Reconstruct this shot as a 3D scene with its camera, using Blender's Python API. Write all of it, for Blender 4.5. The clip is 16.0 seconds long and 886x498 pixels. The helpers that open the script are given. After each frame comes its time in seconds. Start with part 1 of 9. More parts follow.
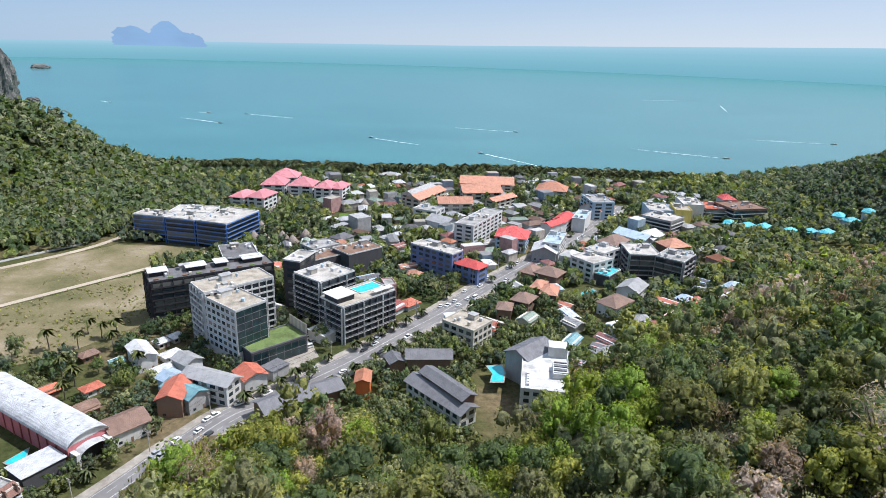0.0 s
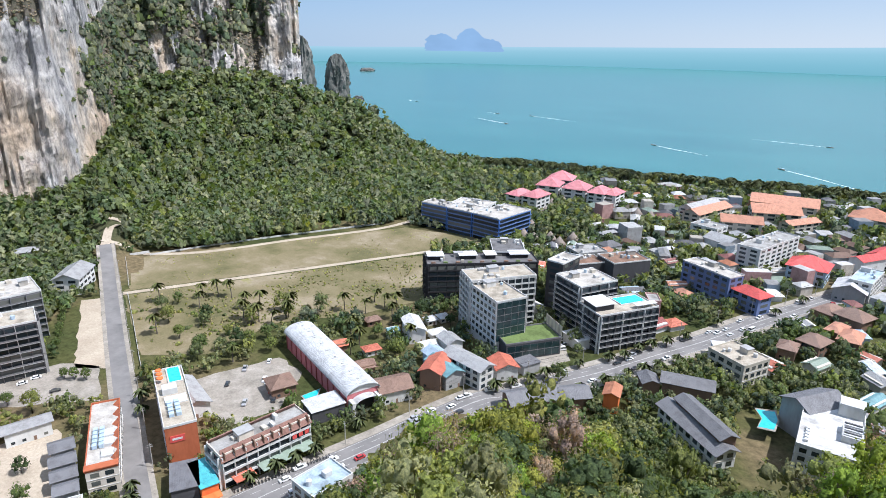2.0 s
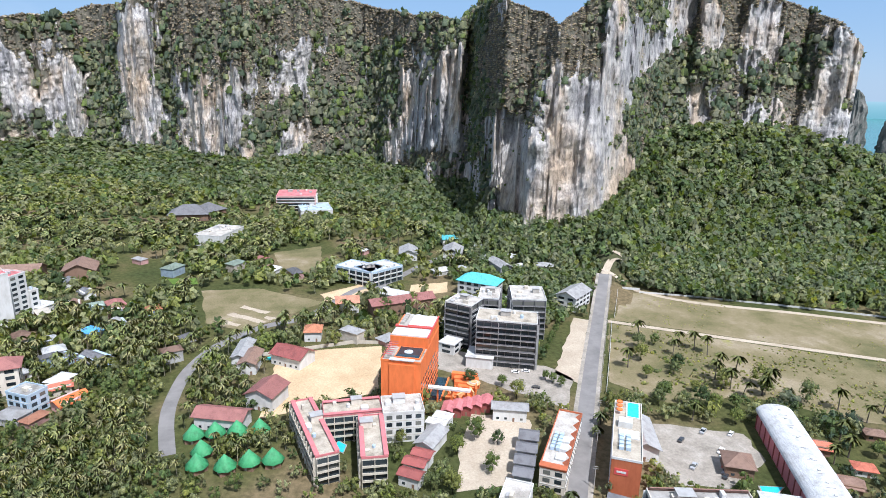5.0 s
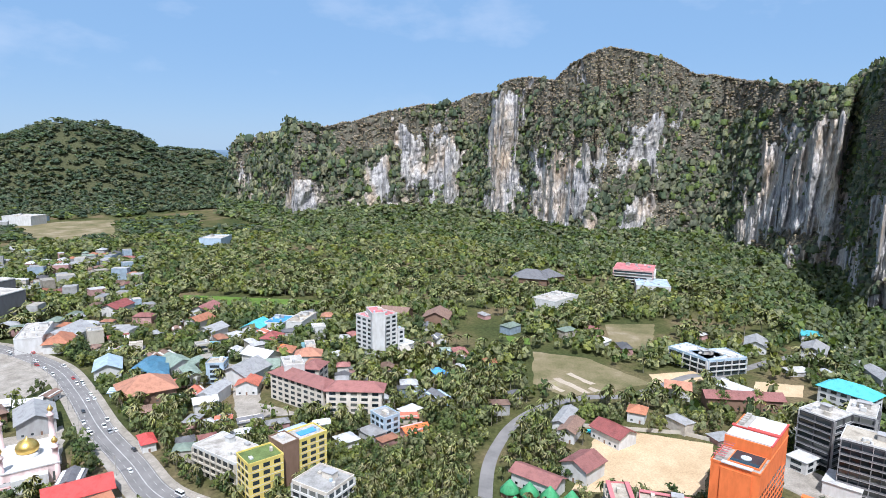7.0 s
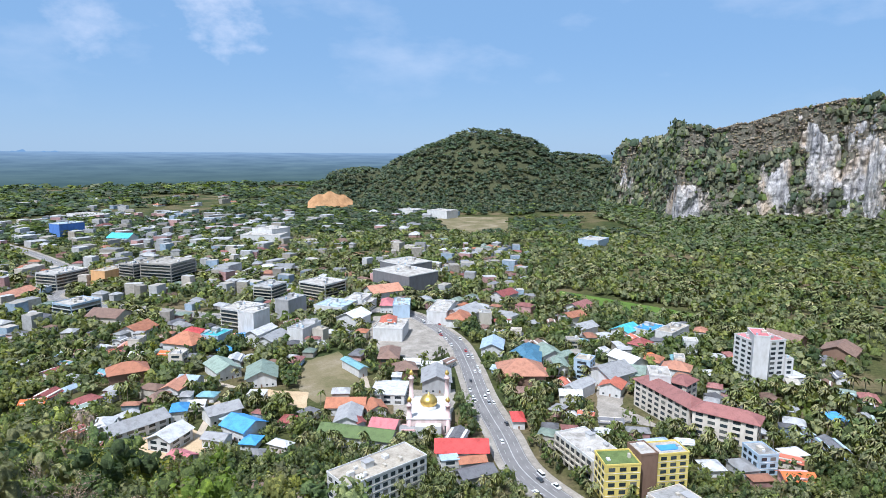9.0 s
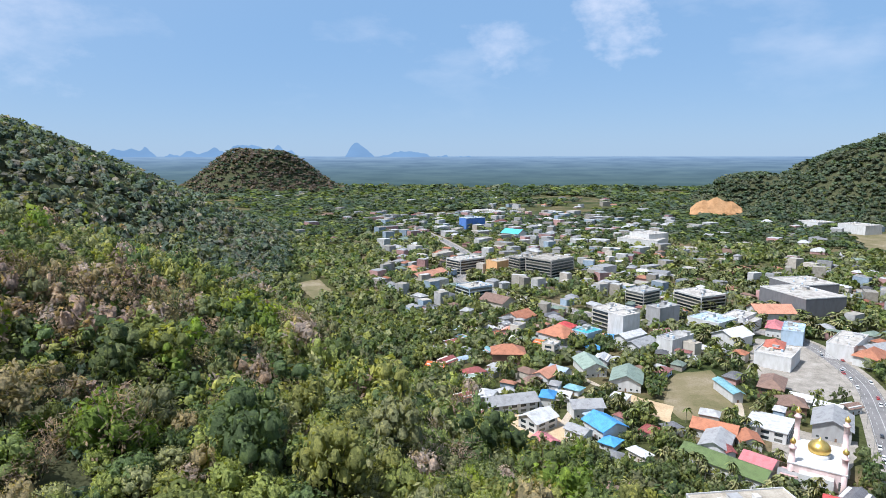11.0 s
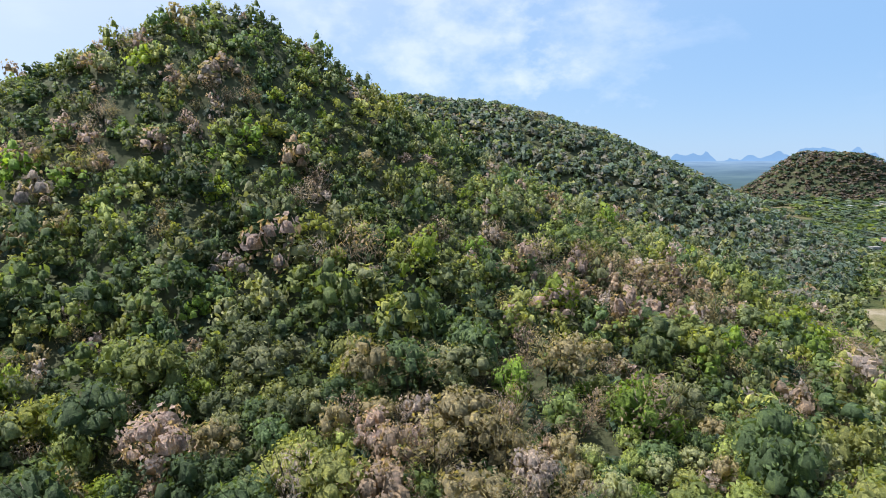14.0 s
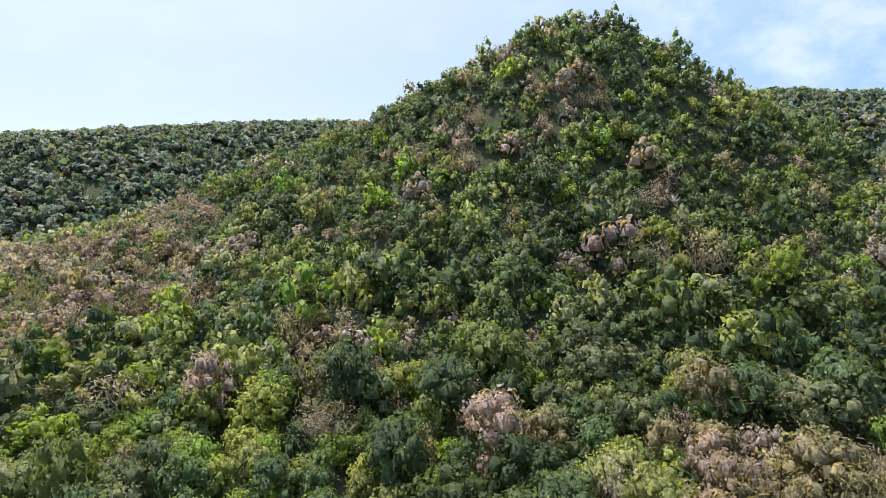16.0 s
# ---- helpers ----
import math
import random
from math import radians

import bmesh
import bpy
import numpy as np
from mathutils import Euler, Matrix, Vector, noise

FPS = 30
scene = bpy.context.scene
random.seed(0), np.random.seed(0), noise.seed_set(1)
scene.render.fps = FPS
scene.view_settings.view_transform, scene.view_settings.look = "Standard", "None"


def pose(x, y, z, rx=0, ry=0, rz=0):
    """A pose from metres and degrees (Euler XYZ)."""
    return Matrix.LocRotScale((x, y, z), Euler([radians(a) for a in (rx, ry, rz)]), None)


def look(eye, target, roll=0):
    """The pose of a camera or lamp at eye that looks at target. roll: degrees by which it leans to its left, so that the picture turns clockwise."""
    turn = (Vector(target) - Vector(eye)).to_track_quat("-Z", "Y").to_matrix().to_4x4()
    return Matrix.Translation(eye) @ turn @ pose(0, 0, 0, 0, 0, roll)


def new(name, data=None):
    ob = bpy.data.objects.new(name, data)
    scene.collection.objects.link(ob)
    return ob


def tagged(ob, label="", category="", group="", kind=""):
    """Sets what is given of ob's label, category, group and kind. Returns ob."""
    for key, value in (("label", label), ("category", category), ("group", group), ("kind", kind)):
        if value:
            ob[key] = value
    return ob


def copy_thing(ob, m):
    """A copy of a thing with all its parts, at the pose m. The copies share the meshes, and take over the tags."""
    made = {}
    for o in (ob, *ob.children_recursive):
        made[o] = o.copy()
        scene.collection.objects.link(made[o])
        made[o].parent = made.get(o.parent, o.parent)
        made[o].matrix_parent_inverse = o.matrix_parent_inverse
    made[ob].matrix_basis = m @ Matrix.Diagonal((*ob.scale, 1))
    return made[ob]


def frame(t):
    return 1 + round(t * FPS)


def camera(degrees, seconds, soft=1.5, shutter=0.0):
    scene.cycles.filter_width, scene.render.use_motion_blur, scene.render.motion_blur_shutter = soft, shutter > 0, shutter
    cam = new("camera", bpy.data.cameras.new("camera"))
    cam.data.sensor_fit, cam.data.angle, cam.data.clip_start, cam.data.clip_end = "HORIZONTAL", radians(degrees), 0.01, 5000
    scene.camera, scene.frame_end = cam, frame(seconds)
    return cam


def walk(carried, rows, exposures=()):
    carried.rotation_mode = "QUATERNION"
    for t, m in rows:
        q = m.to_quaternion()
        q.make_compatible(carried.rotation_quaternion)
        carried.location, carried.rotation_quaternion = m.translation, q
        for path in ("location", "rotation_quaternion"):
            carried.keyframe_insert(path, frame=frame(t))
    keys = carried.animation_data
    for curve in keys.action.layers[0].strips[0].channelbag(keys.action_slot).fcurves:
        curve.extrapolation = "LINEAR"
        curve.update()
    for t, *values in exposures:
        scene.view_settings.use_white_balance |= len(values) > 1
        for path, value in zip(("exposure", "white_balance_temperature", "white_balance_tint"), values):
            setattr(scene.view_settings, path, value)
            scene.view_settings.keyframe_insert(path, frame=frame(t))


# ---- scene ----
cam = camera(71.33, 16.0, soft=0.9)
EYE = 150.0
# seconds, yaw, pitch and roll of the hovering camera
WALK = [
    (0.0, 0.00, -18.31, 1.88),
    (0.5, 4.76, -18.36, 1.84),
    (1.0, 10.87, -18.49, 1.60),
    (1.5, 17.92, -18.58, 1.39),
    (2.0, 25.56, -18.60, 1.10),
    (2.5, 33.17, -18.61, 0.81),
    (3.0, 40.77, -18.60, 0.64),
    (3.2, 43.56, -18.60, 0.49),
    (3.7, 51.15, -18.60, 0.71),
    (4.2, 58.75, -18.35, 0.93),
    (4.6, 64.82, -17.20, 1.10),
    (5.0, 70.90, -15.00, 1.28),
    (5.3, 75.46, -13.15, 1.41),
    (5.5, 78.50, -11.78, 1.26),
    (6.0, 85.83, -9.01, 1.09),
    (6.5, 93.32, -8.85, 0.92),
    (7.0, 102.00, -8.88, 0.76),
    (7.5, 110.55, -8.92, 0.60),
    (8.0, 119.12, -8.90, 0.55),
    (8.5, 127.69, -8.87, 0.49),
    (9.0, 136.24, -8.81, 0.36),
    (9.2, 139.63, -8.76, 0.18),
    (11.3, 175.57, -8.54, 0.00),
    (11.5, 178.93, -8.52, -0.02),
    (12.0, 187.21, -8.38, -0.07),
    (12.5, 195.34, -8.30, -0.16),
    (13.0, 203.18, -8.21, -0.26),
    (13.5, 211.03, -8.13, -0.24),
    (14.0, 218.85, -8.02, -0.35),
    (14.5, 226.69, -7.91, -0.37),
    (15.0, 234.50, -7.81, -0.33),
    (15.5, 242.29, -7.74, -0.41),
    (16.0, 249.94, -7.63, -0.22),
]
walk(cam, [(t, pose(0, 0, EYE, 0, 0, yaw) @ pose(0, 0, 0, 90 + pitch) @ pose(0, 0, 0, 0, 0, roll)) for t, yaw, pitch, roll in WALK],
     [(0.0, 0.62, 5850, 13), (3.0, 0.76, 5750, 13), (6.0, 0.78, 5750, 13), (9.0, 0.66, 5550, 12), (12.0, 0.76, 5850, 12), (13.5, 0.92, 5850, 12), (16.0, 1.0, 5850, 11)])

# ---- sky and sun ----
SUN_AZ, SUN_EL = 283.0, 59.0          # azimuth counted anticlockwise from +y
world = bpy.data.worlds.new("sky")
scene.world = world
world.use_nodes = True
wn, wl = world.node_tree.nodes, world.node_tree.links
wn.clear()
w_out = wn.new("ShaderNodeOutputWorld")
w_bg = wn.new("ShaderNodeBackground")
w_sky = wn.new("ShaderNodeTexSky")
w_sky.sky_type = 'NISHITA'
w_sky.sun_disc = False
w_sky.sun_elevation = radians(SUN_EL)
w_sky.sun_rotation = radians(360 - SUN_AZ)
w_sky.altitude = 100
w_sky.air_density, w_sky.dust_density, w_sky.ozone_density = 1.0, 0.6, 2.0
w_bg.inputs["Strength"].default_value = 0.10
SA_, SE_ = radians(SUN_AZ), radians(SUN_EL)
SUN_WAY = (-math.sin(SA_) * math.cos(SE_), math.cos(SA_) * math.cos(SE_), math.sin(SE_))


def w_maths(op, a, b=0.0):
    n = wn.new("ShaderNodeMath")
    n.operation = op
    for sock, v in zip(n.inputs, (a, b)):
        if isinstance(v, (int, float)):
            sock.default_value = v
        else:
            wl.new(v, sock)
    return n.outputs[0]


def w_mix(kind, fac, a, b):
    n = wn.new("ShaderNodeMix")
    n.data_type, n.blend_type = 'RGBA', kind
    for sock, v in ((n.inputs[0], fac), (n.inputs[6], a), (n.inputs[7], b)):
        if isinstance(v, (int, float)):
            sock.default_value = v
        elif isinstance(v, tuple):
            sock.default_value = (*v, 1)
        else:
            wl.new(v, sock)
    return n.outputs[2]


# tropical haze over the clear sky: blue away from the sun, white towards it, pale at the horizon, with thin cumulus
w_tc = wn.new("ShaderNodeTexCoord")
w_dot = wn.new("ShaderNodeVectorMath")
w_dot.operation = 'DOT_PRODUCT'
w_dot.inputs[1].default_value = SUN_WAY
wl.new(w_tc.outputs["Generated"], w_dot.inputs[0])
w_xyz = wn.new("ShaderNodeSeparateXYZ")
wl.new(w_tc.outputs["Generated"], w_xyz.inputs[0])
glow = w_maths('POWER', w_maths('MAXIMUM', w_dot.outputs["Value"], 0.0), 2.2)
low = w_maths('POWER', w_maths('SUBTRACT', 1.0, w_maths('MINIMUM', w_maths('MULTIPLY', w_maths('MAXIMUM', w_xyz.outputs[2], 0.0), 4.5), 1.0)), 2.5)
w_col = w_mix('MIX', w_maths('MULTIPLY', low, 0.85), (1.80, 2.90, 4.25), (2.75, 3.65, 4.45))
w_col = w_mix('MIX', w_maths('MINIMUM', w_maths('MULTIPLY', glow, 2.3), 1.0), w_col, (4.3, 4.5, 4.9))
w_side = wn.new("ShaderNodeVectorMath")
w_side.operation = 'DOT_PRODUCT'
w_side.inputs[1].default_value = (-math.sin(radians(SUN_AZ + 28)), math.cos(radians(SUN_AZ + 28)), 0.0)
wl.new(w_tc.outputs["Generated"], w_side.inputs[0])
w_col = w_mix('MIX', w_maths('MULTIPLY', w_maths('MULTIPLY', low, w_maths('MAXIMUM', w_side.outputs["Value"], 0.0)), 0.9), w_col, (4.9, 5.2, 5.3))
w_map = wn.new("ShaderNodeMapping")
w_map.inputs["Scale"].default_value = (3.2, 3.2, 7.5)
wl.new(w_tc.outputs["Generated"], w_map.inputs[0])
w_cl = wn.new("ShaderNodeTexNoise")
w_cl.inputs["Scale"].default_value, w_cl.inputs["Detail"].default_value, w_cl.inputs["Roughness"].default_value = 1.4, 7.0, 0.55
wl.new(w_map.outputs[0], w_cl.inputs["Vector"])
cloud = w_maths('MULTIPLY', w_maths('MINIMUM', w_maths('MAXIMUM', w_maths('MULTIPLY', w_maths('SUBTRACT', w_cl.outputs["Fac"], 0.54), 5.0), 0.0), 1.0), w_maths('MINIMUM', w_maths('MAXIMUM', w_maths('MULTIPLY', w_maths('SUBTRACT', w_xyz.outputs[2], 0.04), 9.0), 0.0), 1.0))
w_col = w_mix('MIX', w_maths('MULTIPLY', cloud, 0.45), w_col, (4.6, 4.9, 5.4))
# three heaps of fair-weather cumulus over the plain and the hill
w_map2 = wn.new("ShaderNodeMapping")
w_map2.inputs["Scale"].default_value = (7, 7, 11)
wl.new(w_tc.outputs["Generated"], w_map2.inputs[0])
w_puff = wn.new("ShaderNodeTexNoise")
w_puff.inputs["Scale"].default_value, w_puff.inputs["Detail"].default_value, w_puff.inputs["Roughness"].default_value = 1.6, 8.0, 0.58
wl.new(w_map2.outputs[0], w_puff.inputs["Vector"])
for c_az, c_el, c_wide, c_white in ((155.2, 12.0, 4.6, 0.80), (165.4, 9.6, 3.4, 0.55), (219.0, 11.0, 13.0, 0.60), (206.0, 10.5, 8.0, 0.40)):
    w_off = wn.new("ShaderNodeVectorMath")
    w_off.operation = 'DOT_PRODUCT'
    w_off.inputs[1].default_value = (-math.sin(radians(c_az)) * math.cos(radians(c_el)), math.cos(radians(c_az)) * math.cos(radians(c_el)), math.sin(radians(c_el)))
    wl.new(w_tc.outputs["Generated"], w_off.inputs[0])
    inside = w_maths('DIVIDE', w_maths('SUBTRACT', w_off.outputs["Value"], math.cos(radians(c_wide))), 1 - math.cos(radians(c_wide)))
    heap = w_maths('MULTIPLY', w_maths('ADD', inside, w_maths('MULTIPLY', w_maths('SUBTRACT', w_puff.outputs["Fac"], 0.60), 4.5)), 0.9)
    heap = w_maths('MULTIPLY', w_maths('MINIMUM', w_maths('MAXIMUM', heap, 0.0), 1.0), c_white)
    w_col = w_mix('MIX', heap, w_col, (5.2, 5.3, 5.7))
w_col = w_mix('MIX', 0.12, w_col, w_sky.outputs[0])
wl.new(w_col, w_bg.inputs["Color"])
wl.new(w_bg.outputs[0], w_out.inputs[0])

sun = new("sun", bpy.data.lights.new("sun", "SUN"))
sun.data.energy, sun.data.angle, sun.data.color = 3.9, radians(0.53), (1.0, 0.95, 0.87)
sa, se = radians(SUN_AZ), radians(SUN_EL)
sun.matrix_world = look((0, 0, 800), (math.sin(sa) * math.cos(se), -math.cos(sa) * math.cos(se), 800 - math.sin(se)))
scene.view_settings.exposure = 0.72


# ---- small tools ----
def at(az, r):
    """Plan place at azimuth az (degrees, anticlockwise from +y) and r metres from the hovering point."""
    a = radians(az)
    return -r * math.sin(a), r * math.cos(a)


def lattice(ix, iy, iz, seed):
    h = (ix * 374761393 + iy * 668265263 + iz * 2147483647 + seed * 1274126177) & 0xFFFFFFFF
    h = ((h ^ (h >> 13)) * 1103515245) & 0xFFFFFFFF
    h = ((h ^ (h >> 16)) * 2246822519) & 0xFFFFFFFF
    return ((h ^ (h >> 15)) & 0xFFFF) / 65535.0


def vnoise(x, y, z=0.0, seed=0):
    """Smooth value noise, 0 to 1, on arrays."""
    x, y, z = np.broadcast_arrays(np.asarray(x, float), np.asarray(y, float), np.asarray(z, float))
    ix, iy, iz = (np.floor(v).astype(np.int64) for v in (x, y, z))
    fx, fy, fz = x - ix, y - iy, z - iz
    fx, fy, fz = (f * f * (3 - 2 * f) for f in (fx, fy, fz))
    out = 0.0
    for dx, wx in ((0, 1 - fx), (1, fx)):
        for dy, wy in ((0, 1 - fy), (1, fy)):
            for dz, wz in ((0, 1 - fz), (1, fz)):
                out = out + wx * wy * wz * lattice(ix + dx, iy + dy, iz + dz, seed)
    return out


def fbm(x, y, z=0.0, seed=0, octaves=4):
    out, amp, tot = 0.0, 1.0, 0.0
    for o in range(octaves):
        k = 2.03 ** o
        out = out + amp * vnoise(np.asarray(x) * k, np.asarray(y) * k, np.asarray(z) * k, seed + o)
        tot += amp
        amp *= 0.5
    return out / tot


def ramp(a, b, v):
    u = np.clip((np.asarray(v, float) - a) / (b - a), 0, 1)
    return u * u * (3 - 2 * u)


def mesh_of(name, verts, faces, tint=None, smooth=False, normals=None):
    """A mesh from an (n, 3) array and an (m, k) array of faces, with an optional colour and normal for each vertex."""
    verts, faces = np.asarray(verts, np.float32), np.asarray(faces, np.int32)
    me = bpy.data.meshes.new(name)
    me.vertices.add(len(verts))
    me.vertices.foreach_set("co", verts.ravel())
    k = faces.shape[1]
    me.loops.add(faces.size)
    me.loops.foreach_set("vertex_index", faces.ravel())
    me.polygons.add(len(faces))
    me.polygons.foreach_set("loop_start", np.arange(0, faces.size, k, dtype=np.int32))
    me.polygons.foreach_set("use_smooth", np.full(len(faces), smooth))
    if tint is not None:
        att = me.color_attributes.new("tint", 'FLOAT_COLOR', 'POINT')
        att.data.foreach_set("color", np.hstack([tint, np.ones((len(verts), 1))]).astype(np.float32).ravel())
    me.update(calc_edges=True)
    if normals is not None:
        me.normals_split_custom_set_from_vertices(normals)
    return me


def part(name, bm, material, parent, label=""):
    """Links a bmesh as one mesh object under a thing or under a part."""
    me = bpy.data.meshes.new(name)
    bm.to_mesh(me)
    bm.free()
    if material:
        me.materials.append(material)
    ob = new(name, me)
    ob.parent = parent
    return tagged(ob, label)


def grid_faces(n, m, wrap=False):
    """Quads of an n x m grid of vertices; wrap closes the m direction."""
    i, j = np.meshgrid(np.arange(n - 1), np.arange(m if wrap else m - 1), indexing="ij")
    a, b = i * m + j, i * m + (j + 1) % m
    return np.stack([a, a + m, b + m, b], -1).reshape(-1, 4)


# ---- materials ----
def material(name, build, rough=0.8, spec=0.3):
    m = bpy.data.materials.new(name)
    m.use_nodes = True
    nt = m.node_tree
    bsdf = nt.nodes["Principled BSDF"]
    bsdf.inputs["Roughness"].default_value = rough
    bsdf.inputs["Specular IOR Level"].default_value = spec
    build(nt, bsdf)
    return m


def node(nt, kind, **values):
    n = nt.nodes.new(kind)
    for key, v in values.items():
        n.inputs[key.replace("_", " ")].default_value = v
    return n


def noise_tex(nt, scale, detail=4.0, rough=0.55, stretch=None, use="Object"):
    tc = nt.nodes.new("ShaderNodeTexCoord")
    tex = node(nt, "ShaderNodeTexNoise", Scale=scale, Detail=detail, Roughness=rough)
    if use == "World":
        geo = nt.nodes.new("ShaderNodeNewGeometry")
        src = geo.outputs["Position"]
    else:
        src = tc.outputs[use]
    if stretch:
        mp = nt.nodes.new("ShaderNodeMapping")
        mp.inputs["Scale"].default_value = stretch
        nt.links.new(src, mp.inputs[0])
        src = mp.outputs[0]
    nt.links.new(src, tex.inputs["Vector"])
    return tex.outputs["Fac"]


def ramp_node(nt, fac, stops):
    r = nt.nodes.new("ShaderNodeValToRGB")
    el = r.color_ramp.elements
    while len(el) < len(stops):
        el.new(0.5)
    for e, (p, c) in zip(el, stops):
        e.position, e.color = p, (*c, 1)
    nt.links.new(fac, r.inputs[0])
    return r.outputs[0]


def mix(nt, kind, fac, a, b):
    m = nt.nodes.new("ShaderNodeMix")
    m.data_type, m.blend_type = 'RGBA', kind
    for sock, v in ((m.inputs[0], fac), (m.inputs[6], a), (m.inputs[7], b)):
        if isinstance(v, (int, float)):
            sock.default_value = v
        elif isinstance(v, tuple):
            sock.default_value = (*v, 1)
        else:
            nt.links.new(v, sock)
    return m.outputs[2]


def maths(nt, op, a, b=0.0):
    m = nt.nodes.new("ShaderNodeMath")
    m.operation = op
    for sock, v in ((m.inputs[0], a), (m.inputs[1], b)):
        if isinstance(v, (int, float)):
            sock.default_value = v
        else:
            nt.links.new(v, sock)
    return m.outputs[0]


def bump(nt, bsdf, height, strength, distance):
    b = node(nt, "ShaderNodeBump", Strength=strength, Distance=distance)
    nt.links.new(height, b.inputs["Height"])
    nt.links.new(b.outputs[0], bsdf.inputs["Normal"])


def b_ground(nt, bsdf):
    big = noise_tex(nt, 0.012, 5, use="World")
    fine = noise_tex(nt, 0.35, 6, 0.65, use="World")
    a = ramp_node(nt, big, [(0.35, (0.045, 0.062, 0.022)), (0.5, (0.085, 0.09, 0.035)), (0.62, (0.17, 0.135, 0.08))])
    b = ramp_node(nt, fine, [(0.3, (0.4, 0.42, 0.36)), (0.7, (1.25, 1.2, 1.15))])
    geo = nt.nodes.new("ShaderNodeNewGeometry")
    sep = nt.nodes.new("ShaderNodeSeparateXYZ")
    nt.links.new(geo.outputs["Position"], sep.inputs[0])
    litter = ramp_node(nt, maths(nt, 'MULTIPLY', sep.outputs[2], 0.05), [(0.15, (0, 0, 0)), (0.5, (1, 1, 1))])
    a = mix(nt, 'MIX', litter, a, (0.078, 0.084, 0.045))
    nt.links.new(mix(nt, 'MULTIPLY', 0.85, a, b), bsdf.inputs["Base Color"])
    bump(nt, bsdf, fine, 0.5, 0.4)


def b_sea(nt, bsdf):
    big = noise_tex(nt, 0.0035, 3, use="World", stretch=(1, 2.2, 1))
    c = ramp_node(nt, big, [(0.3, (0.034, 0.150, 0.148)), (0.7, (0.050, 0.190, 0.182))])
    nt.links.new(c, bsdf.inputs["Base Color"])
    wave = noise_tex(nt, 0.35, 4, 0.6, use="World", stretch=(1, 1.8, 1))
    bump(nt, bsdf, wave, 0.25, 0.3)


def b_rock(nt, bsdf):
    streak = noise_tex(nt, 0.11, 8, 0.74, use="World", stretch=(1, 1, 0.22))
    patch = noise_tex(nt, 0.016, 5, 0.62, use="World", stretch=(1, 1, 0.55))
    fine = noise_tex(nt, 0.30, 8, 0.74, use="World", stretch=(1, 1, 0.4))
    base = ramp_node(nt, streak, [(0.32, (0.19, 0.185, 0.19)), (0.43, (0.36, 0.35, 0.35)), (0.53, (0.53, 0.51, 0.49)), (0.70, (0.68, 0.65, 0.61))])
    stain = ramp_node(nt, patch, [(0.38, (0.78, 0.79, 0.83)), (0.48, (1, 1, 1)), (0.62, (1.0, 0.84, 0.66)), (0.74, (0.92, 0.70, 0.50))])
    rock = mix(nt, 'MULTIPLY', 0.9, base, stain)
    rock = mix(nt, 'MULTIPLY', 0.85, rock, ramp_node(nt, fine, [(0.32, (0.30, 0.30, 0.31)), (0.5, (0.95, 0.95, 0.95)), (0.68, (1.25, 1.24, 1.2))]))
    cover = nt.nodes.new("ShaderNodeAttribute")
    cover.attribute_name = "tint"
    bare = maths(nt, 'ADD', cover.outputs["Fac"], maths(nt, 'MULTIPLY', maths(nt, 'SUBTRACT', noise_tex(nt, 0.05, 6, 0.75, use="World"), 0.5), 1.5))
    vegm = ramp_node(nt, bare, [(0.36, (1, 1, 1)), (0.50, (0, 0, 0))])
    green = ramp_node(nt, noise_tex(nt, 0.14, 7, 0.75, use="World"), [(0.3, (0.055, 0.062, 0.045)), (0.48, (0.115, 0.110, 0.082)), (0.62, (0.18, 0.155, 0.125)), (0.74, (0.30, 0.285, 0.26))])
    nt.links.new(mix(nt, 'MIX', vegm, rock, green), bsdf.inputs["Base Color"])
    bump(nt, bsdf, fine, 1.0, 3.0)


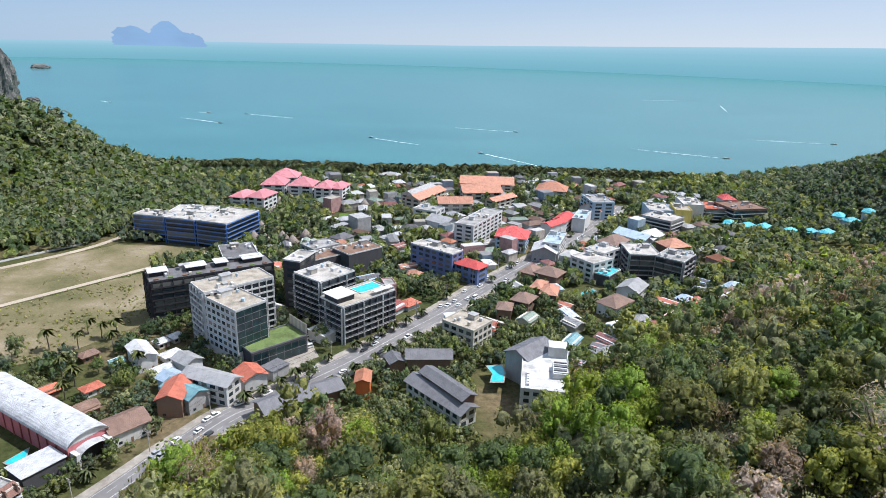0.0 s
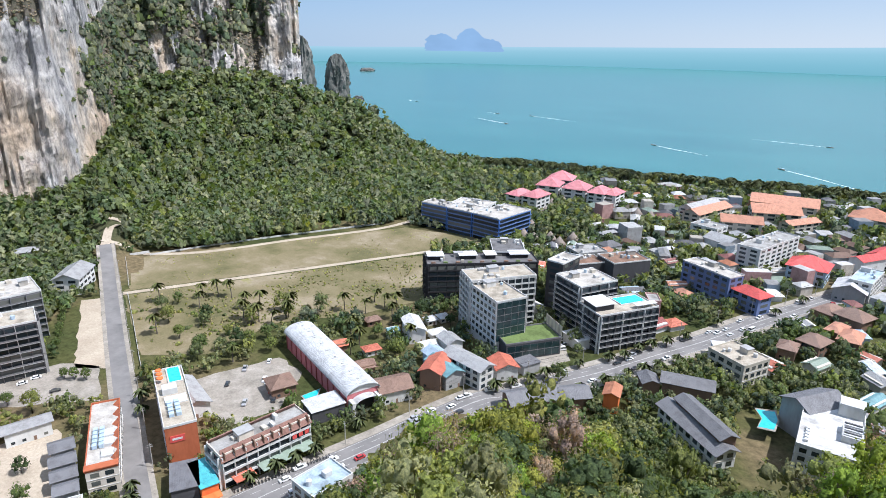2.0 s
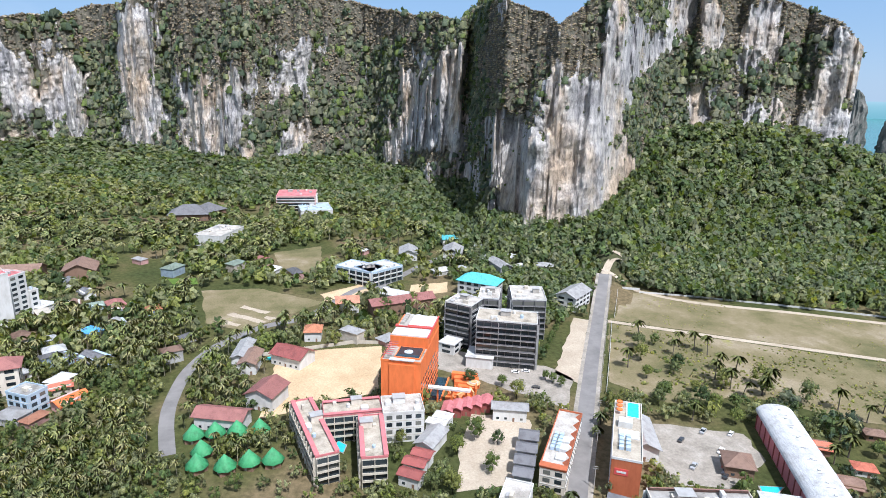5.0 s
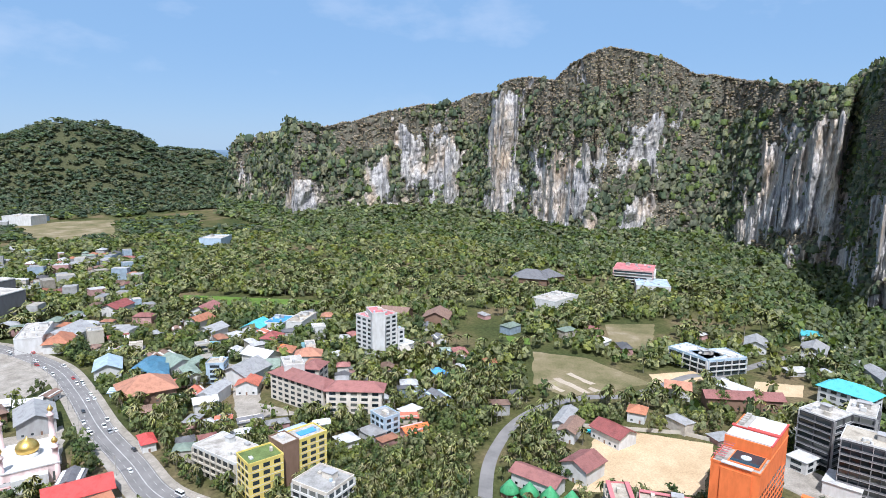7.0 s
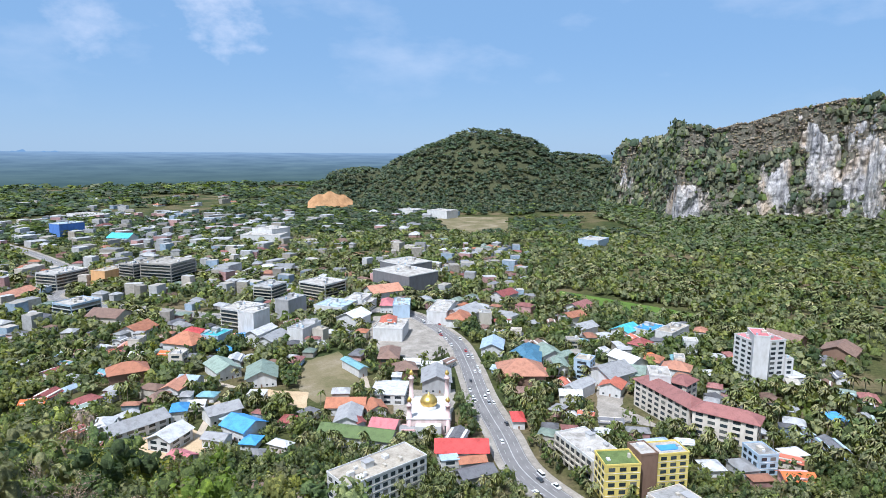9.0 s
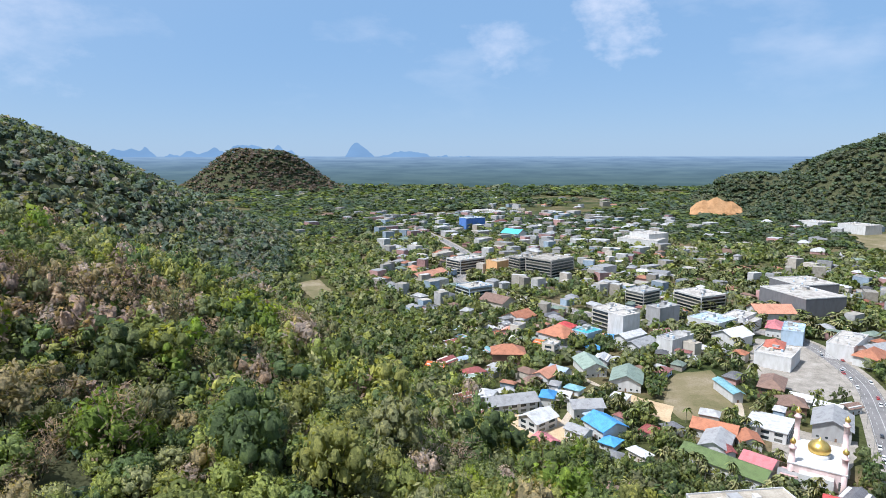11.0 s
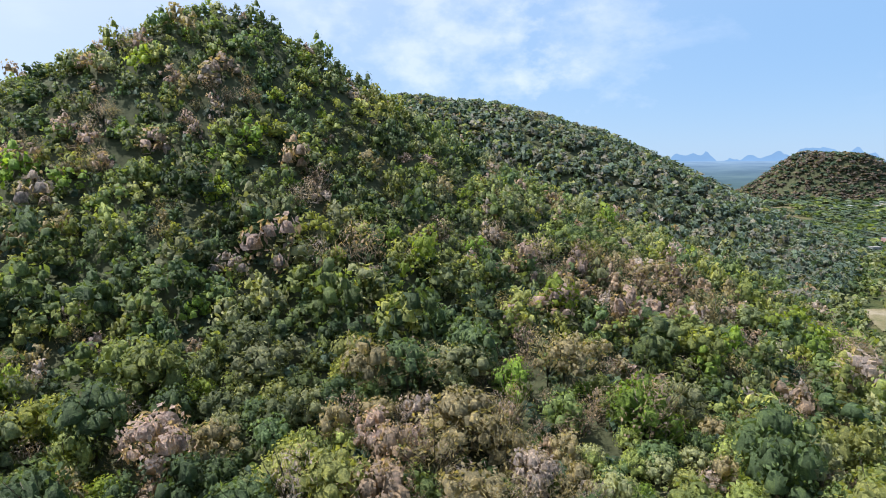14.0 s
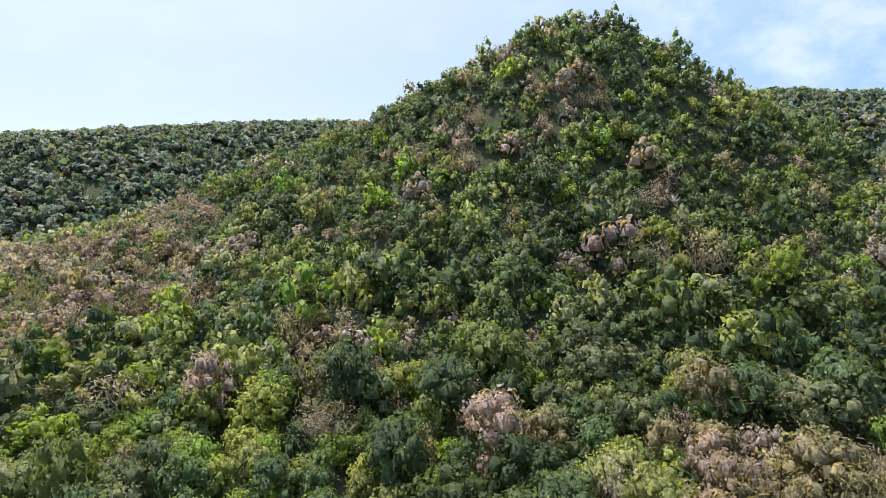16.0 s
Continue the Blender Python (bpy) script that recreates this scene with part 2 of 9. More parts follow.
def leaf_material(name, use_attribute, ragged=True):
    def build(nt, bsdf):
        if use_attribute:
            at_ = nt.nodes.new("ShaderNodeAttribute")
            at_.attribute_name = "tint"
            col = at_.outputs["Color"]
        else:
            info = nt.nodes.new("ShaderNodeObjectInfo")
            col = info.outputs["Color"]
        geo = nt.nodes.new("ShaderNodeNewGeometry")
        var = ramp_node(nt, geo.outputs["Random Per Island"], [(0.0, (0.62, 0.66, 0.62)), (0.55, (1.0, 1.0, 1.0)), (1.0, (1.42, 1.36, 1.12))])
        col = mix(nt, 'MULTIPLY', 1.0, col, var)
        clump = noise_tex(nt, 1.1, 6, 0.78, use="World")
        col = mix(nt, 'MULTIPLY', 1.0, col, ramp_node(nt, clump, [(0.32, (0.45, 0.50, 0.44)), (0.52, (1.0, 1.0, 1.0)), (0.68, (1.6, 1.5, 1.25))]))
        bump(nt, bsdf, clump, 0.7, 0.8)
        nt.links.new(col, bsdf.inputs["Base Color"])
        tr = nt.nodes.new("ShaderNodeBsdfTranslucent")
        nt.links.new(mix(nt, 'MULTIPLY', 1.0, col, (1.35, 1.35, 0.6)), tr.inputs[0])
        ms = nt.nodes.new("ShaderNodeMixShader")
        ms.inputs[0].default_value = 0.36
        out = nt.nodes["Material Output"]
        nt.links.new(bsdf.outputs[0], ms.inputs[1])
        nt.links.new(tr.outputs[0], ms.inputs[2])
        if ragged:
            # gaps between the leaves of a spray
            gap = ramp_node(nt, noise_tex(nt, 2.1, 2, 0.6, use="World"), [(0.465, (0, 0, 0)), (0.485, (1, 1, 1))])
            cut, clear = nt.nodes.new("ShaderNodeMixShader"), nt.nodes.new("ShaderNodeBsdfTransparent")
            nt.links.new(gap, cut.inputs[0])
            nt.links.new(clear.outputs[0], cut.inputs[1])
            nt.links.new(ms.outputs[0], cut.inputs[2])
            nt.links.new(cut.outputs[0], out.inputs[0])
        else:
            nt.links.new(ms.outputs[0], out.inputs[0])
    return material(name, build, 0.65, 0.25)


M_GROUND = material("earth and grass", b_ground, 0.95, 0.1)
M_SEA = material("sea water", b_sea, 0.22, 0.5)
M_ROCK = material("limestone", b_rock, 0.9, 0.2)
M_LEAF = leaf_material("leaves of woods", True, False)
M_LEAF_FAR = leaf_material("leaves of far woods", True, False)
M_LEAF_OBJ = leaf_material("leaves of a tree", False, False)


# ---- the lie of the land ----
FOOT_AZ = np.array([0, 10, 20, 28, 34, 38, 60, 130, 145, 160, 170, 180, 190, 200, 240, 290, 320, 331, 340, 345, 352, 360.0])
FOOT_R = np.array([206, 226, 232, 224, 196, 150, 150, 160, 240, 305, 385, 500, 812, 1250, 1875, 1500, 700, 490, 368, 300, 212, 206.0])
RIDGE_AZ = np.array([0, 184, 192, 199, 204, 210, 214, 222, 240, 268, 285, 300, 318, 360.0])
RIDGE_Z = np.array([0, 0, 75, 138, 182, 218, 236, 250, 219, 210, 188, 150, 0, 0.0])
CLIFF_AZ = np.array([36.5, 39, 43, 48, 50.5, 52.3, 54.2, 57.5, 61, 65.6, 67.2, 68.8, 70.5, 73, 76, 78, 85, 89, 96, 102, 109, 115.5, 119, 122, 126.0])
CLIFF_R = np.array([900, 881, 862, 812, 781, 750, 662, 588, 572, 594, 640, 780, 800, 860, 950, 1000, 1038, 1000, 1175, 1338, 1312, 1262, 1562, 1750, 1875.0])
CLIFF_FOOT = np.array([72, 90, 102, 102, 98, 94, 52, 22, 19, 19, 19, 20, 20, 20, 21, 21, 21, 21, 25, 30, 28, 19, 19, 18, 12.0])
SEA_Z, COAST_Y = -2.0, 765.0


def coast(x):
    return COAST_Y + 12 * np.sin(np.asarray(x) / 210.0) + 5 * np.sin(np.asarray(x) / 41.0)


def land(x, y):
    """Height of the ground."""
    x, y = np.asarray(x, float), np.asarray(y, float)
    r = np.hypot(x, y)
    az = np.degrees(np.arctan2(-x, y)) % 360
    foot = np.interp(az, FOOT_AZ, FOOT_R)
    fall = 1 - ramp(0.35, 1.0, r / foot)
    pu, pv = math.cos(radians(237.7)), math.sin(radians(237.7))
    u = -x * pv + y * pu - 412
    v = -x * pu - y * pv
    q = np.hypot(u / 131, v / np.where(v > 0, 275, 215))
    z = (52 + 190 * np.exp(-q ** 1.3)) * fall
    ridge = np.interp(az, RIDGE_AZ, RIDGE_Z)
    z = np.maximum(z, ridge * np.exp(-np.abs((r - 1075) / 325) ** 2.2))
    z += 8 * (fbm(x / 60, y / 60, 0, 3) - 0.5) * ramp(5, 40, z)
    # rough ground below the cliffs
    cr, cf = np.interp(az, CLIFF_AZ, CLIFF_R), np.interp(az, CLIFF_AZ, CLIFF_FOOT)
    near = ramp(0, 1, (az - 24) / 10) * (1 - ramp(0, 1, (az - 122) / 6))
    width = np.where(az < 56, 238, 150)
    talus = cf * np.clip(1 - (cr - r) / width, 0, 1) ** 1.5 * near
    talus = np.where(r > cr, cf * near * np.clip(1 - (r - cr) / 140, 0, 1), talus)
    z = np.maximum(z, talus)
    # headland, far hills
    for a, rr, hh, s1, s2 in ((312, 812, 106, 150, 200), (133, 1950, 205, 240, 330), (144, 1950, 100, 160, 150), (125, 2120, 150, 250, 250), (186.8, 2810, 176, 200, 255)):
        cx, cy = at(a, rr)
        pa = radians(a)
        du, dv = (x - cx) * -math.sin(pa) + (y - cy) * math.cos(pa), (x - cx) * math.cos(pa) + (y - cy) * math.sin(pa)
        z = np.maximum(z, hh * np.exp(-np.hypot(du / s1, dv / s2) ** (3.2 if a == 186.8 else 2.4)) * (0.86 + 0.28 * fbm(x / 110, y / 110, 0, 29, 3)) - 1.0)
    shore = y - coast(x)
    z = np.where(shore > -30, np.minimum(z, np.where(z > 6, z * (1 - ramp(-30, 75, shore)), -2.0 - shore * 0.05)), z)
    return np.where(shore > 60, np.minimum(z, -7.0), z)


def ground_z(x, y):
    return float(land(x, y))


rings = np.concatenate([np.linspace(0, 600, 90), 600 * (4960 / 600) ** (np.arange(1, 91) / 90)])
spokes = np.arange(300) * 2 * np.pi / 300
RR, AA = np.meshgrid(rings, spokes, indexing="ij")
gx, gy = -RR * np.sin(AA), RR * np.cos(AA)
gv = np.stack([gx, gy, land(gx, gy)], -1).reshape(-1, 3)
ground = new("ground", mesh_of("ground", gv, grid_faces(len(rings), 300, True), smooth=True))
ground.data.materials.append(M_GROUND)
tagged(ground, "dry earth and grass plain rising into wooded hills", "ground", kind="structure")

sea_r = 700 * (4960 / 700) ** (np.arange(41) / 40)
SR, SA = np.meshgrid(sea_r, np.radians(np.linspace(-75, 60, 121)), indexing="ij")
sea = new("sea", mesh_of("sea", np.stack([-SR * np.sin(SA), SR * np.cos(SA), np.full_like(SR, SEA_Z)], -1).reshape(-1, 3), grid_faces(41, 121)))
sea.data.materials.append(M_SEA)
tagged(sea, "calm turquoise sea with fine ripples", "sea", kind="structure")


# ---- limestone mountains ----
SKY_AZ = np.array([38.3, 39.5, 41.6, 44.6, 46.6, 47.8, 49, 50.9, 53.7, 55.3, 57.7, 59.8, 61.3, 62.2, 64.1, 66.6, 68.2, 69.8, 71.6, 74.1, 77.1, 80.8, 82.4, 85, 87.5, 89.4, 90.9, 92.2, 94.6, 96.7, 97.5, 100, 101.4, 104, 107.3, 109.9, 112.9, 115.9, 116.9, 118, 120, 120.7, 121.2, 122, 126.0])
SKY_EL = np.array([3.4, 4.9, 5.9, 7.0, 7.6, 8.0, 8.8, 9.4, 9.8, 9.4, 8.0, 6.3, 5.3, 6.1, 6.6, 7.4, 6.8, 5.3, 5.9, 5.8, 6.3, 7.0, 8.0, 8.8, 9.3, 8.7, 7.9, 6.6, 6.9, 6.4, 5.6, 5.2, 4.5, 4.3, 3.7, 2.9, 2.3, 2.6, 1.5, 1.4, 1.0, 0.6, -2.8, -4.6, -5.0])
# sheer bare faces of the limestone: azimuths and heights in degrees about the hovering point
FACES = [(106.3, 109.4, -5.6, -0.6), (103.2, 106.0, -1.8, 1.9), (99.9, 103.4, -5.0, 0.6), (95.2, 98.6, -5.3, 5.2), (88.2, 94.2, -7.0, 0.2), (83.6, 85.6, -1.0, 2.9), (83.8, 85.6, -7.0, -4.7),
         (69.4, 76.2, -7.0, 1.8), (70.5, 72.9, -9.6, -6.3), (54.2, 67.2, -13.2, -3.5), (54.3, 63.0, -5.4, 1.1), (53.6, 57.4, 0.1, 6.2), (50.8, 53.4, 2.5, 8.8), (47.5, 49.5, 2.9, 6.6),
         (44.3, 46.4, 2.7, 6.3), (43.0, 45.8, -3.3, -1.2), (48.4, 50.1, -4.0, 0.2), (38.0, 41.4, -3.4, 3.3), (119.8, 120.8, -4.2, -1.1), (113.4, 115.8, -6.0, -3.6), (67.0, 69.0, -8.0, -5.5)]


def bareness(az, el):
    """1 on the sheer faces of the mountain, 0 where woods cling to it."""
    edge = np.full(np.broadcast(az, el).shape, -9.0)
    for a0, a1, e0, e1 in FACES:
        edge = np.maximum(edge, np.minimum(np.minimum(az - a0, a1 - az), np.minimum(el - e0, e1 - el) * 0.7))
    broken = 4.2 * (fbm(az / 1.7, el / 3.2, 0, 15, 4) - 0.5) + 2.6 * (fbm(az / 0.35, el / 1.1, 0, 25, 4) - 0.5)
    return ramp(-0.7, 0.9, np.maximum(edge, -1.45) + broken)


def cliff_mesh():
    n, m = 820, 116
    fine = np.linspace(38.3, 126, 4000)
    fr = np.interp(fine, CLIFF_AZ, CLIFF_R)
    run = np.concatenate([[0], np.cumsum(np.hypot(np.diff(fr), fr[1:] * np.diff(np.radians(fine))) / fr[1:])])
    az = np.interp(np.linspace(0, run[-1], n), run, fine)
    r, fz = np.interp(az, CLIFF_AZ, CLIFF_R), np.interp(az, CLIFF_AZ, CLIFF_FOOT) - 14
    lo = np.degrees(np.arctan2(fz - EYE, r))
    hi = np.interp(az, SKY_AZ, SKY_EL) - 0.15 + 0.35 * (fbm(az / 0.7, 0.3, 0, 5, 4) - 0.5)
    rows, bares = [], []
    el = lo
    for k in range(m):
        bare = bareness(az, el)
        # sheer where bare, leaning back where wooded; ribs and flutes along the faces
        z = EYE + r * np.tan(np.radians(el))
        u = r * np.radians(az)
        rib = 46 * (np.abs(fbm(u / 70, z / 300, 0, 21, 4) - 0.5) * 2 - 0.25) + 22 * (fbm(u / 20, z / 70, 0, 31, 4) - 0.5) + 9 * (fbm(u / 6, z / 22, 0, 41, 3) - 0.5)
        ledge = 9 * (fbm(u / 14, z / 16, 0, 51, 4) - 0.5)
        far = r + rib * (0.22 + 0.78 * bare) + ledge + 16 * (1 - bare) * (fbm(u / 26, z / 26, 0, 61, 4) - 0.5)
        rows.append(np.stack([-far * np.sin(np.radians(az)), far * np.cos(np.radians(az)), EYE + far * np.tan(np.radians(el))], -1))
        bares.append(bare)
        step = np.radians((hi - lo) / (m - 1))
        lean = 0.14 + 0.42 * (1 - bare)
        tan_el = np.tan(np.radians(el))
        r = r + lean * r * (1 + tan_el ** 2) * step / (1 - lean * tan_el)
        el = el + (hi - lo) / (m - 1)
    for back, drop in ((30, 8), (80, 45), (150, 130)):
        far = np.hypot(rows[m - 1][:, 0], rows[m - 1][:, 1]) + back
        rows.append(np.stack([-far * np.sin(np.radians(az)), far * np.cos(np.radians(az)), rows[m - 1][:, 2] - drop], -1))
        bares.append(np.zeros(n))
    return np.stack(rows, 1), np.stack(bares, 1), n, m + 3


cliff_v, cliff_bare, cn, cm = cliff_mesh()
cliffs = new("mountain", mesh_of("mountain", cliff_v.reshape(-1, 3), grid_faces(cn, cm)[:, ::-1], np.repeat(cliff_bare.reshape(-1, 1), 3, 1)))
cliffs.data.materials.append(M_ROCK)
tagged(cliffs, "grey and ochre limestone cliffs streaked and partly overgrown", "mountain", kind="structure")


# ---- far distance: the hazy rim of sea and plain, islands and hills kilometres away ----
# Self-lit backdrop material; the distance haze is painted into its blue emission colour.
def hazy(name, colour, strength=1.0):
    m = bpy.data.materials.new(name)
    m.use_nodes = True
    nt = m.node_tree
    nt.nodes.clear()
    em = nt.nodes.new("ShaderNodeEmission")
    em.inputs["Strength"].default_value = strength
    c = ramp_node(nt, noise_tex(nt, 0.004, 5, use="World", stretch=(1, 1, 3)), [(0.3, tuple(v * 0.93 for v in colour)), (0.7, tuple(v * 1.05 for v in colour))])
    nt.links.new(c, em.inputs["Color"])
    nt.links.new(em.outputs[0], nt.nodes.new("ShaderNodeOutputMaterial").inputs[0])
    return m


def rim_of_distance(name, az0, az1, r, z0, z1, mat, label, teeth=0.0, seed=0):
    n = 160
    a = np.linspace(az0, az1, n)
    edge = np.minimum(1, np.minimum(np.arange(n), np.arange(n)[::-1]) / 12)
    top = z0 + (z1 - z0) * (1 - teeth + teeth * edge * np.clip(2.2 * fbm(a / 2.2, 0.5, 0, seed, 4) - 0.55, 0, 1))
    x, y = -r * np.sin(np.radians(a)), r * np.cos(np.radians(a))
    v = np.stack([np.stack([x, y, np.full(n, z0)], -1), np.stack([x, y, top], -1)], 0).reshape(-1, 3)
    ob = new(name, mesh_of(name, v, grid_faces(2, n)))
    ob.data.materials.append(mat)
    return tagged(ob, label, "backdrop", kind="structure")


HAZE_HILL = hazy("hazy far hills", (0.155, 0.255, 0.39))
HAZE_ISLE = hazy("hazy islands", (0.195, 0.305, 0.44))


def rim_of_sea():
    """The last of the sea, paling upwards into the haze."""
    m = bpy.data.materials.new("hazy far sea")
    m.use_nodes = True
    nt = m.node_tree
    nt.nodes.clear()
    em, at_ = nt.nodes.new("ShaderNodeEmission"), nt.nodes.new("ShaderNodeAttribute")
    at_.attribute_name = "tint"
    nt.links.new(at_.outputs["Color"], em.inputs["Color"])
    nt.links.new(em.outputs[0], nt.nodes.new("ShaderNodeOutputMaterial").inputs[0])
    n = 121
    a = np.linspace(-75, 60, n)
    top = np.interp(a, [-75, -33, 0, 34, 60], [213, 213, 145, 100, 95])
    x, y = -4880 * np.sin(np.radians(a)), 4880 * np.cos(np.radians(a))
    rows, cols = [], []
    # haze painted as emission: each higher row is paler
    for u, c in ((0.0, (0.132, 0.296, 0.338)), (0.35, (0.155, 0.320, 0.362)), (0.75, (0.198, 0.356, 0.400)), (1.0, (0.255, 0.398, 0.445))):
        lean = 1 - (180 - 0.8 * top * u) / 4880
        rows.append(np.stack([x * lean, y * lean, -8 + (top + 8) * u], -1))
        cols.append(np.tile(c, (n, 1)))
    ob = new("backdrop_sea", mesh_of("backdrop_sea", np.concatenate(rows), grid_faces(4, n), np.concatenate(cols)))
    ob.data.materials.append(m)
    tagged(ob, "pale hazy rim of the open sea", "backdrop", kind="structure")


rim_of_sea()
def rim_of_plain():
    """The last of the plain, tree lines and fields paling into blue haze."""
    m = bpy.data.materials.new("hazy far plain")
    m.use_nodes = True
    nt = m.node_tree
    nt.nodes.clear()
    em, at_ = nt.nodes.new("ShaderNodeEmission"), nt.nodes.new("ShaderNodeAttribute")
    at_.attribute_name = "tint"
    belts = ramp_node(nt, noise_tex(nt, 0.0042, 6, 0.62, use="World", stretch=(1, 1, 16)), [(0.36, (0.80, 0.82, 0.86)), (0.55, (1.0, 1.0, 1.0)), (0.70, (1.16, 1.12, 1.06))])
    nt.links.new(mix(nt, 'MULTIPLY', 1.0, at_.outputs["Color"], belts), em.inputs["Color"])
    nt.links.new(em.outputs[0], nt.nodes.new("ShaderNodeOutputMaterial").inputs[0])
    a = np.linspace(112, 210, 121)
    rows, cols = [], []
    # haze is painted in: self-lit row colours turn paler and bluer with distance
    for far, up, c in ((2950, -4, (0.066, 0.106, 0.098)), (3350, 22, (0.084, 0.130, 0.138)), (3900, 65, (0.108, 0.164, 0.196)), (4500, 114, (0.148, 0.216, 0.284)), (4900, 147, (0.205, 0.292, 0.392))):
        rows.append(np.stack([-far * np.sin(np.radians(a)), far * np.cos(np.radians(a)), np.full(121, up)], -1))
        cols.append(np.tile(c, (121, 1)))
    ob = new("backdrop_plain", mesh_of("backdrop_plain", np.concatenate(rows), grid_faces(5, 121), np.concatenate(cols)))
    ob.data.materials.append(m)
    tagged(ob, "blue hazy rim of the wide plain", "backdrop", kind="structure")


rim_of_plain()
# far hills, their haze painted in as emission
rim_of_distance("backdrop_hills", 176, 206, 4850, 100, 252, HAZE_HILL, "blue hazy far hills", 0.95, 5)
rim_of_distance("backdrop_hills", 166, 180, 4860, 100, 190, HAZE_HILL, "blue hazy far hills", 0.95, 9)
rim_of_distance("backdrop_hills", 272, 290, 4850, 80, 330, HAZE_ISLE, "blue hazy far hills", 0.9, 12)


def islet(az, r, width, height, depth, mat, label, seed, sharp=2.2, base=SEA_Z - 1):
    """A steep limestone islet: a rounded block with a ragged top and undercut foot."""
    n, m = 60, 26
    th = np.linspace(0, 2 * np.pi, n, endpoint=False)[None, :]
    v = np.linspace(0, 1, m)[:, None]
    rad = (1 - v ** (sharp * 2)) ** 0.5
    lump = 0.62 + 0.55 * fbm(np.cos(th) * 1.6 + seed, np.sin(th) * 1.6, v * 2.4, seed, 4) + 0.55 * (fbm(np.cos(th) * 5 + seed, np.sin(th) * 5, v * 8, seed + 9, 4) - 0.4)
    x = np.cos(th) * rad * lump * width / 2
    y = np.sin(th) * rad * lump * depth / 2
    z = v * height * (0.62 + 0.75 * fbm(np.cos(th) * 1.3 * rad + seed, np.sin(th) * 1.3 * rad, 0, seed + 3, 3)) + base
    cx, cy = at(az, r)
    a = radians(az)
    pts = np.stack([cx + x * math.cos(a) - y * math.sin(a), cy + x * math.sin(a) + y * math.cos(a), z], -1)
    ob = new("islet", mesh_of("islet", pts.reshape(-1, 3), grid_faces(m, n, True)))
    ob.data.materials.append(mat)
    return tagged(ob, label, "island", "islets in the bay")


# limestone of the islets, its backlit shade put into a darker base colour
def b_sea_rock(nt, bsdf):
    a = ramp_node(nt, noise_tex(nt, 0.05, 7, 0.68, use="World", stretch=(1, 1, 0.3)), [(0.3, (0.05, 0.06, 0.05)), (0.5, (0.13, 0.13, 0.12)), (0.7, (0.24, 0.23, 0.21))])
    nt.links.new(a, bsdf.inputs["Base Color"])
    bump(nt, bsdf, noise_tex(nt, 0.2, 6, 0.7, use="World"), 0.8, 2.0)


M_SEA_ROCK = material("backlit sea rock", b_sea_rock, 0.9, 0.2)
islet(35.3, 1640, 62, 122, 56, M_SEA_ROCK, "tall dark limestone stack standing in the sea", 4, 3.0)
islet(36.9, 1600, 24, 22, 40, M_SEA_ROCK, "low limestone shoulder beside the sea stack", 7, 1.5)
islet(38.35, 1560, 62, 140, 120, M_SEA_ROCK, "limestone headland beyond the mountain", 11, 2.6)
islet(33.4, 1700, 30, 12, 30, M_SEA_ROCK, "low dark rock in the sea", 15, 1.4)
islet(32.6, 3300, 75, 20, 60, M_SEA_ROCK, "low wooded islet in the bay", 17, 1.4)
# far islands take the emissive haze colour in place of lit rock
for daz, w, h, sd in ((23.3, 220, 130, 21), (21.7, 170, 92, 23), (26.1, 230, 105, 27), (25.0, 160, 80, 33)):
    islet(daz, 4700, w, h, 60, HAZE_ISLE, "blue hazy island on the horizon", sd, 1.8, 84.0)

# ---- where nothing grows: a chart of taken ground, two metres a cell ----
CELL, HALF = 2.0, 1400.0
TAKEN = np.zeros((1400, 1400), bool)


def clear_strip(x1, y1, x2, y2, hw):
    lo_i, hi_i = int((min(x1, x2) - hw + HALF) / CELL), int((max(x1, x2) + hw + HALF) / CELL) + 1
    lo_j, hi_j = int((min(y1, y2) - hw + HALF) / CELL), int((max(y1, y2) + hw + HALF) / CELL) + 1
    lo_i, lo_j = max(lo_i, 0), max(lo_j, 0)
    if hi_i <= lo_i or hi_j <= lo_j:
        return
    sub = TAKEN[lo_i:hi_i + 1, lo_j:hi_j + 1]
    px = (np.arange(lo_i, lo_i + sub.shape[0]) + 0.5)[:, None] * CELL - HALF
    py = (np.arange(lo_j, lo_j + sub.shape[1]) + 0.5)[None, :] * CELL - HALF
    dx, dy = x2 - x1, y2 - y1
    u = np.clip(((px - x1) * dx + (py - y1) * dy) / (dx * dx + dy * dy + 1e-9), 0, 1)
    sub |= (px - x1 - u * dx) ** 2 + (py - y1 - u * dy) ** 2 < hw * hw


def clear_disc(x, y, r):
    clear_strip(x, y, x, y, r)


def free_ground(x, y, extra=0.0):
    ok = np.ones(len(x), bool)
    for k in range(9 if extra else 1):
        ex, ey = (0, 0) if k == 0 else (extra * math.cos(k * math.pi / 4), extra * math.sin(k * math.pi / 4))
        i = np.floor((x + ex + HALF) / CELL).astype(int)
        j = np.floor((y + ey + HALF) / CELL).astype(int)
        inside = (i >= 0) & (j >= 0) & (i < 1400) & (j < 1400)
        ok &= ~(inside & TAKEN[np.clip(i, 0, 1399), np.clip(j, 0, 1399)])
    return ok

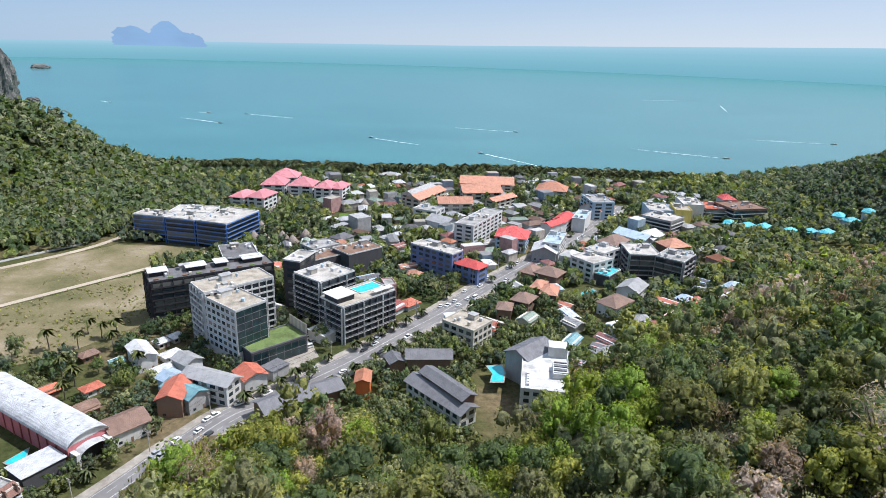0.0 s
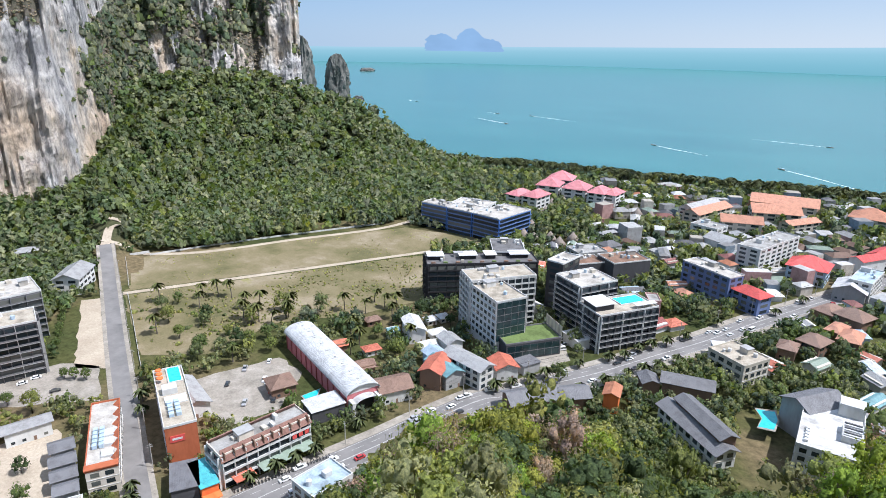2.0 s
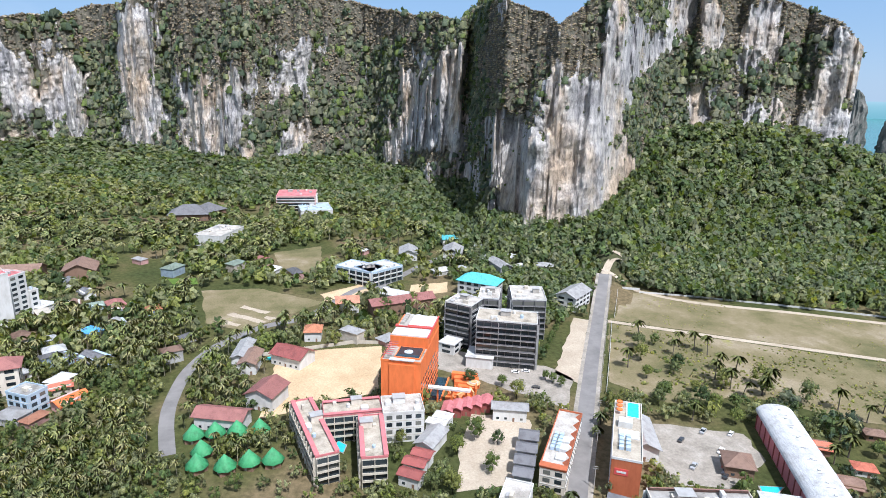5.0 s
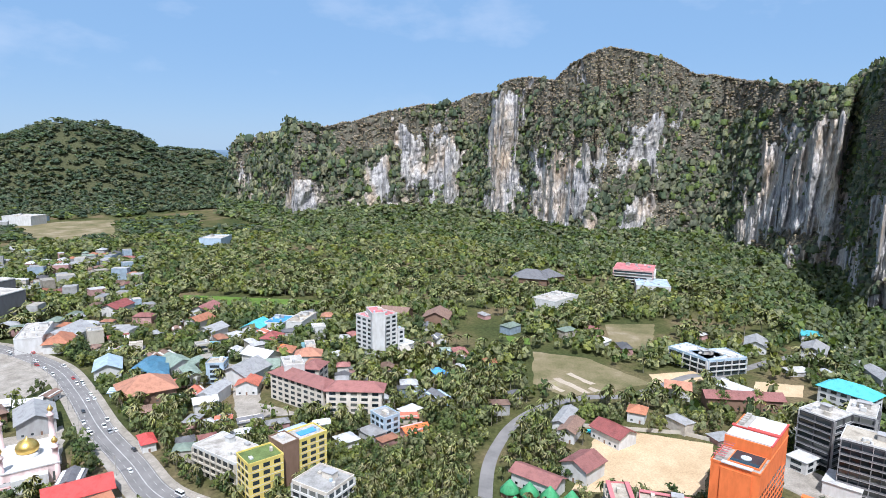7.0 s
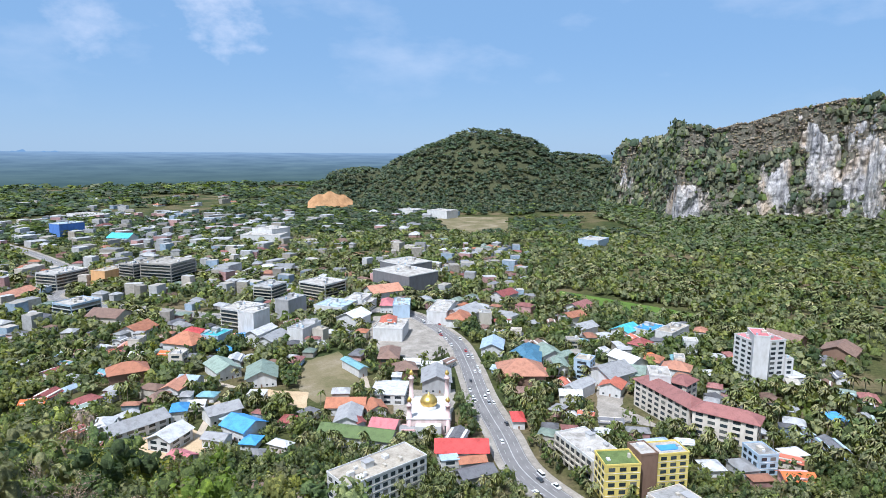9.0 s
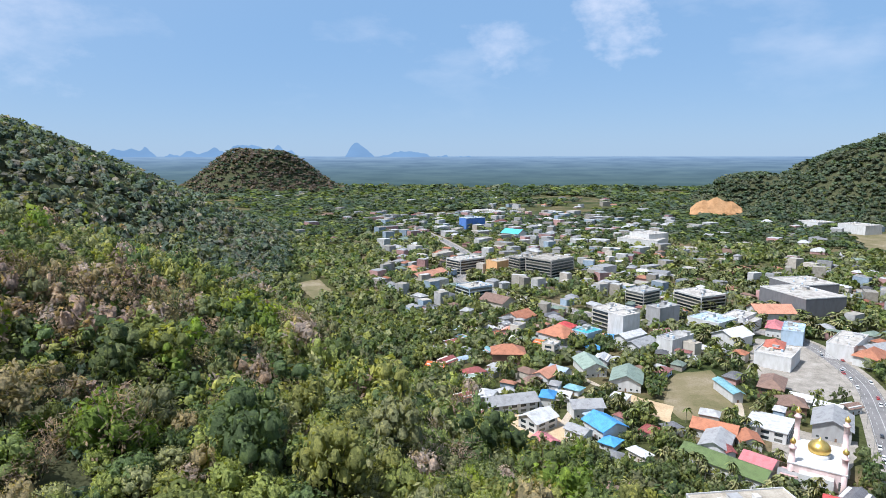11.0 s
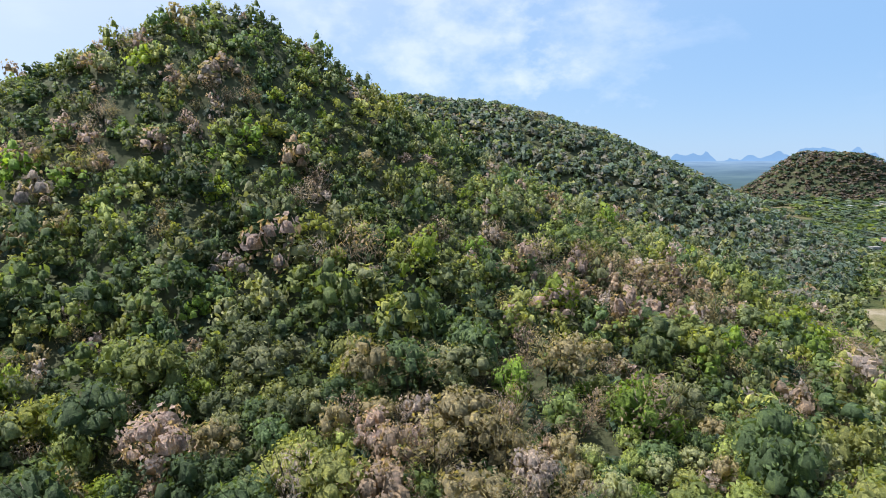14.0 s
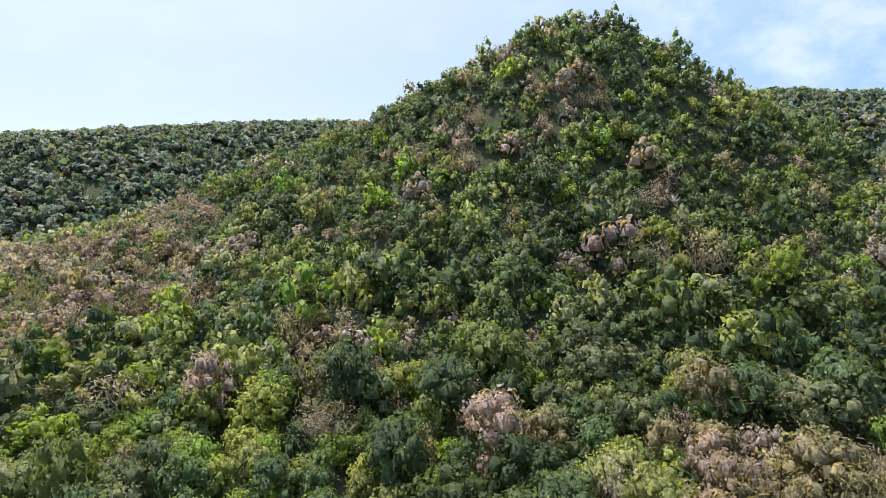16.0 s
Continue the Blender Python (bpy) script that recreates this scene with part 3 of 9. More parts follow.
# ---- materials of the town ----
def b_painted(nt, bsdf):
    info = nt.nodes.new("ShaderNodeObjectInfo")
    grime = noise_tex(nt, 0.35, 6, 0.65, use="World", stretch=(1, 1, 0.35))
    g = ramp_node(nt, grime, [(0.3, (0.72, 0.70, 0.66)), (0.6, (1.0, 1.0, 1.0))])
    nt.links.new(mix(nt, 'MULTIPLY', 0.75, info.outputs["Color"], g), bsdf.inputs["Base Color"])
    bump(nt, bsdf, noise_tex(nt, 3.0, 4, use="World"), 0.15, 0.05)


def b_sheet(nt, bsdf):
    info = nt.nodes.new("ShaderNodeObjectInfo")
    stain = noise_tex(nt, 0.30, 6, 0.7, use="World")
    g = ramp_node(nt, stain, [(0.28, (0.55, 0.52, 0.50)), (0.52, (0.95, 0.95, 0.95)), (0.75, (1.12, 1.1, 1.05))])
    nt.links.new(mix(nt, 'MULTIPLY', 0.9, info.outputs["Color"], g), bsdf.inputs["Base Color"])
    tc = nt.nodes.new("ShaderNodeTexCoord")
    wave = node(nt, "ShaderNodeTexWave", Scale=1.6, Distortion=0.4)
    nt.links.new(tc.outputs["Object"], wave.inputs["Vector"])
    bump(nt, bsdf, wave.outputs["Fac"], 0.5, 0.12)


def b_deck(nt, bsdf):
    info = nt.nodes.new("ShaderNodeObjectInfo")
    pond = ramp_node(nt, noise_tex(nt, 0.16, 5, 0.6, use="World"), [(0.34, (0.52, 0.50, 0.46)), (0.50, (0.86, 0.84, 0.80)), (0.66, (1.05, 1.04, 1.0))])
    fine = ramp_node(nt, noise_tex(nt, 1.3, 5, 0.7, use="World"), [(0.3, (0.72, 0.71, 0.70)), (0.6, (1.05, 1.05, 1.05))])
    nt.links.new(mix(nt, 'MULTIPLY', 0.8, mix(nt, 'MULTIPLY', 0.95, info.outputs["Color"], pond), fine), bsdf.inputs["Base Color"])
    bump(nt, bsdf, noise_tex(nt, 2.0, 4, use="World"), 0.2, 0.05)


def b_glass(nt, bsdf):
    info = nt.nodes.new("ShaderNodeObjectInfo")
    c = ramp_node(nt, info.outputs["Random"], [(0.0, (0.012, 0.017, 0.022)), (0.7, (0.04, 0.055, 0.065)), (1.0, (0.16, 0.16, 0.14))])
    nt.links.new(c, bsdf.inputs["Base Color"])


def b_road(nt, bsdf):
    a = ramp_node(nt, noise_tex(nt, 0.10, 6, 0.65, use="World"), [(0.3, (0.150, 0.144, 0.140)), (0.65, (0.225, 0.215, 0.208))])
    nt.links.new(a, bsdf.inputs["Base Color"])
    bump(nt, bsdf, noise_tex(nt, 2.0, 4, use="World"), 0.2, 0.05)


def plain_earth(stops, scale=0.06):
    def build(nt, bsdf):
        big = noise_tex(nt, scale, 6, 0.65, use="World")
        fine = noise_tex(nt, 0.9, 5, 0.7, use="World")
        a = mix(nt, 'MULTIPLY', 0.6, ramp_node(nt, big, stops), ramp_node(nt, fine, [(0.3, (0.6, 0.6, 0.58)), (0.7, (1.2, 1.2, 1.2))]))
        nt.links.new(a, bsdf.inputs["Base Color"])
        bump(nt, bsdf, fine, 0.4, 0.3)
    return build


def b_pool(nt, bsdf):
    a = ramp_node(nt, noise_tex(nt, 0.6, 3, use="World"), [(0.3, (0.03, 0.42, 0.50)), (0.7, (0.06, 0.52, 0.58))])
    nt.links.new(a, bsdf.inputs["Base Color"])


M_PAINT = material("painted render", b_painted, 0.8, 0.3)
M_SHEET = material("sheet roofing", b_sheet, 0.55, 0.4)
M_GLASS = material("window glass", b_glass, 0.12, 0.6)
M_ROAD = material("worn asphalt", b_road, 0.9, 0.2)
M_PAVE = material("dusty paving", plain_earth([(0.3, (0.21, 0.19, 0.16)), (0.5, (0.31, 0.28, 0.24)), (0.7, (0.40, 0.365, 0.32))], 0.12), 0.9, 0.2)
M_SAND = material("pale building sand", plain_earth([(0.3, (0.44, 0.32, 0.19)), (0.7, (0.60, 0.46, 0.30))]), 0.95, 0.1)
M_TRACK = material("dirt track", plain_earth([(0.3, (0.36, 0.30, 0.23)), (0.7, (0.50, 0.43, 0.34))]), 0.95, 0.1)
M_FIELD = material("dry grass", plain_earth([(0.30, (0.095, 0.098, 0.045)), (0.42, (0.155, 0.140, 0.070)), (0.54, (0.215, 0.180, 0.105)), (0.64, (0.29, 0.245, 0.17)), (0.72, (0.24, 0.24, 0.06))], 0.024), 0.95, 0.1)
M_DECK = material("weathered roof deck", b_deck, 0.85, 0.2)
M_POOL = material("pool water", b_pool, 0.08, 0.5)

COL = dict(white=(0.61, 0.61, 0.60), beige=(0.52, 0.48, 0.41), cream=(0.64, 0.585, 0.51), grey=(0.36, 0.36, 0.36), greydark=(0.17, 0.17, 0.18), dark=(0.075, 0.075, 0.082), black=(0.045, 0.043, 0.045),
           blue=(0.10, 0.21, 0.53), terracotta=(0.43, 0.18, 0.10), navy=(0.14, 0.19, 0.36), bluegrey=(0.42, 0.53, 0.64), brown=(0.22, 0.14, 0.10), concrete=(0.40, 0.38, 0.35), yellow=(0.72, 0.58, 0.16))
COL.update(orange=(0.74, 0.19, 0.055), brick=(0.44, 0.13, 0.06), rose=(0.52, 0.18, 0.19), pinkwall=(0.62, 0.38, 0.36), apricot=(0.72, 0.42, 0.20), red=(0.62, 0.09, 0.08), redroof=(0.52, 0.16, 0.10), darkred=(0.30, 0.085, 0.075),
           pink=(0.60, 0.22, 0.24), salmon=(0.52, 0.25, 0.16), maroon=(0.30, 0.13, 0.115), brownroof=(0.25, 0.16, 0.12), mansard=(0.27, 0.15, 0.12), teal=(0.10, 0.46, 0.52), tealgrey=(0.20, 0.38, 0.42))
COL.update(green=(0.15, 0.21, 0.075), greengrey=(0.27, 0.34, 0.28), bluedark=(0.08, 0.20, 0.30), blueroof=(0.09, 0.32, 0.66), steel=(0.56, 0.57, 0.58))
WORD = dict(bluegrey="blue-grey", greydark="dark grey", pinkwall="pink", brownroof="brown", redroof="red", darkred="dark red", tealgrey="grey-teal", greengrey="grey-green", bluedark="dark blue", blueroof="bright blue", steel="silver", mansard="brown", black="near-black", dark="charcoal")


def tone(name):
    return WORD.get(name, name)


def paint(ob, name, vary=0.0):
    c = COL[name] if isinstance(name, str) else name
    k = 1 + (random.uniform(-vary, vary) if vary else 0)
    ob.color = (c[0] * k, c[1] * k, c[2] * k, 1)
    return ob


def box_bm(bm, x, y, z, sx, sy, sz, bevel=0.0):
    """A box by its centre in plan, its foot and its sizes."""
    g = bmesh.ops.create_cube(bm, size=1.0, matrix=Matrix.Translation((x, y, z + sz / 2)) @ Matrix.Diagonal((sx, sy, sz, 1)))
    if bevel:
        edges = list({e for v in g["verts"] for e in v.link_edges})
        bmesh.ops.bevel(bm, geom=edges, offset=bevel, segments=1, affect='EDGES')


def box_part(name, dims, mat, parent, colour, label="", vary=0.0):
    bm = bmesh.new()
    box_bm(bm, *dims)
    return paint(part(name, bm, mat, parent, label), colour, vary)


def shared(name, build, mat):
    bm = bmesh.new()
    build(bm)
    me = bpy.data.meshes.new(name)
    bm.to_mesh(me)
    bm.free()
    me.materials.append(mat)
    return me


def pane_shape(bm):
    box_bm(bm, 0, 0, 0, 1, 1, 1)


PANE = shared("pane", pane_shape, M_GLASS)
M_CURTAIN = material("tinted curtain glass", lambda nt, bsdf: nt.links.new(ramp_node(nt, noise_tex(nt, 0.25, 3, use="World"), [(0.3, (0.010, 0.020, 0.024)), (0.7, (0.025, 0.055, 0.060))]), bsdf.inputs["Base Color"]), 0.10, 0.6)
CURTAIN = shared("curtain", pane_shape, M_CURTAIN)
SLAB = shared("slab", pane_shape, M_PAINT)
UNIT = shared("unit", lambda bm: box_bm(bm, 0, 0, 0, 1, 1, 1, 0.06), M_PAINT)


def tank_shape(bm):
    bmesh.ops.create_cone(bm, cap_ends=True, segments=12, radius1=0.5, radius2=0.5, depth=0.85, matrix=Matrix.Translation((0, 0, 0.425)))
    bmesh.ops.create_cone(bm, cap_ends=True, segments=12, radius1=0.5, radius2=0.12, depth=0.15, matrix=Matrix.Translation((0, 0, 0.925)))


TANK = shared("water_tank", tank_shape, M_PAINT)


def piece(name, mesh, parent, x, y, z, sx, sy, sz, colour=None, label=""):
    ob = new(name, mesh)
    ob.parent = parent
    ob.location, ob.scale = (x, y, z), (sx, sy, sz)
    if colour is not None:
        paint(ob, colour)
    return tagged(ob, label)


def stand(name, x, y, yaw, label, category, group="", z=None):
    e = new(name)
    e.empty_display_size = 0.5
    zz = ground_z(x, y) if z is None else z
    e.matrix_basis = pose(x, y, max(zz, -0.5), 0, 0, yaw)
    return tagged(e, label, category, group)


def faces_seen(x, y, yaw):
    """The sides (0 front -y, 1 back, 2 left -x, 3 right) of a block that look towards the middle of the valley."""
    a = radians(yaw)
    fx, fy = math.cos(a), math.sin(a)
    front = -(-fy * -x + fx * -y)          # dot of -local y with the way to the origin
    right = fx * -x + fy * -y
    return (0 if front > 0 else 1, 3 if right > 0 else 2)


def rim(x, y, yaw, L, D):
    clear_disc(x, y, 0.5 * min(L, D) + 1.0)
    a = radians(yaw)
    if L > D * 1.2 or D > L * 1.2:
        n = int(max(L, D) / max(4.0, min(L, D))) + 1
        for i in range(n):
            s = (i + 0.5) / n - 0.5
            ux, uy = (math.cos(a) * L * s, math.sin(a) * L * s) if L > D else (-math.sin(a) * D * s, math.cos(a) * D * s)
            clear_disc(x + ux, y + uy, 0.5 * min(L, D) + 1.0)


WINDOW_BUDGET = [420]


def fenestrate(b, x, y, yaw, L, D, h, style, wall, storey=3.4, base=0.0, sides=None, trim=None):
    """Windows or balconies on the two sides that the valley sees."""
    r = math.hypot(x, y)
    n = max(1, round((h - base) / storey))
    step = (h - base) / n
    pitch = 3.9 if r < 330 else (5.4 if r < 480 else 7.5)
    trim = trim or {"concrete": "concrete", "white": "beige", "blue": "blue", "black": "black", "cream": "white", "dark": "grey", "greydark": "grey"}.get(wall, "white")
    rail = {"blue": "navy", "black": "black", "greydark": "greydark", "dark": "greydark"}.get(wall, trim)
    left = 64
    for side in sides or faces_seen(x, y, yaw):
        along = L if side < 2 else D
        off = (D if side < 2 else L) / 2
        sign = -1 if side in (0, 2) else 1
        if along < 4:
            continue

        def put(name, mesh, u, out, z, wu, wo, hz, colour=None):
            if side < 2:
                piece(name, mesh, b, u, sign * (off + out), z, wu, wo, hz, colour)
            else:
                piece(name, mesh, b, sign * (off + out), u, z, wo, wu, hz, colour)
        m = max(1, int((along - 1.0) / pitch))
        if style == "glass":
            put("curtain_wall", CURTAIN, 0, 0.04, base + 0.4, along * 0.96, 0.16, h - base - 0.8)
            for f in range(1, n):
                put("transom", SLAB, 0, 0.10, base + f * step, along * 0.97, 0.14, 0.28, trim)
            for i in range(m + 1):
                put("mullion", SLAB, (i / m - 0.5) * along * 0.95, 0.10, base + 0.3, 0.10, 0.14, h - base - 0.5, trim)
            continue
        if style == "bal":
            out = 1.3
            for f in range(n):
                z0 = base + f * step
                put("window_band", PANE, 0, 0.02, z0 + 0.15, along * 0.95, 0.12, step * 0.70)
                if f:
                    put("balcony", SLAB, 0, out / 2 - 0.05, z0 - 0.16, along * 0.985, out, 0.30, trim)
                    put("railing", SLAB, 0, out - 0.1, z0 + 0.14, along * 0.97, 0.08, 0.62 if r < 480 else 0.5, rail)
            if r < 480:
                for i in range(m + 1):
                    put("divider", SLAB, (i / m - 0.5) * (along * 0.985 - 0.25), out / 2 - 0.1, base, 0.25, out - 0.25, h - base, trim if i % 3 == 0 or wall not in ("dark", "greydark") else wall)
            continue
        for f in range(n):
            z0 = base + f * step
            if r < 330 and f:
                put("ledge", SLAB, 0, 0.06, z0 + 0.02, along * 0.98, 0.22, 0.16, trim)
            for i in range(m):
                if left <= 0 or r > 480 and WINDOW_BUDGET[0] <= 0:
                    return
                left -= 1
                WINDOW_BUDGET[0] -= 1 if r > 480 else 0
                u = (i + 0.5) / m * (along - 1.0) - (along - 1.0) / 2
                put("window", PANE, u, 0.02, z0 + step * 0.26, (along - 1.0) / m * 0.60, 0.12, step * 0.52)


def roof_clutter(b, L, D, h, seed):
    rnd = random.Random(seed)
    k = 1 + int(L * D / 110)
    for _ in range(min(k, 8)):
        px, py = rnd.uniform(-0.38, 0.38) * L, rnd.uniform(-0.38, 0.38) * D
        if rnd.random() < 0.35:
            s = rnd.uniform(1.3, 2.0)
            piece("water_tank", TANK, b, px, py, h, s, s, s * 1.1, rnd.choice(["bluegrey", "white", "steel"]))
        else:
            piece("roof_unit", UNIT, b, px, py, h, rnd.uniform(1.2, 3.4), rnd.uniform(1.2, 3.0), rnd.uniform(0.8, 2.2), rnd.choice(["white", "grey", "steel", "beige"]))


def flat_building(x, y, yaw, L, D, h, wall, roof, style, label, clutter=True, edge=None, sides=None, trim=None, storey=3.4):
    b = stand("building", x, y, yaw, label, "building")
    box_part("wall", (0, 0, -2.0, L, D, h + 2.0), M_PAINT, b, wall)
    # roof deck inside a low parapet
    t, up = 0.3, 0.7 if h > 7 else 0.25
    over = 0.05 if h > 7 else 0.5
    soft_white = {"white": (0.50, 0.48, 0.455), "beige": (0.45, 0.41, 0.35)}
    box_part("roof", (0, 0, h, L + 2 * over, D + 2 * over, 0.25), M_SHEET if h < 7 else M_DECK, b, soft_white.get(roof, roof) if h > 7 else roof)
    if h > 7:
        bm = bmesh.new()
        for px, py, sx, sy in ((0, -D / 2, L + 0.3, t), (0, D / 2, L + 0.3, t), (-L / 2, 0, t, D - t), (L / 2, 0, t, D - t)):
            box_bm(bm, px, py, h + 0.05, sx, sy, up + 0.2)
        paint(part("parapet", bm, M_PAINT, b), edge or ("white" if wall in ("dark", "black", "blue", "navy", "greydark") else wall))
    if style != "none":
        fenestrate(b, x, y, yaw, L, D, h, style, wall, storey, 0.0, sides, trim)
    if clutter and h > 7:
        rnd = random.Random(int(abs(x * 5 + y * 3)))
        if L * D > 230:
            sx, sy = rnd.uniform(3.5, 6.0), rnd.uniform(3.0, 4.5)
            px, py = rnd.uniform(-0.3, 0.3) * L, rnd.uniform(0.05, 0.3) * D
            piece("stair_head", SLAB, b, px, py, h + 0.25, sx, sy, 2.7, wall if wall in ("white", "cream", "beige", "grey") else "concrete")
            piece("stair_roof", SLAB, b, px, py, h + 2.95, sx + 0.6, sy + 0.6, 0.18, "grey")
        roof_clutter(b, L, D, h + 0.25, int(abs(x * 13 + y * 7)))
    rim(x, y, yaw, L, D)
    return b


def pitched_roof(bm, L, D, z, rise, over, hip):
    """A roof with eaves, ridge along the longer side; hip 0 for gables."""
    if D > L:
        turn = Matrix.Rotation(math.pi / 2, 4, 'Z')
        a, c = D / 2 + over, L / 2 + over
    else:
        turn = Matrix.Identity(4)
        a, c = L / 2 + over, D / 2 + over
    e = max(0.3, a - c) if hip else a
    pts = [(-a, -c, z), (a, -c, z), (a, c, z), (-a, c, z), (-e, 0, z + rise), (e, 0, z + rise)]
    lo = [(px, py, pz - 0.22) for px, py, pz in pts]
    vs = [bm.verts.new(turn @ Vector(p)) for p in pts] + [bm.verts.new(turn @ Vector(p)) for p in lo]
    for f in ((0, 1, 5, 4), (2, 3, 4, 5), (1, 2, 5), (3, 0, 4)):
        if hip or len(f) == 4:
            bm.faces.new([vs[i] for i in f])
            bm.faces.new([vs[i + 6] for i in reversed(f)])
    rimv = (0, 1, 2, 3) if hip else (0, 1, 5, 2, 3, 4)
    for i, j in zip(rimv, rimv[1:] + rimv[:1]):
        bm.faces.new((vs[i], vs[i + 6], vs[j + 6], vs[j]))
    return turn, a, c, e


def house(x, y, yaw, L, D, h, wall, roof, style, label, hip=False, group="", cat="house"):
    """A pitched-roof house; h is the eaves."""
    b = stand("house", x, y, yaw, label, cat, group)
    rise = min(L, D) * (0.30 if hip else 0.24)
    bm = bmesh.new()
    box_bm(bm, 0, 0, -1.5, L * 0.94, D * 0.94, h + 1.5)
    if not hip:
        turn = Matrix.Rotation(math.pi / 2, 4, 'Z') if D > L else Matrix.Identity(4)
        a, c = max(L, D) / 2 * 0.94, min(L, D) / 2 * 0.94
        for s in (-1, 1):
            v = [bm.verts.new(turn @ Vector(p)) for p in ((s * a, -c, h), (s * a, c, h), (s * a, 0, h + rise * 0.92))]
            bm.faces.new(v)
    paint(part("wall", bm, M_PAINT, b), wall, 0.08)
    bm = bmesh.new()
    pitched_roof(bm, L, D, h, rise, 0.55, hip)
    paint(part("roof", bm, M_SHEET, b), "terracotta" if roof == "orange" else roof, 0.12)
    if style != "none":
        fenestrate(b, x, y, yaw, L * 0.94, D * 0.94, h, style if style != "bal" else "win", wall)
    else:
        s = faces_seen(x, y, yaw)[0]
        sg = -1 if s == 0 else 1
        n = max(1, int(L / 4))
        for i in range(n):
            u = ((i + 0.5) / n - 0.5) * L * 0.88
            if i == n // 2:
                piece("door", SLAB, b, u, sg * (D * 0.47 + 0.03), 0.0, 1.0, 0.10, 2.05, "brown")
            else:
                piece("window", PANE, b, u, sg * (D * 0.47 + 0.02), 1.0, 1.3, 0.12, 1.1)
    rim(x, y, yaw, L, D)
    return b


def barrel_hall(x, y, yaw, L, D, h, wall, roof, label):
    b = stand("hall", x, y, yaw, label, "hall")
    box_part("wall", (0, 0, -1.5, L * 0.92, D * 0.97, h + 1.2), M_PAINT, b, wall)
    n, rise = 14, L * 0.24
    prof = [(-L / 2 * math.cos(math.pi * i / n), h - 0.6 + rise * math.sin(math.pi * i / n)) for i in range(n + 1)]
    bm = bmesh.new()
    rows = [[bm.verts.new((px, s * D / 2, pz + dz)) for px, pz in prof] for s, dz in ((-1, 0), (1, 0), (1, -0.25), (-1, -0.25))]
    for k in range(4):
        for i in range(n):
            bm.faces.new((rows[k][i], rows[k][i + 1], rows[(k + 1) % 4][i + 1], rows[(k + 1) % 4][i]))
    paint(part("roof", bm, M_SHEET, b), roof)
    for s in (-1, 1):
        bm = bmesh.new()
        vv = [bm.verts.new((px * 0.97, s * D * 0.485, pz - 0.1)) for px, pz in prof]
        bm.faces.new(vv)
        paint(part("gable", bm, M_PAINT, b), "white")
    for i in range(9):
        piece("roof_vent", UNIT, b, 0.0, (i / 8 - 0.5) * D * 0.85, h - 0.6 + rise - 0.05, 0.9, 0.9, 0.5, "steel")
    for i in range(12):
        piece("buttress", SLAB, b, -L * 0.47, (i / 11 - 0.5) * D * 0.94, 0, 0.4, 0.5, h - 0.8, "darkred")
    # portal end under a smaller barrel; black slab painted for the shade inside
    piece("portal_opening", SLAB, b, 0, -D * 0.487, 0, L * 0.62, 0.3, h * 0.62, "black")
    for s in (-1, 1):
        piece("portal_post", SLAB, b, s * L * 0.38, -D * 0.487 - 2.0, 0, 1.6, 4.0, h * 0.72, "white")
    bm = bmesh.new()
    arch = [[bm.verts.new((math.cos(math.pi * i / 10) * L * 0.33, -D * 0.487 - yy, h * 0.60 + math.sin(math.pi * i / 10) * 2.2)) for i in range(11)] for yy in (0.0, 4.4)]
    for i in range(10):
        bm.faces.new((arch[0][i], arch[0][i + 1], arch[1][i + 1], arch[1][i]))
    paint(part("portal_canopy", bm, M_SHEET, b), roof)
    for i in range(9):
        piece("roof_seam", SLAB, b, 0, (i / 8 - 0.5) * D * 0.96, h - 0.56 + rise, L * 0.22, 0.16, 0.08, "grey")
    rim(x, y, yaw, L, D)
    return b

M_MEADOW = material("green grass", plain_earth([(0.3, (0.075, 0.135, 0.025)), (0.7, (0.13, 0.20, 0.04))], 0.05), 0.9, 0.1)
M_LINE = material("road paint", lambda nt, bsdf: nt.links.new(ramp_node(nt, noise_tex(nt, 1.2, 4, use="World"), [(0.3, (0.26, 0.25, 0.24)), (0.6, (0.55, 0.54, 0.52))]), bsdf.inputs["Base Color"]), 0.8, 0.2)


def patch(name, pts, mat, label, z):
    """A thin sheet of other ground, with a broken outline."""
    rnd = random.Random(len(pts) * 7 + int(pts[0][0]))
    out = []
    for (x1, y1), (x2, y2) in zip(pts, pts[1:] + pts[:1]):
        n = max(2, int(math.hypot(x2 - x1, y2 - y1) / 5))
        for i in range(n):
            u = i / n
            out.append((x1 + (x2 - x1) * u + rnd.uniform(-0.9, 0.9), y1 + (y2 - y1) * u + rnd.uniform(-0.9, 0.9)))
    bm = bmesh.new()
    top = bm.faces.new([bm.verts.new((px, py, z)) for px, py in out])
    if top.normal.z < 0 or sum(a[0] * b[1] - b[0] * a[1] for a, b in zip(out, out[1:] + out[:1])) < 0:
        top.normal_flip()
    ext = bmesh.ops.extrude_face_region(bm, geom=[top])
    for v in ext["geom"]:
        if isinstance(v, bmesh.types.BMVert):
            v.co.z += 0.04
    bmesh.ops.triangulate(bm, faces=bm.faces[:])
    ob = part(name, bm, mat, None, label)
    for i in range(0, len(out)):
        a, b = out[i], out[len(out) - 1 - i]
        if (a[0] - b[0]) ** 2 + (a[1] - b[1]) ** 2 > 4:
            clear_strip(*a, *b, 2.0)
    return tagged(ob, label, name, kind="structure")


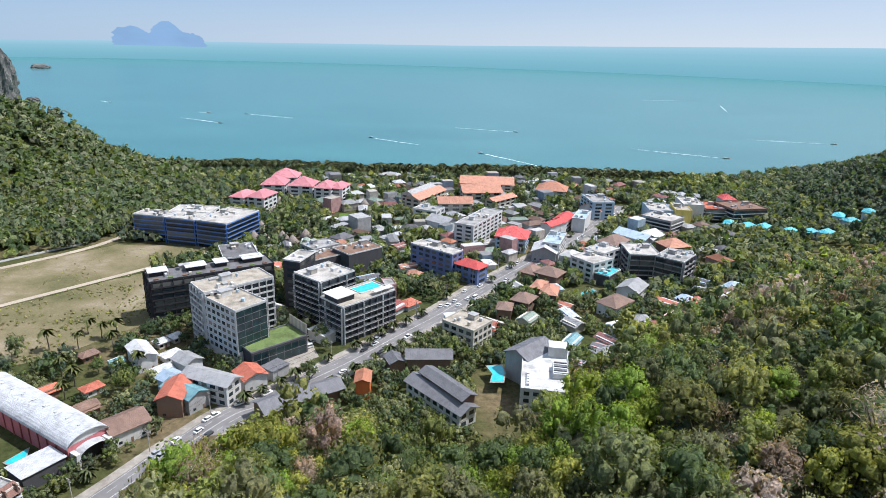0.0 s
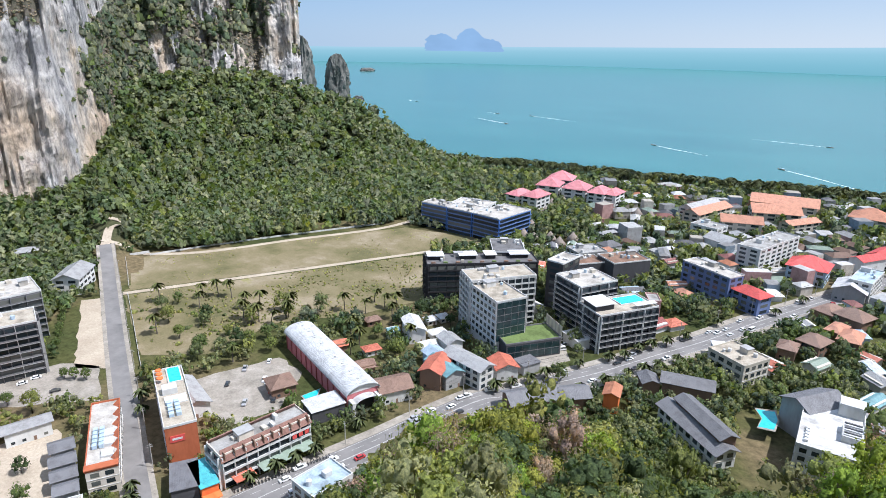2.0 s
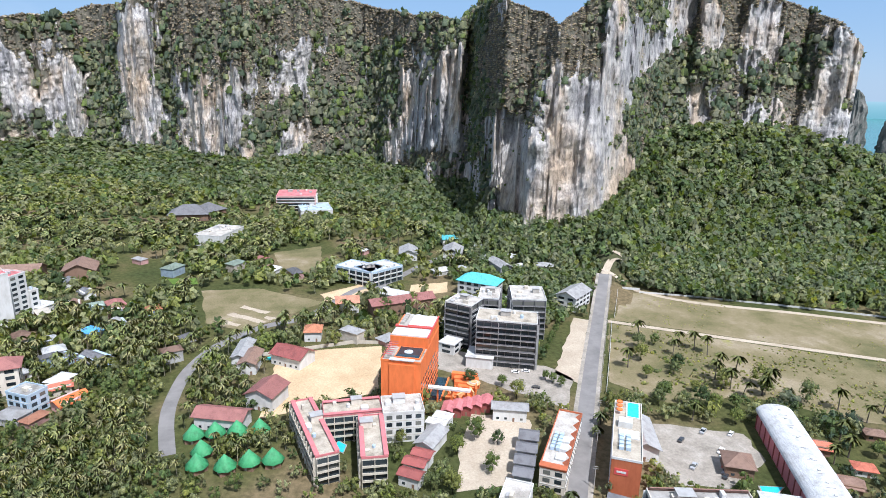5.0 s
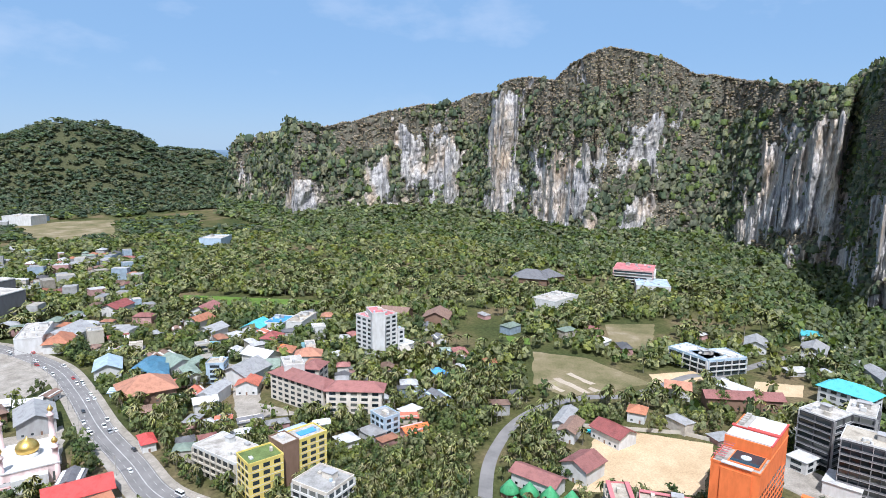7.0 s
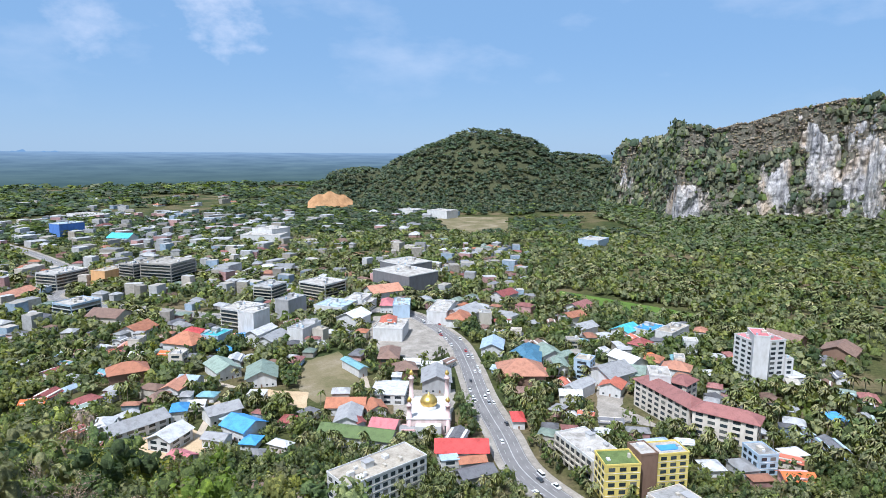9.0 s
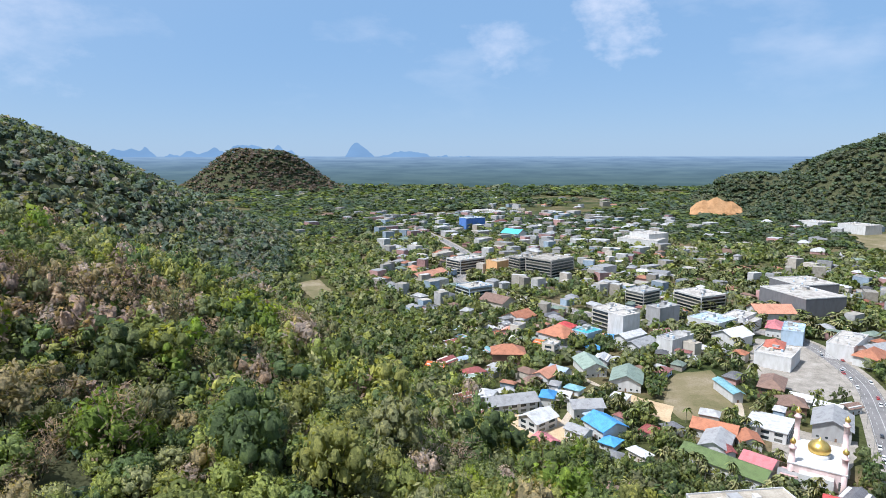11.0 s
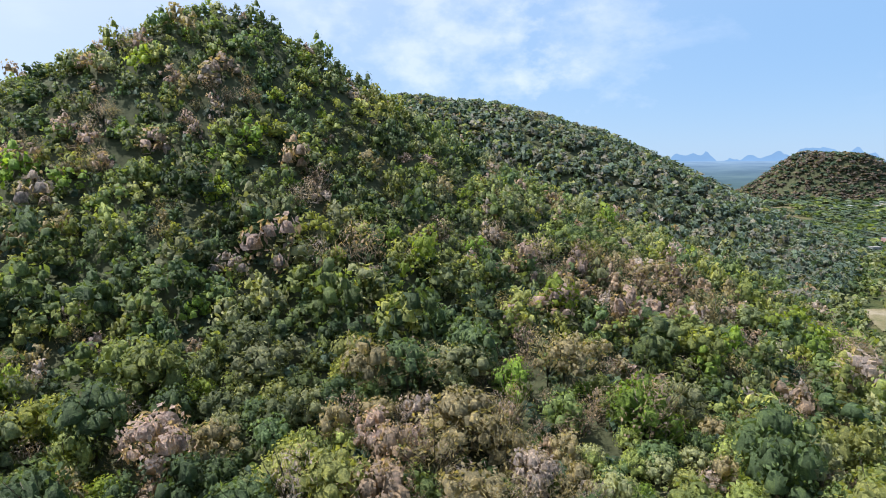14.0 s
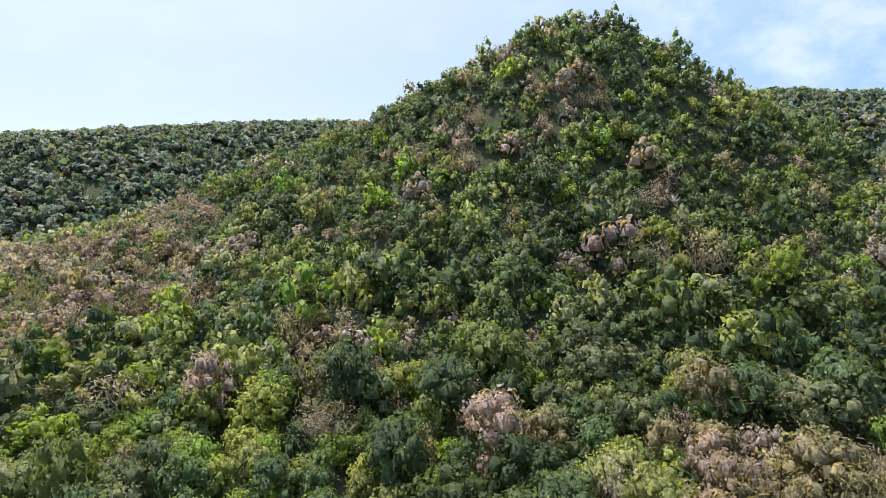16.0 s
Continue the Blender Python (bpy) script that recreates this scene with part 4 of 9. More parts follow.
def curve_through(pts, step=4.0):
    """A smooth line through the points, about one point every step metres."""
    p = [Vector(q).to_3d() for q in pts]
    p = [p[0] * 2 - p[1]] + p + [p[-1] * 2 - p[-2]]
    out = []
    for a, b, c, d in zip(p, p[1:], p[2:], p[3:]):
        n = max(2, int((c - b).length / step))
        for i in range(n):
            t = i / n
            out.append(0.5 * ((2 * b) + (c - a) * t + (2 * a - 5 * b + 4 * c - d) * t * t + (3 * b - a - 3 * c + d) * t ** 3))
    return out + [p[-2]]


def runs_clear_of(line, gaps):
    """The stretches of a line that keep away from the mouths of side streets."""
    runs, run = [], []
    for q in line:
        if any(math.hypot(q.x - gx, q.y - gy) < gr for gx, gy, gr in gaps):
            runs, run = runs + [run], []
        else:
            run.append(q)
    return [r_ for r_ in runs + [run] if len(r_) > 1]


def ribbon(bm, line, lo, hi, z, thick=0.0):
    """A strip beside a line, from lo to hi metres to its left."""
    rows = []
    for i, q in enumerate(line):
        d = (line[min(i + 1, len(line) - 1)] - line[max(i - 1, 0)]).normalized()
        n = Vector((-d.y, d.x, 0))
        rise = max(0.0, min(ground_z(q.x, q.y), 30.0))
        rows.append([bm.verts.new((q + n * s).to_2d().to_3d() + Vector((0, 0, zz + rise))) for s, zz in ((lo, z), (hi, z), (hi, z - thick), (lo, z - thick))])
    for a, b in zip(rows, rows[1:]):
        bm.faces.new((a[0], b[0], b[1], a[1]))
        if thick:
            bm.faces.new((a[1], b[1], b[2], a[2]))
            bm.faces.new((b[0], a[0], a[3], b[3]))


def road(name, pts, width, mat, label, z, walk_width, gaps=()):
    line = curve_through(pts)
    bm = bmesh.new()
    ribbon(bm, line, width / 2, -width / 2, z, 0.1)
    tagged(part(name, bm, mat, None, label), label, "road", kind="structure")
    for a, b in zip(line, line[1:]):
        clear_strip(a.x, a.y, b.x, b.y, width / 2 + walk_width * 0.8 + 1.0)
    if walk_width > 1:
        for s in (1, -1):
            bm = bmesh.new()
            lo, hi = sorted((s * (width / 2), s * (width / 2 + walk_width)))
            for run in runs_clear_of(line, gaps) if s > 0 else [line]:
                ribbon(bm, run, hi, lo, z + 0.12, 0.2)
            tagged(part("pavement", bm, M_PAVE, None, ""), "dusty pale pavement along the street", "pavement", kind="structure")
    if width > 8:
        bm = bmesh.new()
        for off in (-width / 2 + 0.6, -0.12, 0.12, width / 2 - 0.6):
            if abs(off) < 1 or width > 10:
                ribbon(bm, line, off + 0.09, off - 0.09, z + 0.012)
        for k in range(0, len(line) - 1, 2):
            if width > 10:
                for off in (-width / 4, width / 4):
                    ribbon(bm, line[k:k + 2], off + 0.08, off - 0.08, z + 0.012)
        tagged(part("road_marking", bm, M_LINE, None, ""), "worn white and yellow road lines", "road marking", kind="structure")


def pool(pts, label, z=0.0):
    e = stand("swimming_pool", sum(p[0] for p in pts) / len(pts), sum(p[1] for p in pts) / len(pts), 0, label, "pool", z=z)
    cx, cy = e.matrix_basis.translation.x, e.matrix_basis.translation.y
    for nm, k, zz, mat, th in (("coping", 1.18, 0.20, M_PAVE, 0.5), ("water", 1.0, 0.24, M_POOL, 0.03)):
        bm = bmesh.new()
        f = bm.faces.new([bm.verts.new(((px - cx) * k, (py - cy) * k, zz)) for px, py in pts])
        if sum(a[0] * b[1] - b[0] * a[1] for a, b in zip(pts, pts[1:] + pts[:1])) < 0:
            f.normal_flip()
        r_ = bmesh.ops.extrude_face_region(bm, geom=[f])
        for v in r_["geom"]:
            if isinstance(v, bmesh.types.BMVert):
                v.co.z += th * 0.0 + 0.02
        part(nm, bm, mat, e)
    clear_disc(cx, cy, max(math.hypot(p[0] - cx, p[1] - cy) for p in pts) + 1)



# ---- fields, yards and roads ----
patch("field", [(-380.0, 272.2), (-244.5, 439.0), (-227.9, 437.4), (-168.6, 443.6), (-168.0, 431.7), (-209.7, 379.5), (-287.9, 283.5), (-328.7, 232.5)], M_FIELD, "flat fenced field of dry yellowing grass", 0.04)
patch("field", [(-323.5, 228.7), (-283.2, 278.8), (-196.6, 385.0), (-158.0, 310.9), (-183.6, 271.4), (-217.3, 240.7), (-222.6, 197.5), (-251.3, 180.6)], M_FIELD, "dry grass and bare scrub beside the track", 0.04)
patch("yard", [(-338.8, 211.8), (-331.4, 218.6), (-253.7, 165.0), (-268.3, 157.9)], M_TRACK, "strip of orange sand beside the road", 0.05)
patch("yard", [(-292.7, 97.6), (-267.5, 120.4), (-231.5, 145.5), (-259.1, 164.5), (-278.2, 158.0), (-289.4, 131.8), (-324.1, 109.1)], M_PAVE, "paved forecourt of the grey hotel", 0.05)
patch("yard", [(-336.9, 18.7), (-328.3, 77.5), (-273.8, 61.8), (-273.4, 33.3), (-265.4, 11.5), (-265.3, 5.0)], M_SAND, "bare levelled sand lot behind a wall", 0.05)
patch("yard", [(-210.3, 175.8), (-190.5, 211.2), (-169.9, 204.7), (-160.5, 176.1), (-166.3, 159.1), (-185.5, 156.8)], M_PAVE, "dusty car park of pale gravel", 0.05)
patch("yard", [(-84.6, 270.8), (-68.1, 292.9), (-60.3, 275.7), (-78.9, 249.5)], M_PAVE, "paved car park in front of the hotel", 0.05)
patch("yard", [(-242.4, 99.5), (-228.7, 124.2), (-185.9, 102.8), (-190.0, 73.7), (-216.8, 84.6)], M_TRACK, "sandy yard between the houses", 0.05)
patch("field", [(-257.2, -382.7), (-225.7, -306.0), (-190.1, -308.2), (-194.5, -335.0), (-225.8, -379.8)], M_FIELD, "brown vacant lot with tufts of grass", 0.04)
patch("yard", [(-97.9, -332.7), (-122.7, -323.5), (-122.2, -296.9), (-95.7, -286.5), (-81.1, -300.1)], M_SAND, "bare sandy yard beside low sheds", 0.05)
patch("yard", [(-177.3, -350.9), (-195.9, -327.2), (-180.8, -305.6), (-168.1, -340.5)], M_SAND, "bare sandy lot by the wall", 0.05)
patch("field", [(-460.3, -25.9), (-454.8, 13.3), (-412.7, 55.9), (-375.0, 0.6), (-394.2, -22.1)], M_FIELD, "mown lot with pale concrete strips", 0.04)
patch("field", [(-554.2, 31.3), (-566.4, 74.8), (-485.7, 64.8), (-484.4, 32.4)], M_FIELD, "dry clearing below the cliff", 0.04)
patch("yard", [(-430.4, 56.0), (-451.1, 99.5), (-432.0, 103.9), (-412.7, 55.9)], M_SAND, "bare sandy lot by the low blue building", 0.05)
patch("yard", [(-432.7, 124.8), (-433.6, 154.4), (-409.9, 146.5), (-408.9, 114.5)], M_SAND, "bare sandy lot by the teal roof", 0.05)
patch("meadow", [(-557.8, -394.0), (-572.4, -230.0), (-541.8, -233.1), (-524.2, -371.0)], M_MEADOW, "bright green wet meadow", 0.04)
patch("meadow", [(-496.9, -51.5), (-494.5, -30.2), (-477.5, -29.2), (-474.0, -44.6)], M_MEADOW, "bright green grass clearing", 0.04)
patch("yard", [(-338.7, -447.2), (-385.3, -404.8), (-322.7, -326.1), (-292.2, -318.6), (-274.7, -370.3)], M_PAVE, "paved ground between shop houses", 0.05)
patch("yard", [(-209.9, -257.2), (-233.4, -235.4), (-267.4, -267.4), (-236.8, -295.7)], M_PAVE, "paved court of the mosque", 0.05)
patch("yard", [(-380.4, -237.2), (-377.4, -208.0), (-322.0, -180.0), (-312.7, -146.7), (-298.0, -180.4)], M_PAVE, "drive in front of the maroon-roofed hotel", 0.05)
patch("yard", [(134.2, 454.8), (136.0, 429.1), (154.2, 396.6), (139.0, 384.9), (119.3, 404.3)], M_PAVE, "paved court between offices", 0.05)
patch("lawn", [(-96.5, 547.3), (-75.5, 546.0), (-71.8, 518.1), (-92.6, 510.3)], M_MEADOW, "green lawn among thatched huts", 0.04)
for sx, sy, sl, sw in ((-389.0, -7.0, 15.0, 4.0), (-396.0, 3.5, 30.0, 4.5), (-410.0, 9.0, 24.0, 4.0), (-390.5, 18.5, 12.0, 4.0)):
    ca, sn = math.cos(radians(44)), math.sin(radians(44))
    patch("paving_strip", [(sx + u * sl / 2 * ca - v * sw / 2 * sn, sy + u * sl / 2 * sn + v * sw / 2 * ca) for u, v in ((-1, -1), (1, -1), (1, 1), (-1, 1))], M_TRACK, "pale concrete strip laid on the mown lot", 0.10)
patch("field", [(-962.5, -1041.5), (-1180.5, -996.9), (-898.1, -760.2), (-824.0, -835.7)], M_FIELD, "brown plantation field in rows below the hill", 0.3)
patch("yard", [(54.3, -734.5), (27.8, -759.1), (9.0, -679.8), (29.6, -649.0)], M_FIELD, "bare reddish earth at the edge of the woods", 0.8)
MAIN_ROAD = [(-366.2, -456.3), (-367.1, -415.9), (-343.3, -347.1), (-308.4, -295.4), (-269.7, -246.3), (-241.0, -204.0), (-217.6, -169.0), (-206.0, -120.0), (-198.0, -70.0), (-188.0, -15.0), (-172.0, 40.0), (-155.0, 82.0), (-136.8, 116.4), (-125.9, 139.8), (-111.5, 169.4), (-88.3, 218.5), (-76.6, 230.5), (-61.5, 250.2), (-43.9, 271.7), (-23.9, 299.9), (-0.1, 332.7), (25.1, 372.9), (70.5, 437.8), (104.4, 483.4), (141.5, 543.7), (177.0, 610.8)]
road("road_1", MAIN_ROAD, 13.0, M_ROAD, "grey asphalt main road through the town", 0.13, 4.0, [(-144.0, 100.0, 13.0)])
road("road_2", [(-150.5, 99.5), (-160.0, 106.8), (-172.1, 115.2), (-191.3, 128.2), (-227.5, 152.8), (-276.6, 186.8), (-337.9, 230.0), (-395.9, 271.1)], 7.6, M_ROAD, "asphalt side street towards the cliffs", 0.12, 2.0)
road("road_3", [(-246.3, -32.4), (-275.0, -35.0), (-297.9, -33.9), (-328.3, -27.8), (-356.6, -13.0), (-377.1, 11.5), (-385.7, 37.7), (-407.2, 59.1), (-433.8, 83.4), (-442.1, 106.1), (-481.2, 147.1), (-506.2, 178.6)], 6.5, M_ROAD, "narrow winding asphalt lane", 0.12, 0.8)
road("road_4", [(-366.2, -456.3), (-305.7, -491.3), (-244.6, -527.8), (-206.6, -590.1), (-167.4, -661.5), (-140.6, -724.9), (-162.7, -770.5), (-193.3, -851.9), (-184.7, -1062.0), (-166.3, -1215.3)], 11.0, M_ROAD, "main road leading out onto the plain", 0.12, 4.0)
road("track_1", [(-326.6, 230.1), (-285.5, 281.1), (-209.1, 378.5), (-168.0, 431.7)], 4.5, M_TRACK, "pale dirt track across the field", 0.10, 0.0)
road("track_2", [(-403.4, 274.3), (-347.9, 305.9), (-305.5, 365.3), (-262.8, 424.2), (-249.4, 466.5), (-253.7, 482.1)], 5.0, M_TRACK, "pale concrete lane along the field", 0.10, 0.0)
road("track_3", [(-119.7, -312.3), (-146.6, -348.6), (-165.4, -361.9), (-153.7, -400.0)], 4.0, M_TRACK, "dirt path between houses", 0.10, 0.0)
road("track_4", [(-226.2, -305.5), (-236.9, -323.0), (-246.4, -344.5)], 4.0, M_TRACK, "dirt path across the vacant lot", 0.10, 0.0)
road("track_5", [(-395.9, 271.1), (-417.9, 293.0), (-418.8, 308.3), (-438.9, 296.6)], 6.0, M_TRACK, "dirt road at the foot of the cliffs", 0.10, 0.0)
pool([(22.8, 261.5), (29.9, 263.1), (30.8, 256.7), (29.3, 248.5), (23.6, 248.1), (25.1, 255.3)], "turquoise swimming pool with a curved edge among trees", 5.0)
pool([(-157.4, 187.9), (-154.1, 196.1), (-152.0, 191.5), (-154.3, 186.3)], "small blue swimming pool beside a hall", 0.2)
pool([(87.3, 368.2), (99.1, 378.9), (100.4, 373.1), (88.7, 360.9)], "deep blue swimming pool between roofs", 0.2)
pool([(-236.2, 36.1), (-232.2, 38.8), (-227.0, 36.5), (-231.3, 33.4)], "round light blue pool in the hotel court", 0.2)
pool([(-331.0, 12.0), (-331.0, 15.3), (-326.6, 14.5), (-326.5, 11.0)], "small blue garden pool", 0.2)


# ---- planting: where palms and trees stand one by one ----
SCRUB_TREES = [(-284.8, 223.2), (-285.2, 235.1), (-252.6, 225.9), (-226.3, 195.9), (-220.7, 203.5), (-216.8, 210.5), (-209.0, 224.1), (-224.4, 255.4), (-249.1, 203.2), (-228.9, 217.4), (-211.9, 214.8)]
TOWN_TREES = [(-383.9, 112.3), (-385.6, 104.5), (-394.0, 84.9), (-380.2, 91.6), (-356.2, 91.6), (-220.6, 93.0), (-212.1, 81.3), (-188.9, 71.3), (-197.1, 90.9), (-214.7, 101.2), (-250.7, 77.8), (-262.9, 124.7), (-268.8, 109.2), (-248.0, 125.9), (-351.1, 71.4), (-225.9, 61.4), (-192.6, 63.9)]
TOWN_TREES += [(-223.1, 190.6), (-248.2, 220.0), (-210.9, 201.7), (-197.4, 213.9), (-203.3, 264.1), (-269.0, 213.7), (-215.5, 249.8), (-138.5, 237.2), (-157.8, 252.3), (-227.4, 232.9), (-150.2, 286.6), (-130.2, 283.7), (-138.7, 317.4), (-139.9, 296.0), (-62.4, 291.6), (-58.3, 281.7), (-25.8, 354.9), (-60.0, 252.6)]
HEDGE = [(-326.6, 192.4), (-318.0, 185.7), (-309.0, 178.7), (-300.8, 172.8), (-293.0, 166.4), (-262.4, 149.7), (-258.0, 151.4), (-253.0, 153.6)]
STREET_PALMS = [(-83.1, 231.2), (-77.8, 238.9), (-71.6, 246.0), (-66.5, 253.5), (-54.8, 270.1), (-43.0, 283.8), (-36.5, 289.6), (-31.1, 301.0), (-25.7, 307.5), (-19.2, 314.9), (-11.2, 327.2), (3.1, 354.2), (33.3, 385.7), (49.3, 414.8), (71.6, 462.2), (106.8, 496.2)]
STREET_PALMS += [(-12.1, 297.9), (-19.8, 288.1), (-25.3, 278.8), (-31.9, 272.9), (-40.0, 260.1), (-48.6, 248.4), (-61.8, 236.5), (-68.2, 230.8), (-137.7, 133.8), (-133.3, 142.7), (-130.6, 150.4), (-127.1, 157.5), (-124.6, 121.5), (-121.8, 179.3), (-171.1, 112.2), (-165.5, 107.5), (-215.8, 153.4), (-207.3, 146.1)]
COCO_PALMS = [(-193.8, 272.9), (-180.2, 275.8), (-183.4, 292.2), (-174.0, 287.8), (-167.4, 287.6), (-163.4, 276.2), (-173.1, 250.5), (-161.7, 240.1), (-160.1, 229.6), (-139.8, 255.1), (-236.5, 237.1), (-226.2, 237.0), (-214.1, 248.1), (-205.2, 253.1), (-269.9, 237.3)]
COCO_PALMS += [(-263.4, 200.6), (-278.9, 247.5), (-273.6, 253.7), (-266.7, 257.1), (-244.9, 247.7), (-237.2, 252.0), (-216.7, 239.5), (-204.3, 195.9), (-297.3, 231.7), (-231.0, 237.8), (-219.9, 257.4)]
for px, py in SCRUB_TREES + TOWN_TREES + HEDGE + STREET_PALMS + COCO_PALMS:
    clear_disc(px, py, 3.0)

for px, py, pr in ((-266.0, 103.0, 15.0), (-258.0, 92.0, 10.0), (-276.0, 96.0, 9.0), (-270.0, 112.0, 9.0)):
    clear_disc(px, py, pr)


def low_wall(pts, h, colour, label):
    w = tagged(new("garden_wall"), label, "wall")
    w.empty_display_size = 0.5
    for (x1, y1), (x2, y2) in zip(pts, pts[1:]):
        n = max(1, int(math.hypot(x2 - x1, y2 - y1) / 12))
        for i in range(n):
            xa, ya, xb, yb = x1 + (x2 - x1) * i / n, y1 + (y2 - y1) * i / n, x1 + (x2 - x1) * (i + 1) / n, y1 + (y2 - y1) * (i + 1) / n
            ln = math.hypot(xb - xa, yb - ya)
            m = pose((xa + xb) / 2, (ya + yb) / 2, max(0, ground_z(xa, ya)), 0, 0, math.degrees(math.atan2(yb - ya, xb - xa)))
            for nm, dims in (("wall_panel", (0, 0, -0.5, ln - 0.3, 0.16, h + 0.5)), ("post", (ln / 2, 0, -0.5, 0.3, 0.3, h + 0.7))):
                box_part(nm, dims, M_PAINT, w, colour).matrix_basis = m


low_wall([(-333.2, 4.2), (-337.1, 62.1), (-330.5, 80.1)], 2.2, "beige", "long plain rendered wall round the sand lot")
low_wall([(-377.4, 275.4), (-351.8, 319.7), (-320.0, 366.7), (-268.0, 437.0)], 1.3, "white", "low white wall between the field and the lane")
low_wall([(-241.9, 173.6), (-287.7, 206.0), (-322.2, 230.0)], 1.2, "white", "low white wall along the side street")
low_wall([(0.1, -531.0), (-15.0, -506.8), (-37.8, -467.6)], 3.2, "white", "long white retaining wall at the edge of the woods")
low_wall([(-331.2, 238.0), (-375.4, 270.6)], 1.2, "white", "low white wall beside the field")

# ---- the town, building by building ----
flat_building(-222.6, 455.7, -10.8, 26.3, 13.4, 20.0, 'blue', 'white', 'bal', f"{tone('blue')} six-storey flat-roofed building with balconies")
flat_building(-195.5, 452.8, -11.9, 24.1, 20.4, 20.0, 'blue', 'white', 'bal', f"{tone('blue')} six-storey flat-roofed building with balconies")
flat_building(-165.9, 456.8, -16.8, 26.4, 42.1, 20.0, 'blue', 'white', 'bal', f"{tone('blue')} six-storey flat-roofed building with balconies")
flat_building(-205.3, 489.9, -1.7, 33.6, 23.0, 15.0, 'white', 'white', 'win', f"{tone('white')} four-storey flat-roofed building with rows of windows")
house(-184.2, 552.0, -17.6, 14.9, 24.5, 13.8, 'white', 'pink', 'win', f"{tone('white')} four-storey house under a {tone('pink')} hip roof", True)
house(-166.7, 549.1, -13.5, 17.3, 26.0, 15.0, 'white', 'pink', 'win', f"{tone('white')} four-storey house under a {tone('pink')} hip roof", True)
house(-168.7, 602.9, 2.5, 23.4, 26.0, 15.0, 'white', 'pink', 'bal', f"{tone('white')} four-storey house under a {tone('pink')} hip roof", True)
house(-140.7, 601.3, -2.9, 24.9, 26.0, 15.0, 'white', 'pink', 'bal', f"{tone('white')} four-storey house under a {tone('pink')} hip roof", True)
house(-116.9, 595.1, -7.2, 17.8, 26.0, 15.0, 'white', 'pink', 'bal', f"{tone('white')} four-storey house under a {tone('pink')} hip roof", True)
house(-104.8, 600.2, -11.3, 14.6, 24.8, 13.8, 'white', 'pink', 'win', f"{tone('white')} four-storey house under a {tone('pink')} hip roof", True)
house(-166.9, 638.0, 3.2, 26.9, 26.0, 15.0, 'white', 'pink', 'win', f"{tone('white')} four-storey house under a {tone('pink')} hip roof", True)
black_h = flat_building(-133.1, 332.4, 32.7, 67.7, 19.0, 23.8, "black", "greydark", "bal", "near-black seven-storey hotel with dark balconies and roof pavilions", edge="black")
for k, (px, wide) in enumerate(((-28.0, 9.0), (-8.0, 10.0), (6.0, 6.0), (24.0, 11.0))):
    piece("roof_pavilion", SLAB, black_h, px, 3.0, 24.0, wide, 7.0, 2.6, "black")
    piece("pavilion_roof", SLAB, black_h, px, 2.6, 26.6, wide + 1.6, 9.0, 0.3, "white" if k % 3 else "steel")
for k in range(9):
    piece("planter", UNIT, black_h, -30.0 + k * 7.4, -6.5, 24.0, 2.6, 1.2, 0.9, "green" if k % 2 else "brown")
flat_building(-84.5, 343.4, -15.5, 10.7, 19.2, 28.8, 'black', 'white', 'win', f"{tone('black')} eight-storey flat-roofed building with rows of windows")
flat_building(-125.1, 356.9, 26.3, 20.3, 26.1, 26.2, 'black', 'greydark', 'win', f"{tone('black')} eight-storey flat-roofed building with rows of windows")
flat_building(-84.5, 396.4, 42.5, 25.0, 16.1, 11.2, 'dark', 'brownroof', 'none', f"{tone('dark')} three-storey flat-roofed building beside the street")
flat_building(-59.7, 407.9, 44.2, 28.3, 19.8, 13.8, 'dark', 'brownroof', 'none', f"{tone('dark')} four-storey flat-roofed building beside the street")
flat_building(-88.7, 424.5, 45.1, 22.7, 17.6, 10.0, 'grey', 'grey', 'win', f"{tone('grey')} three-storey flat-roofed building with rows of windows")
flat_building(28.6, 481.6, 62.7, 56.9, 16.2, 18.8, 'white', 'grey', 'win', f"{tone('white')} six-storey flat-roofed building with rows of windows")
flat_building(-4.4, 403.7, -36.8, 35.8, 12.7, 17.5, 'navy', 'white', 'win', f"{tone('navy')} five-storey flat-roofed building with rows of windows")
house(19.1, 389.2, -36.4, 19.6, 12.5, 11.2, 'navy', 'red', 'win', f"{tone('navy')} three-storey house under a {tone('red')} hip roof", True)
house(54.1, 463.2, -14.2, 24.9, 22.5, 11.2, 'bluegrey', 'red', 'win', f"{tone('bluegrey')} three-storey house under a {tone('red')} hip roof", True)
house(44.4, 649.1, -2.4, 56.5, 26.0, 12.5, 'beige', 'salmon', 'win', f"{tone('beige')} four-storey house under a {tone('salmon')} gable roof", False)
house(35.6, 614.1, 11.7, 40.7, 25.4, 11.2, 'beige', 'salmon', 'win', f"{tone('beige')} three-storey house under a {tone('salmon')} gable roof", False)
house(-18.7, 589.7, 62.7, 54.8, 17.2, 11.2, 'beige', 'salmon', 'win', f"{tone('beige')} three-storey house under a {tone('salmon')} gable roof", False)
house(9.3, 562.8, 7.7, 32.6, 19.7, 11.2, 'beige', 'salmon', 'win', f"{tone('beige')} three-storey house under a {tone('salmon')} gable roof", False)
house(54.6, 587.0, 47.5, 35.7, 12.6, 10.0, 'beige', 'salmon', 'win', f"{tone('beige')} three-storey house under a {tone('salmon')} gable roof", False)
house(111.0, 628.0, -15.1, 30.9, 26.0, 12.5, 'beige', 'orange', 'win', f"{tone('beige')} four-storey house under a terracotta hip roof", True)
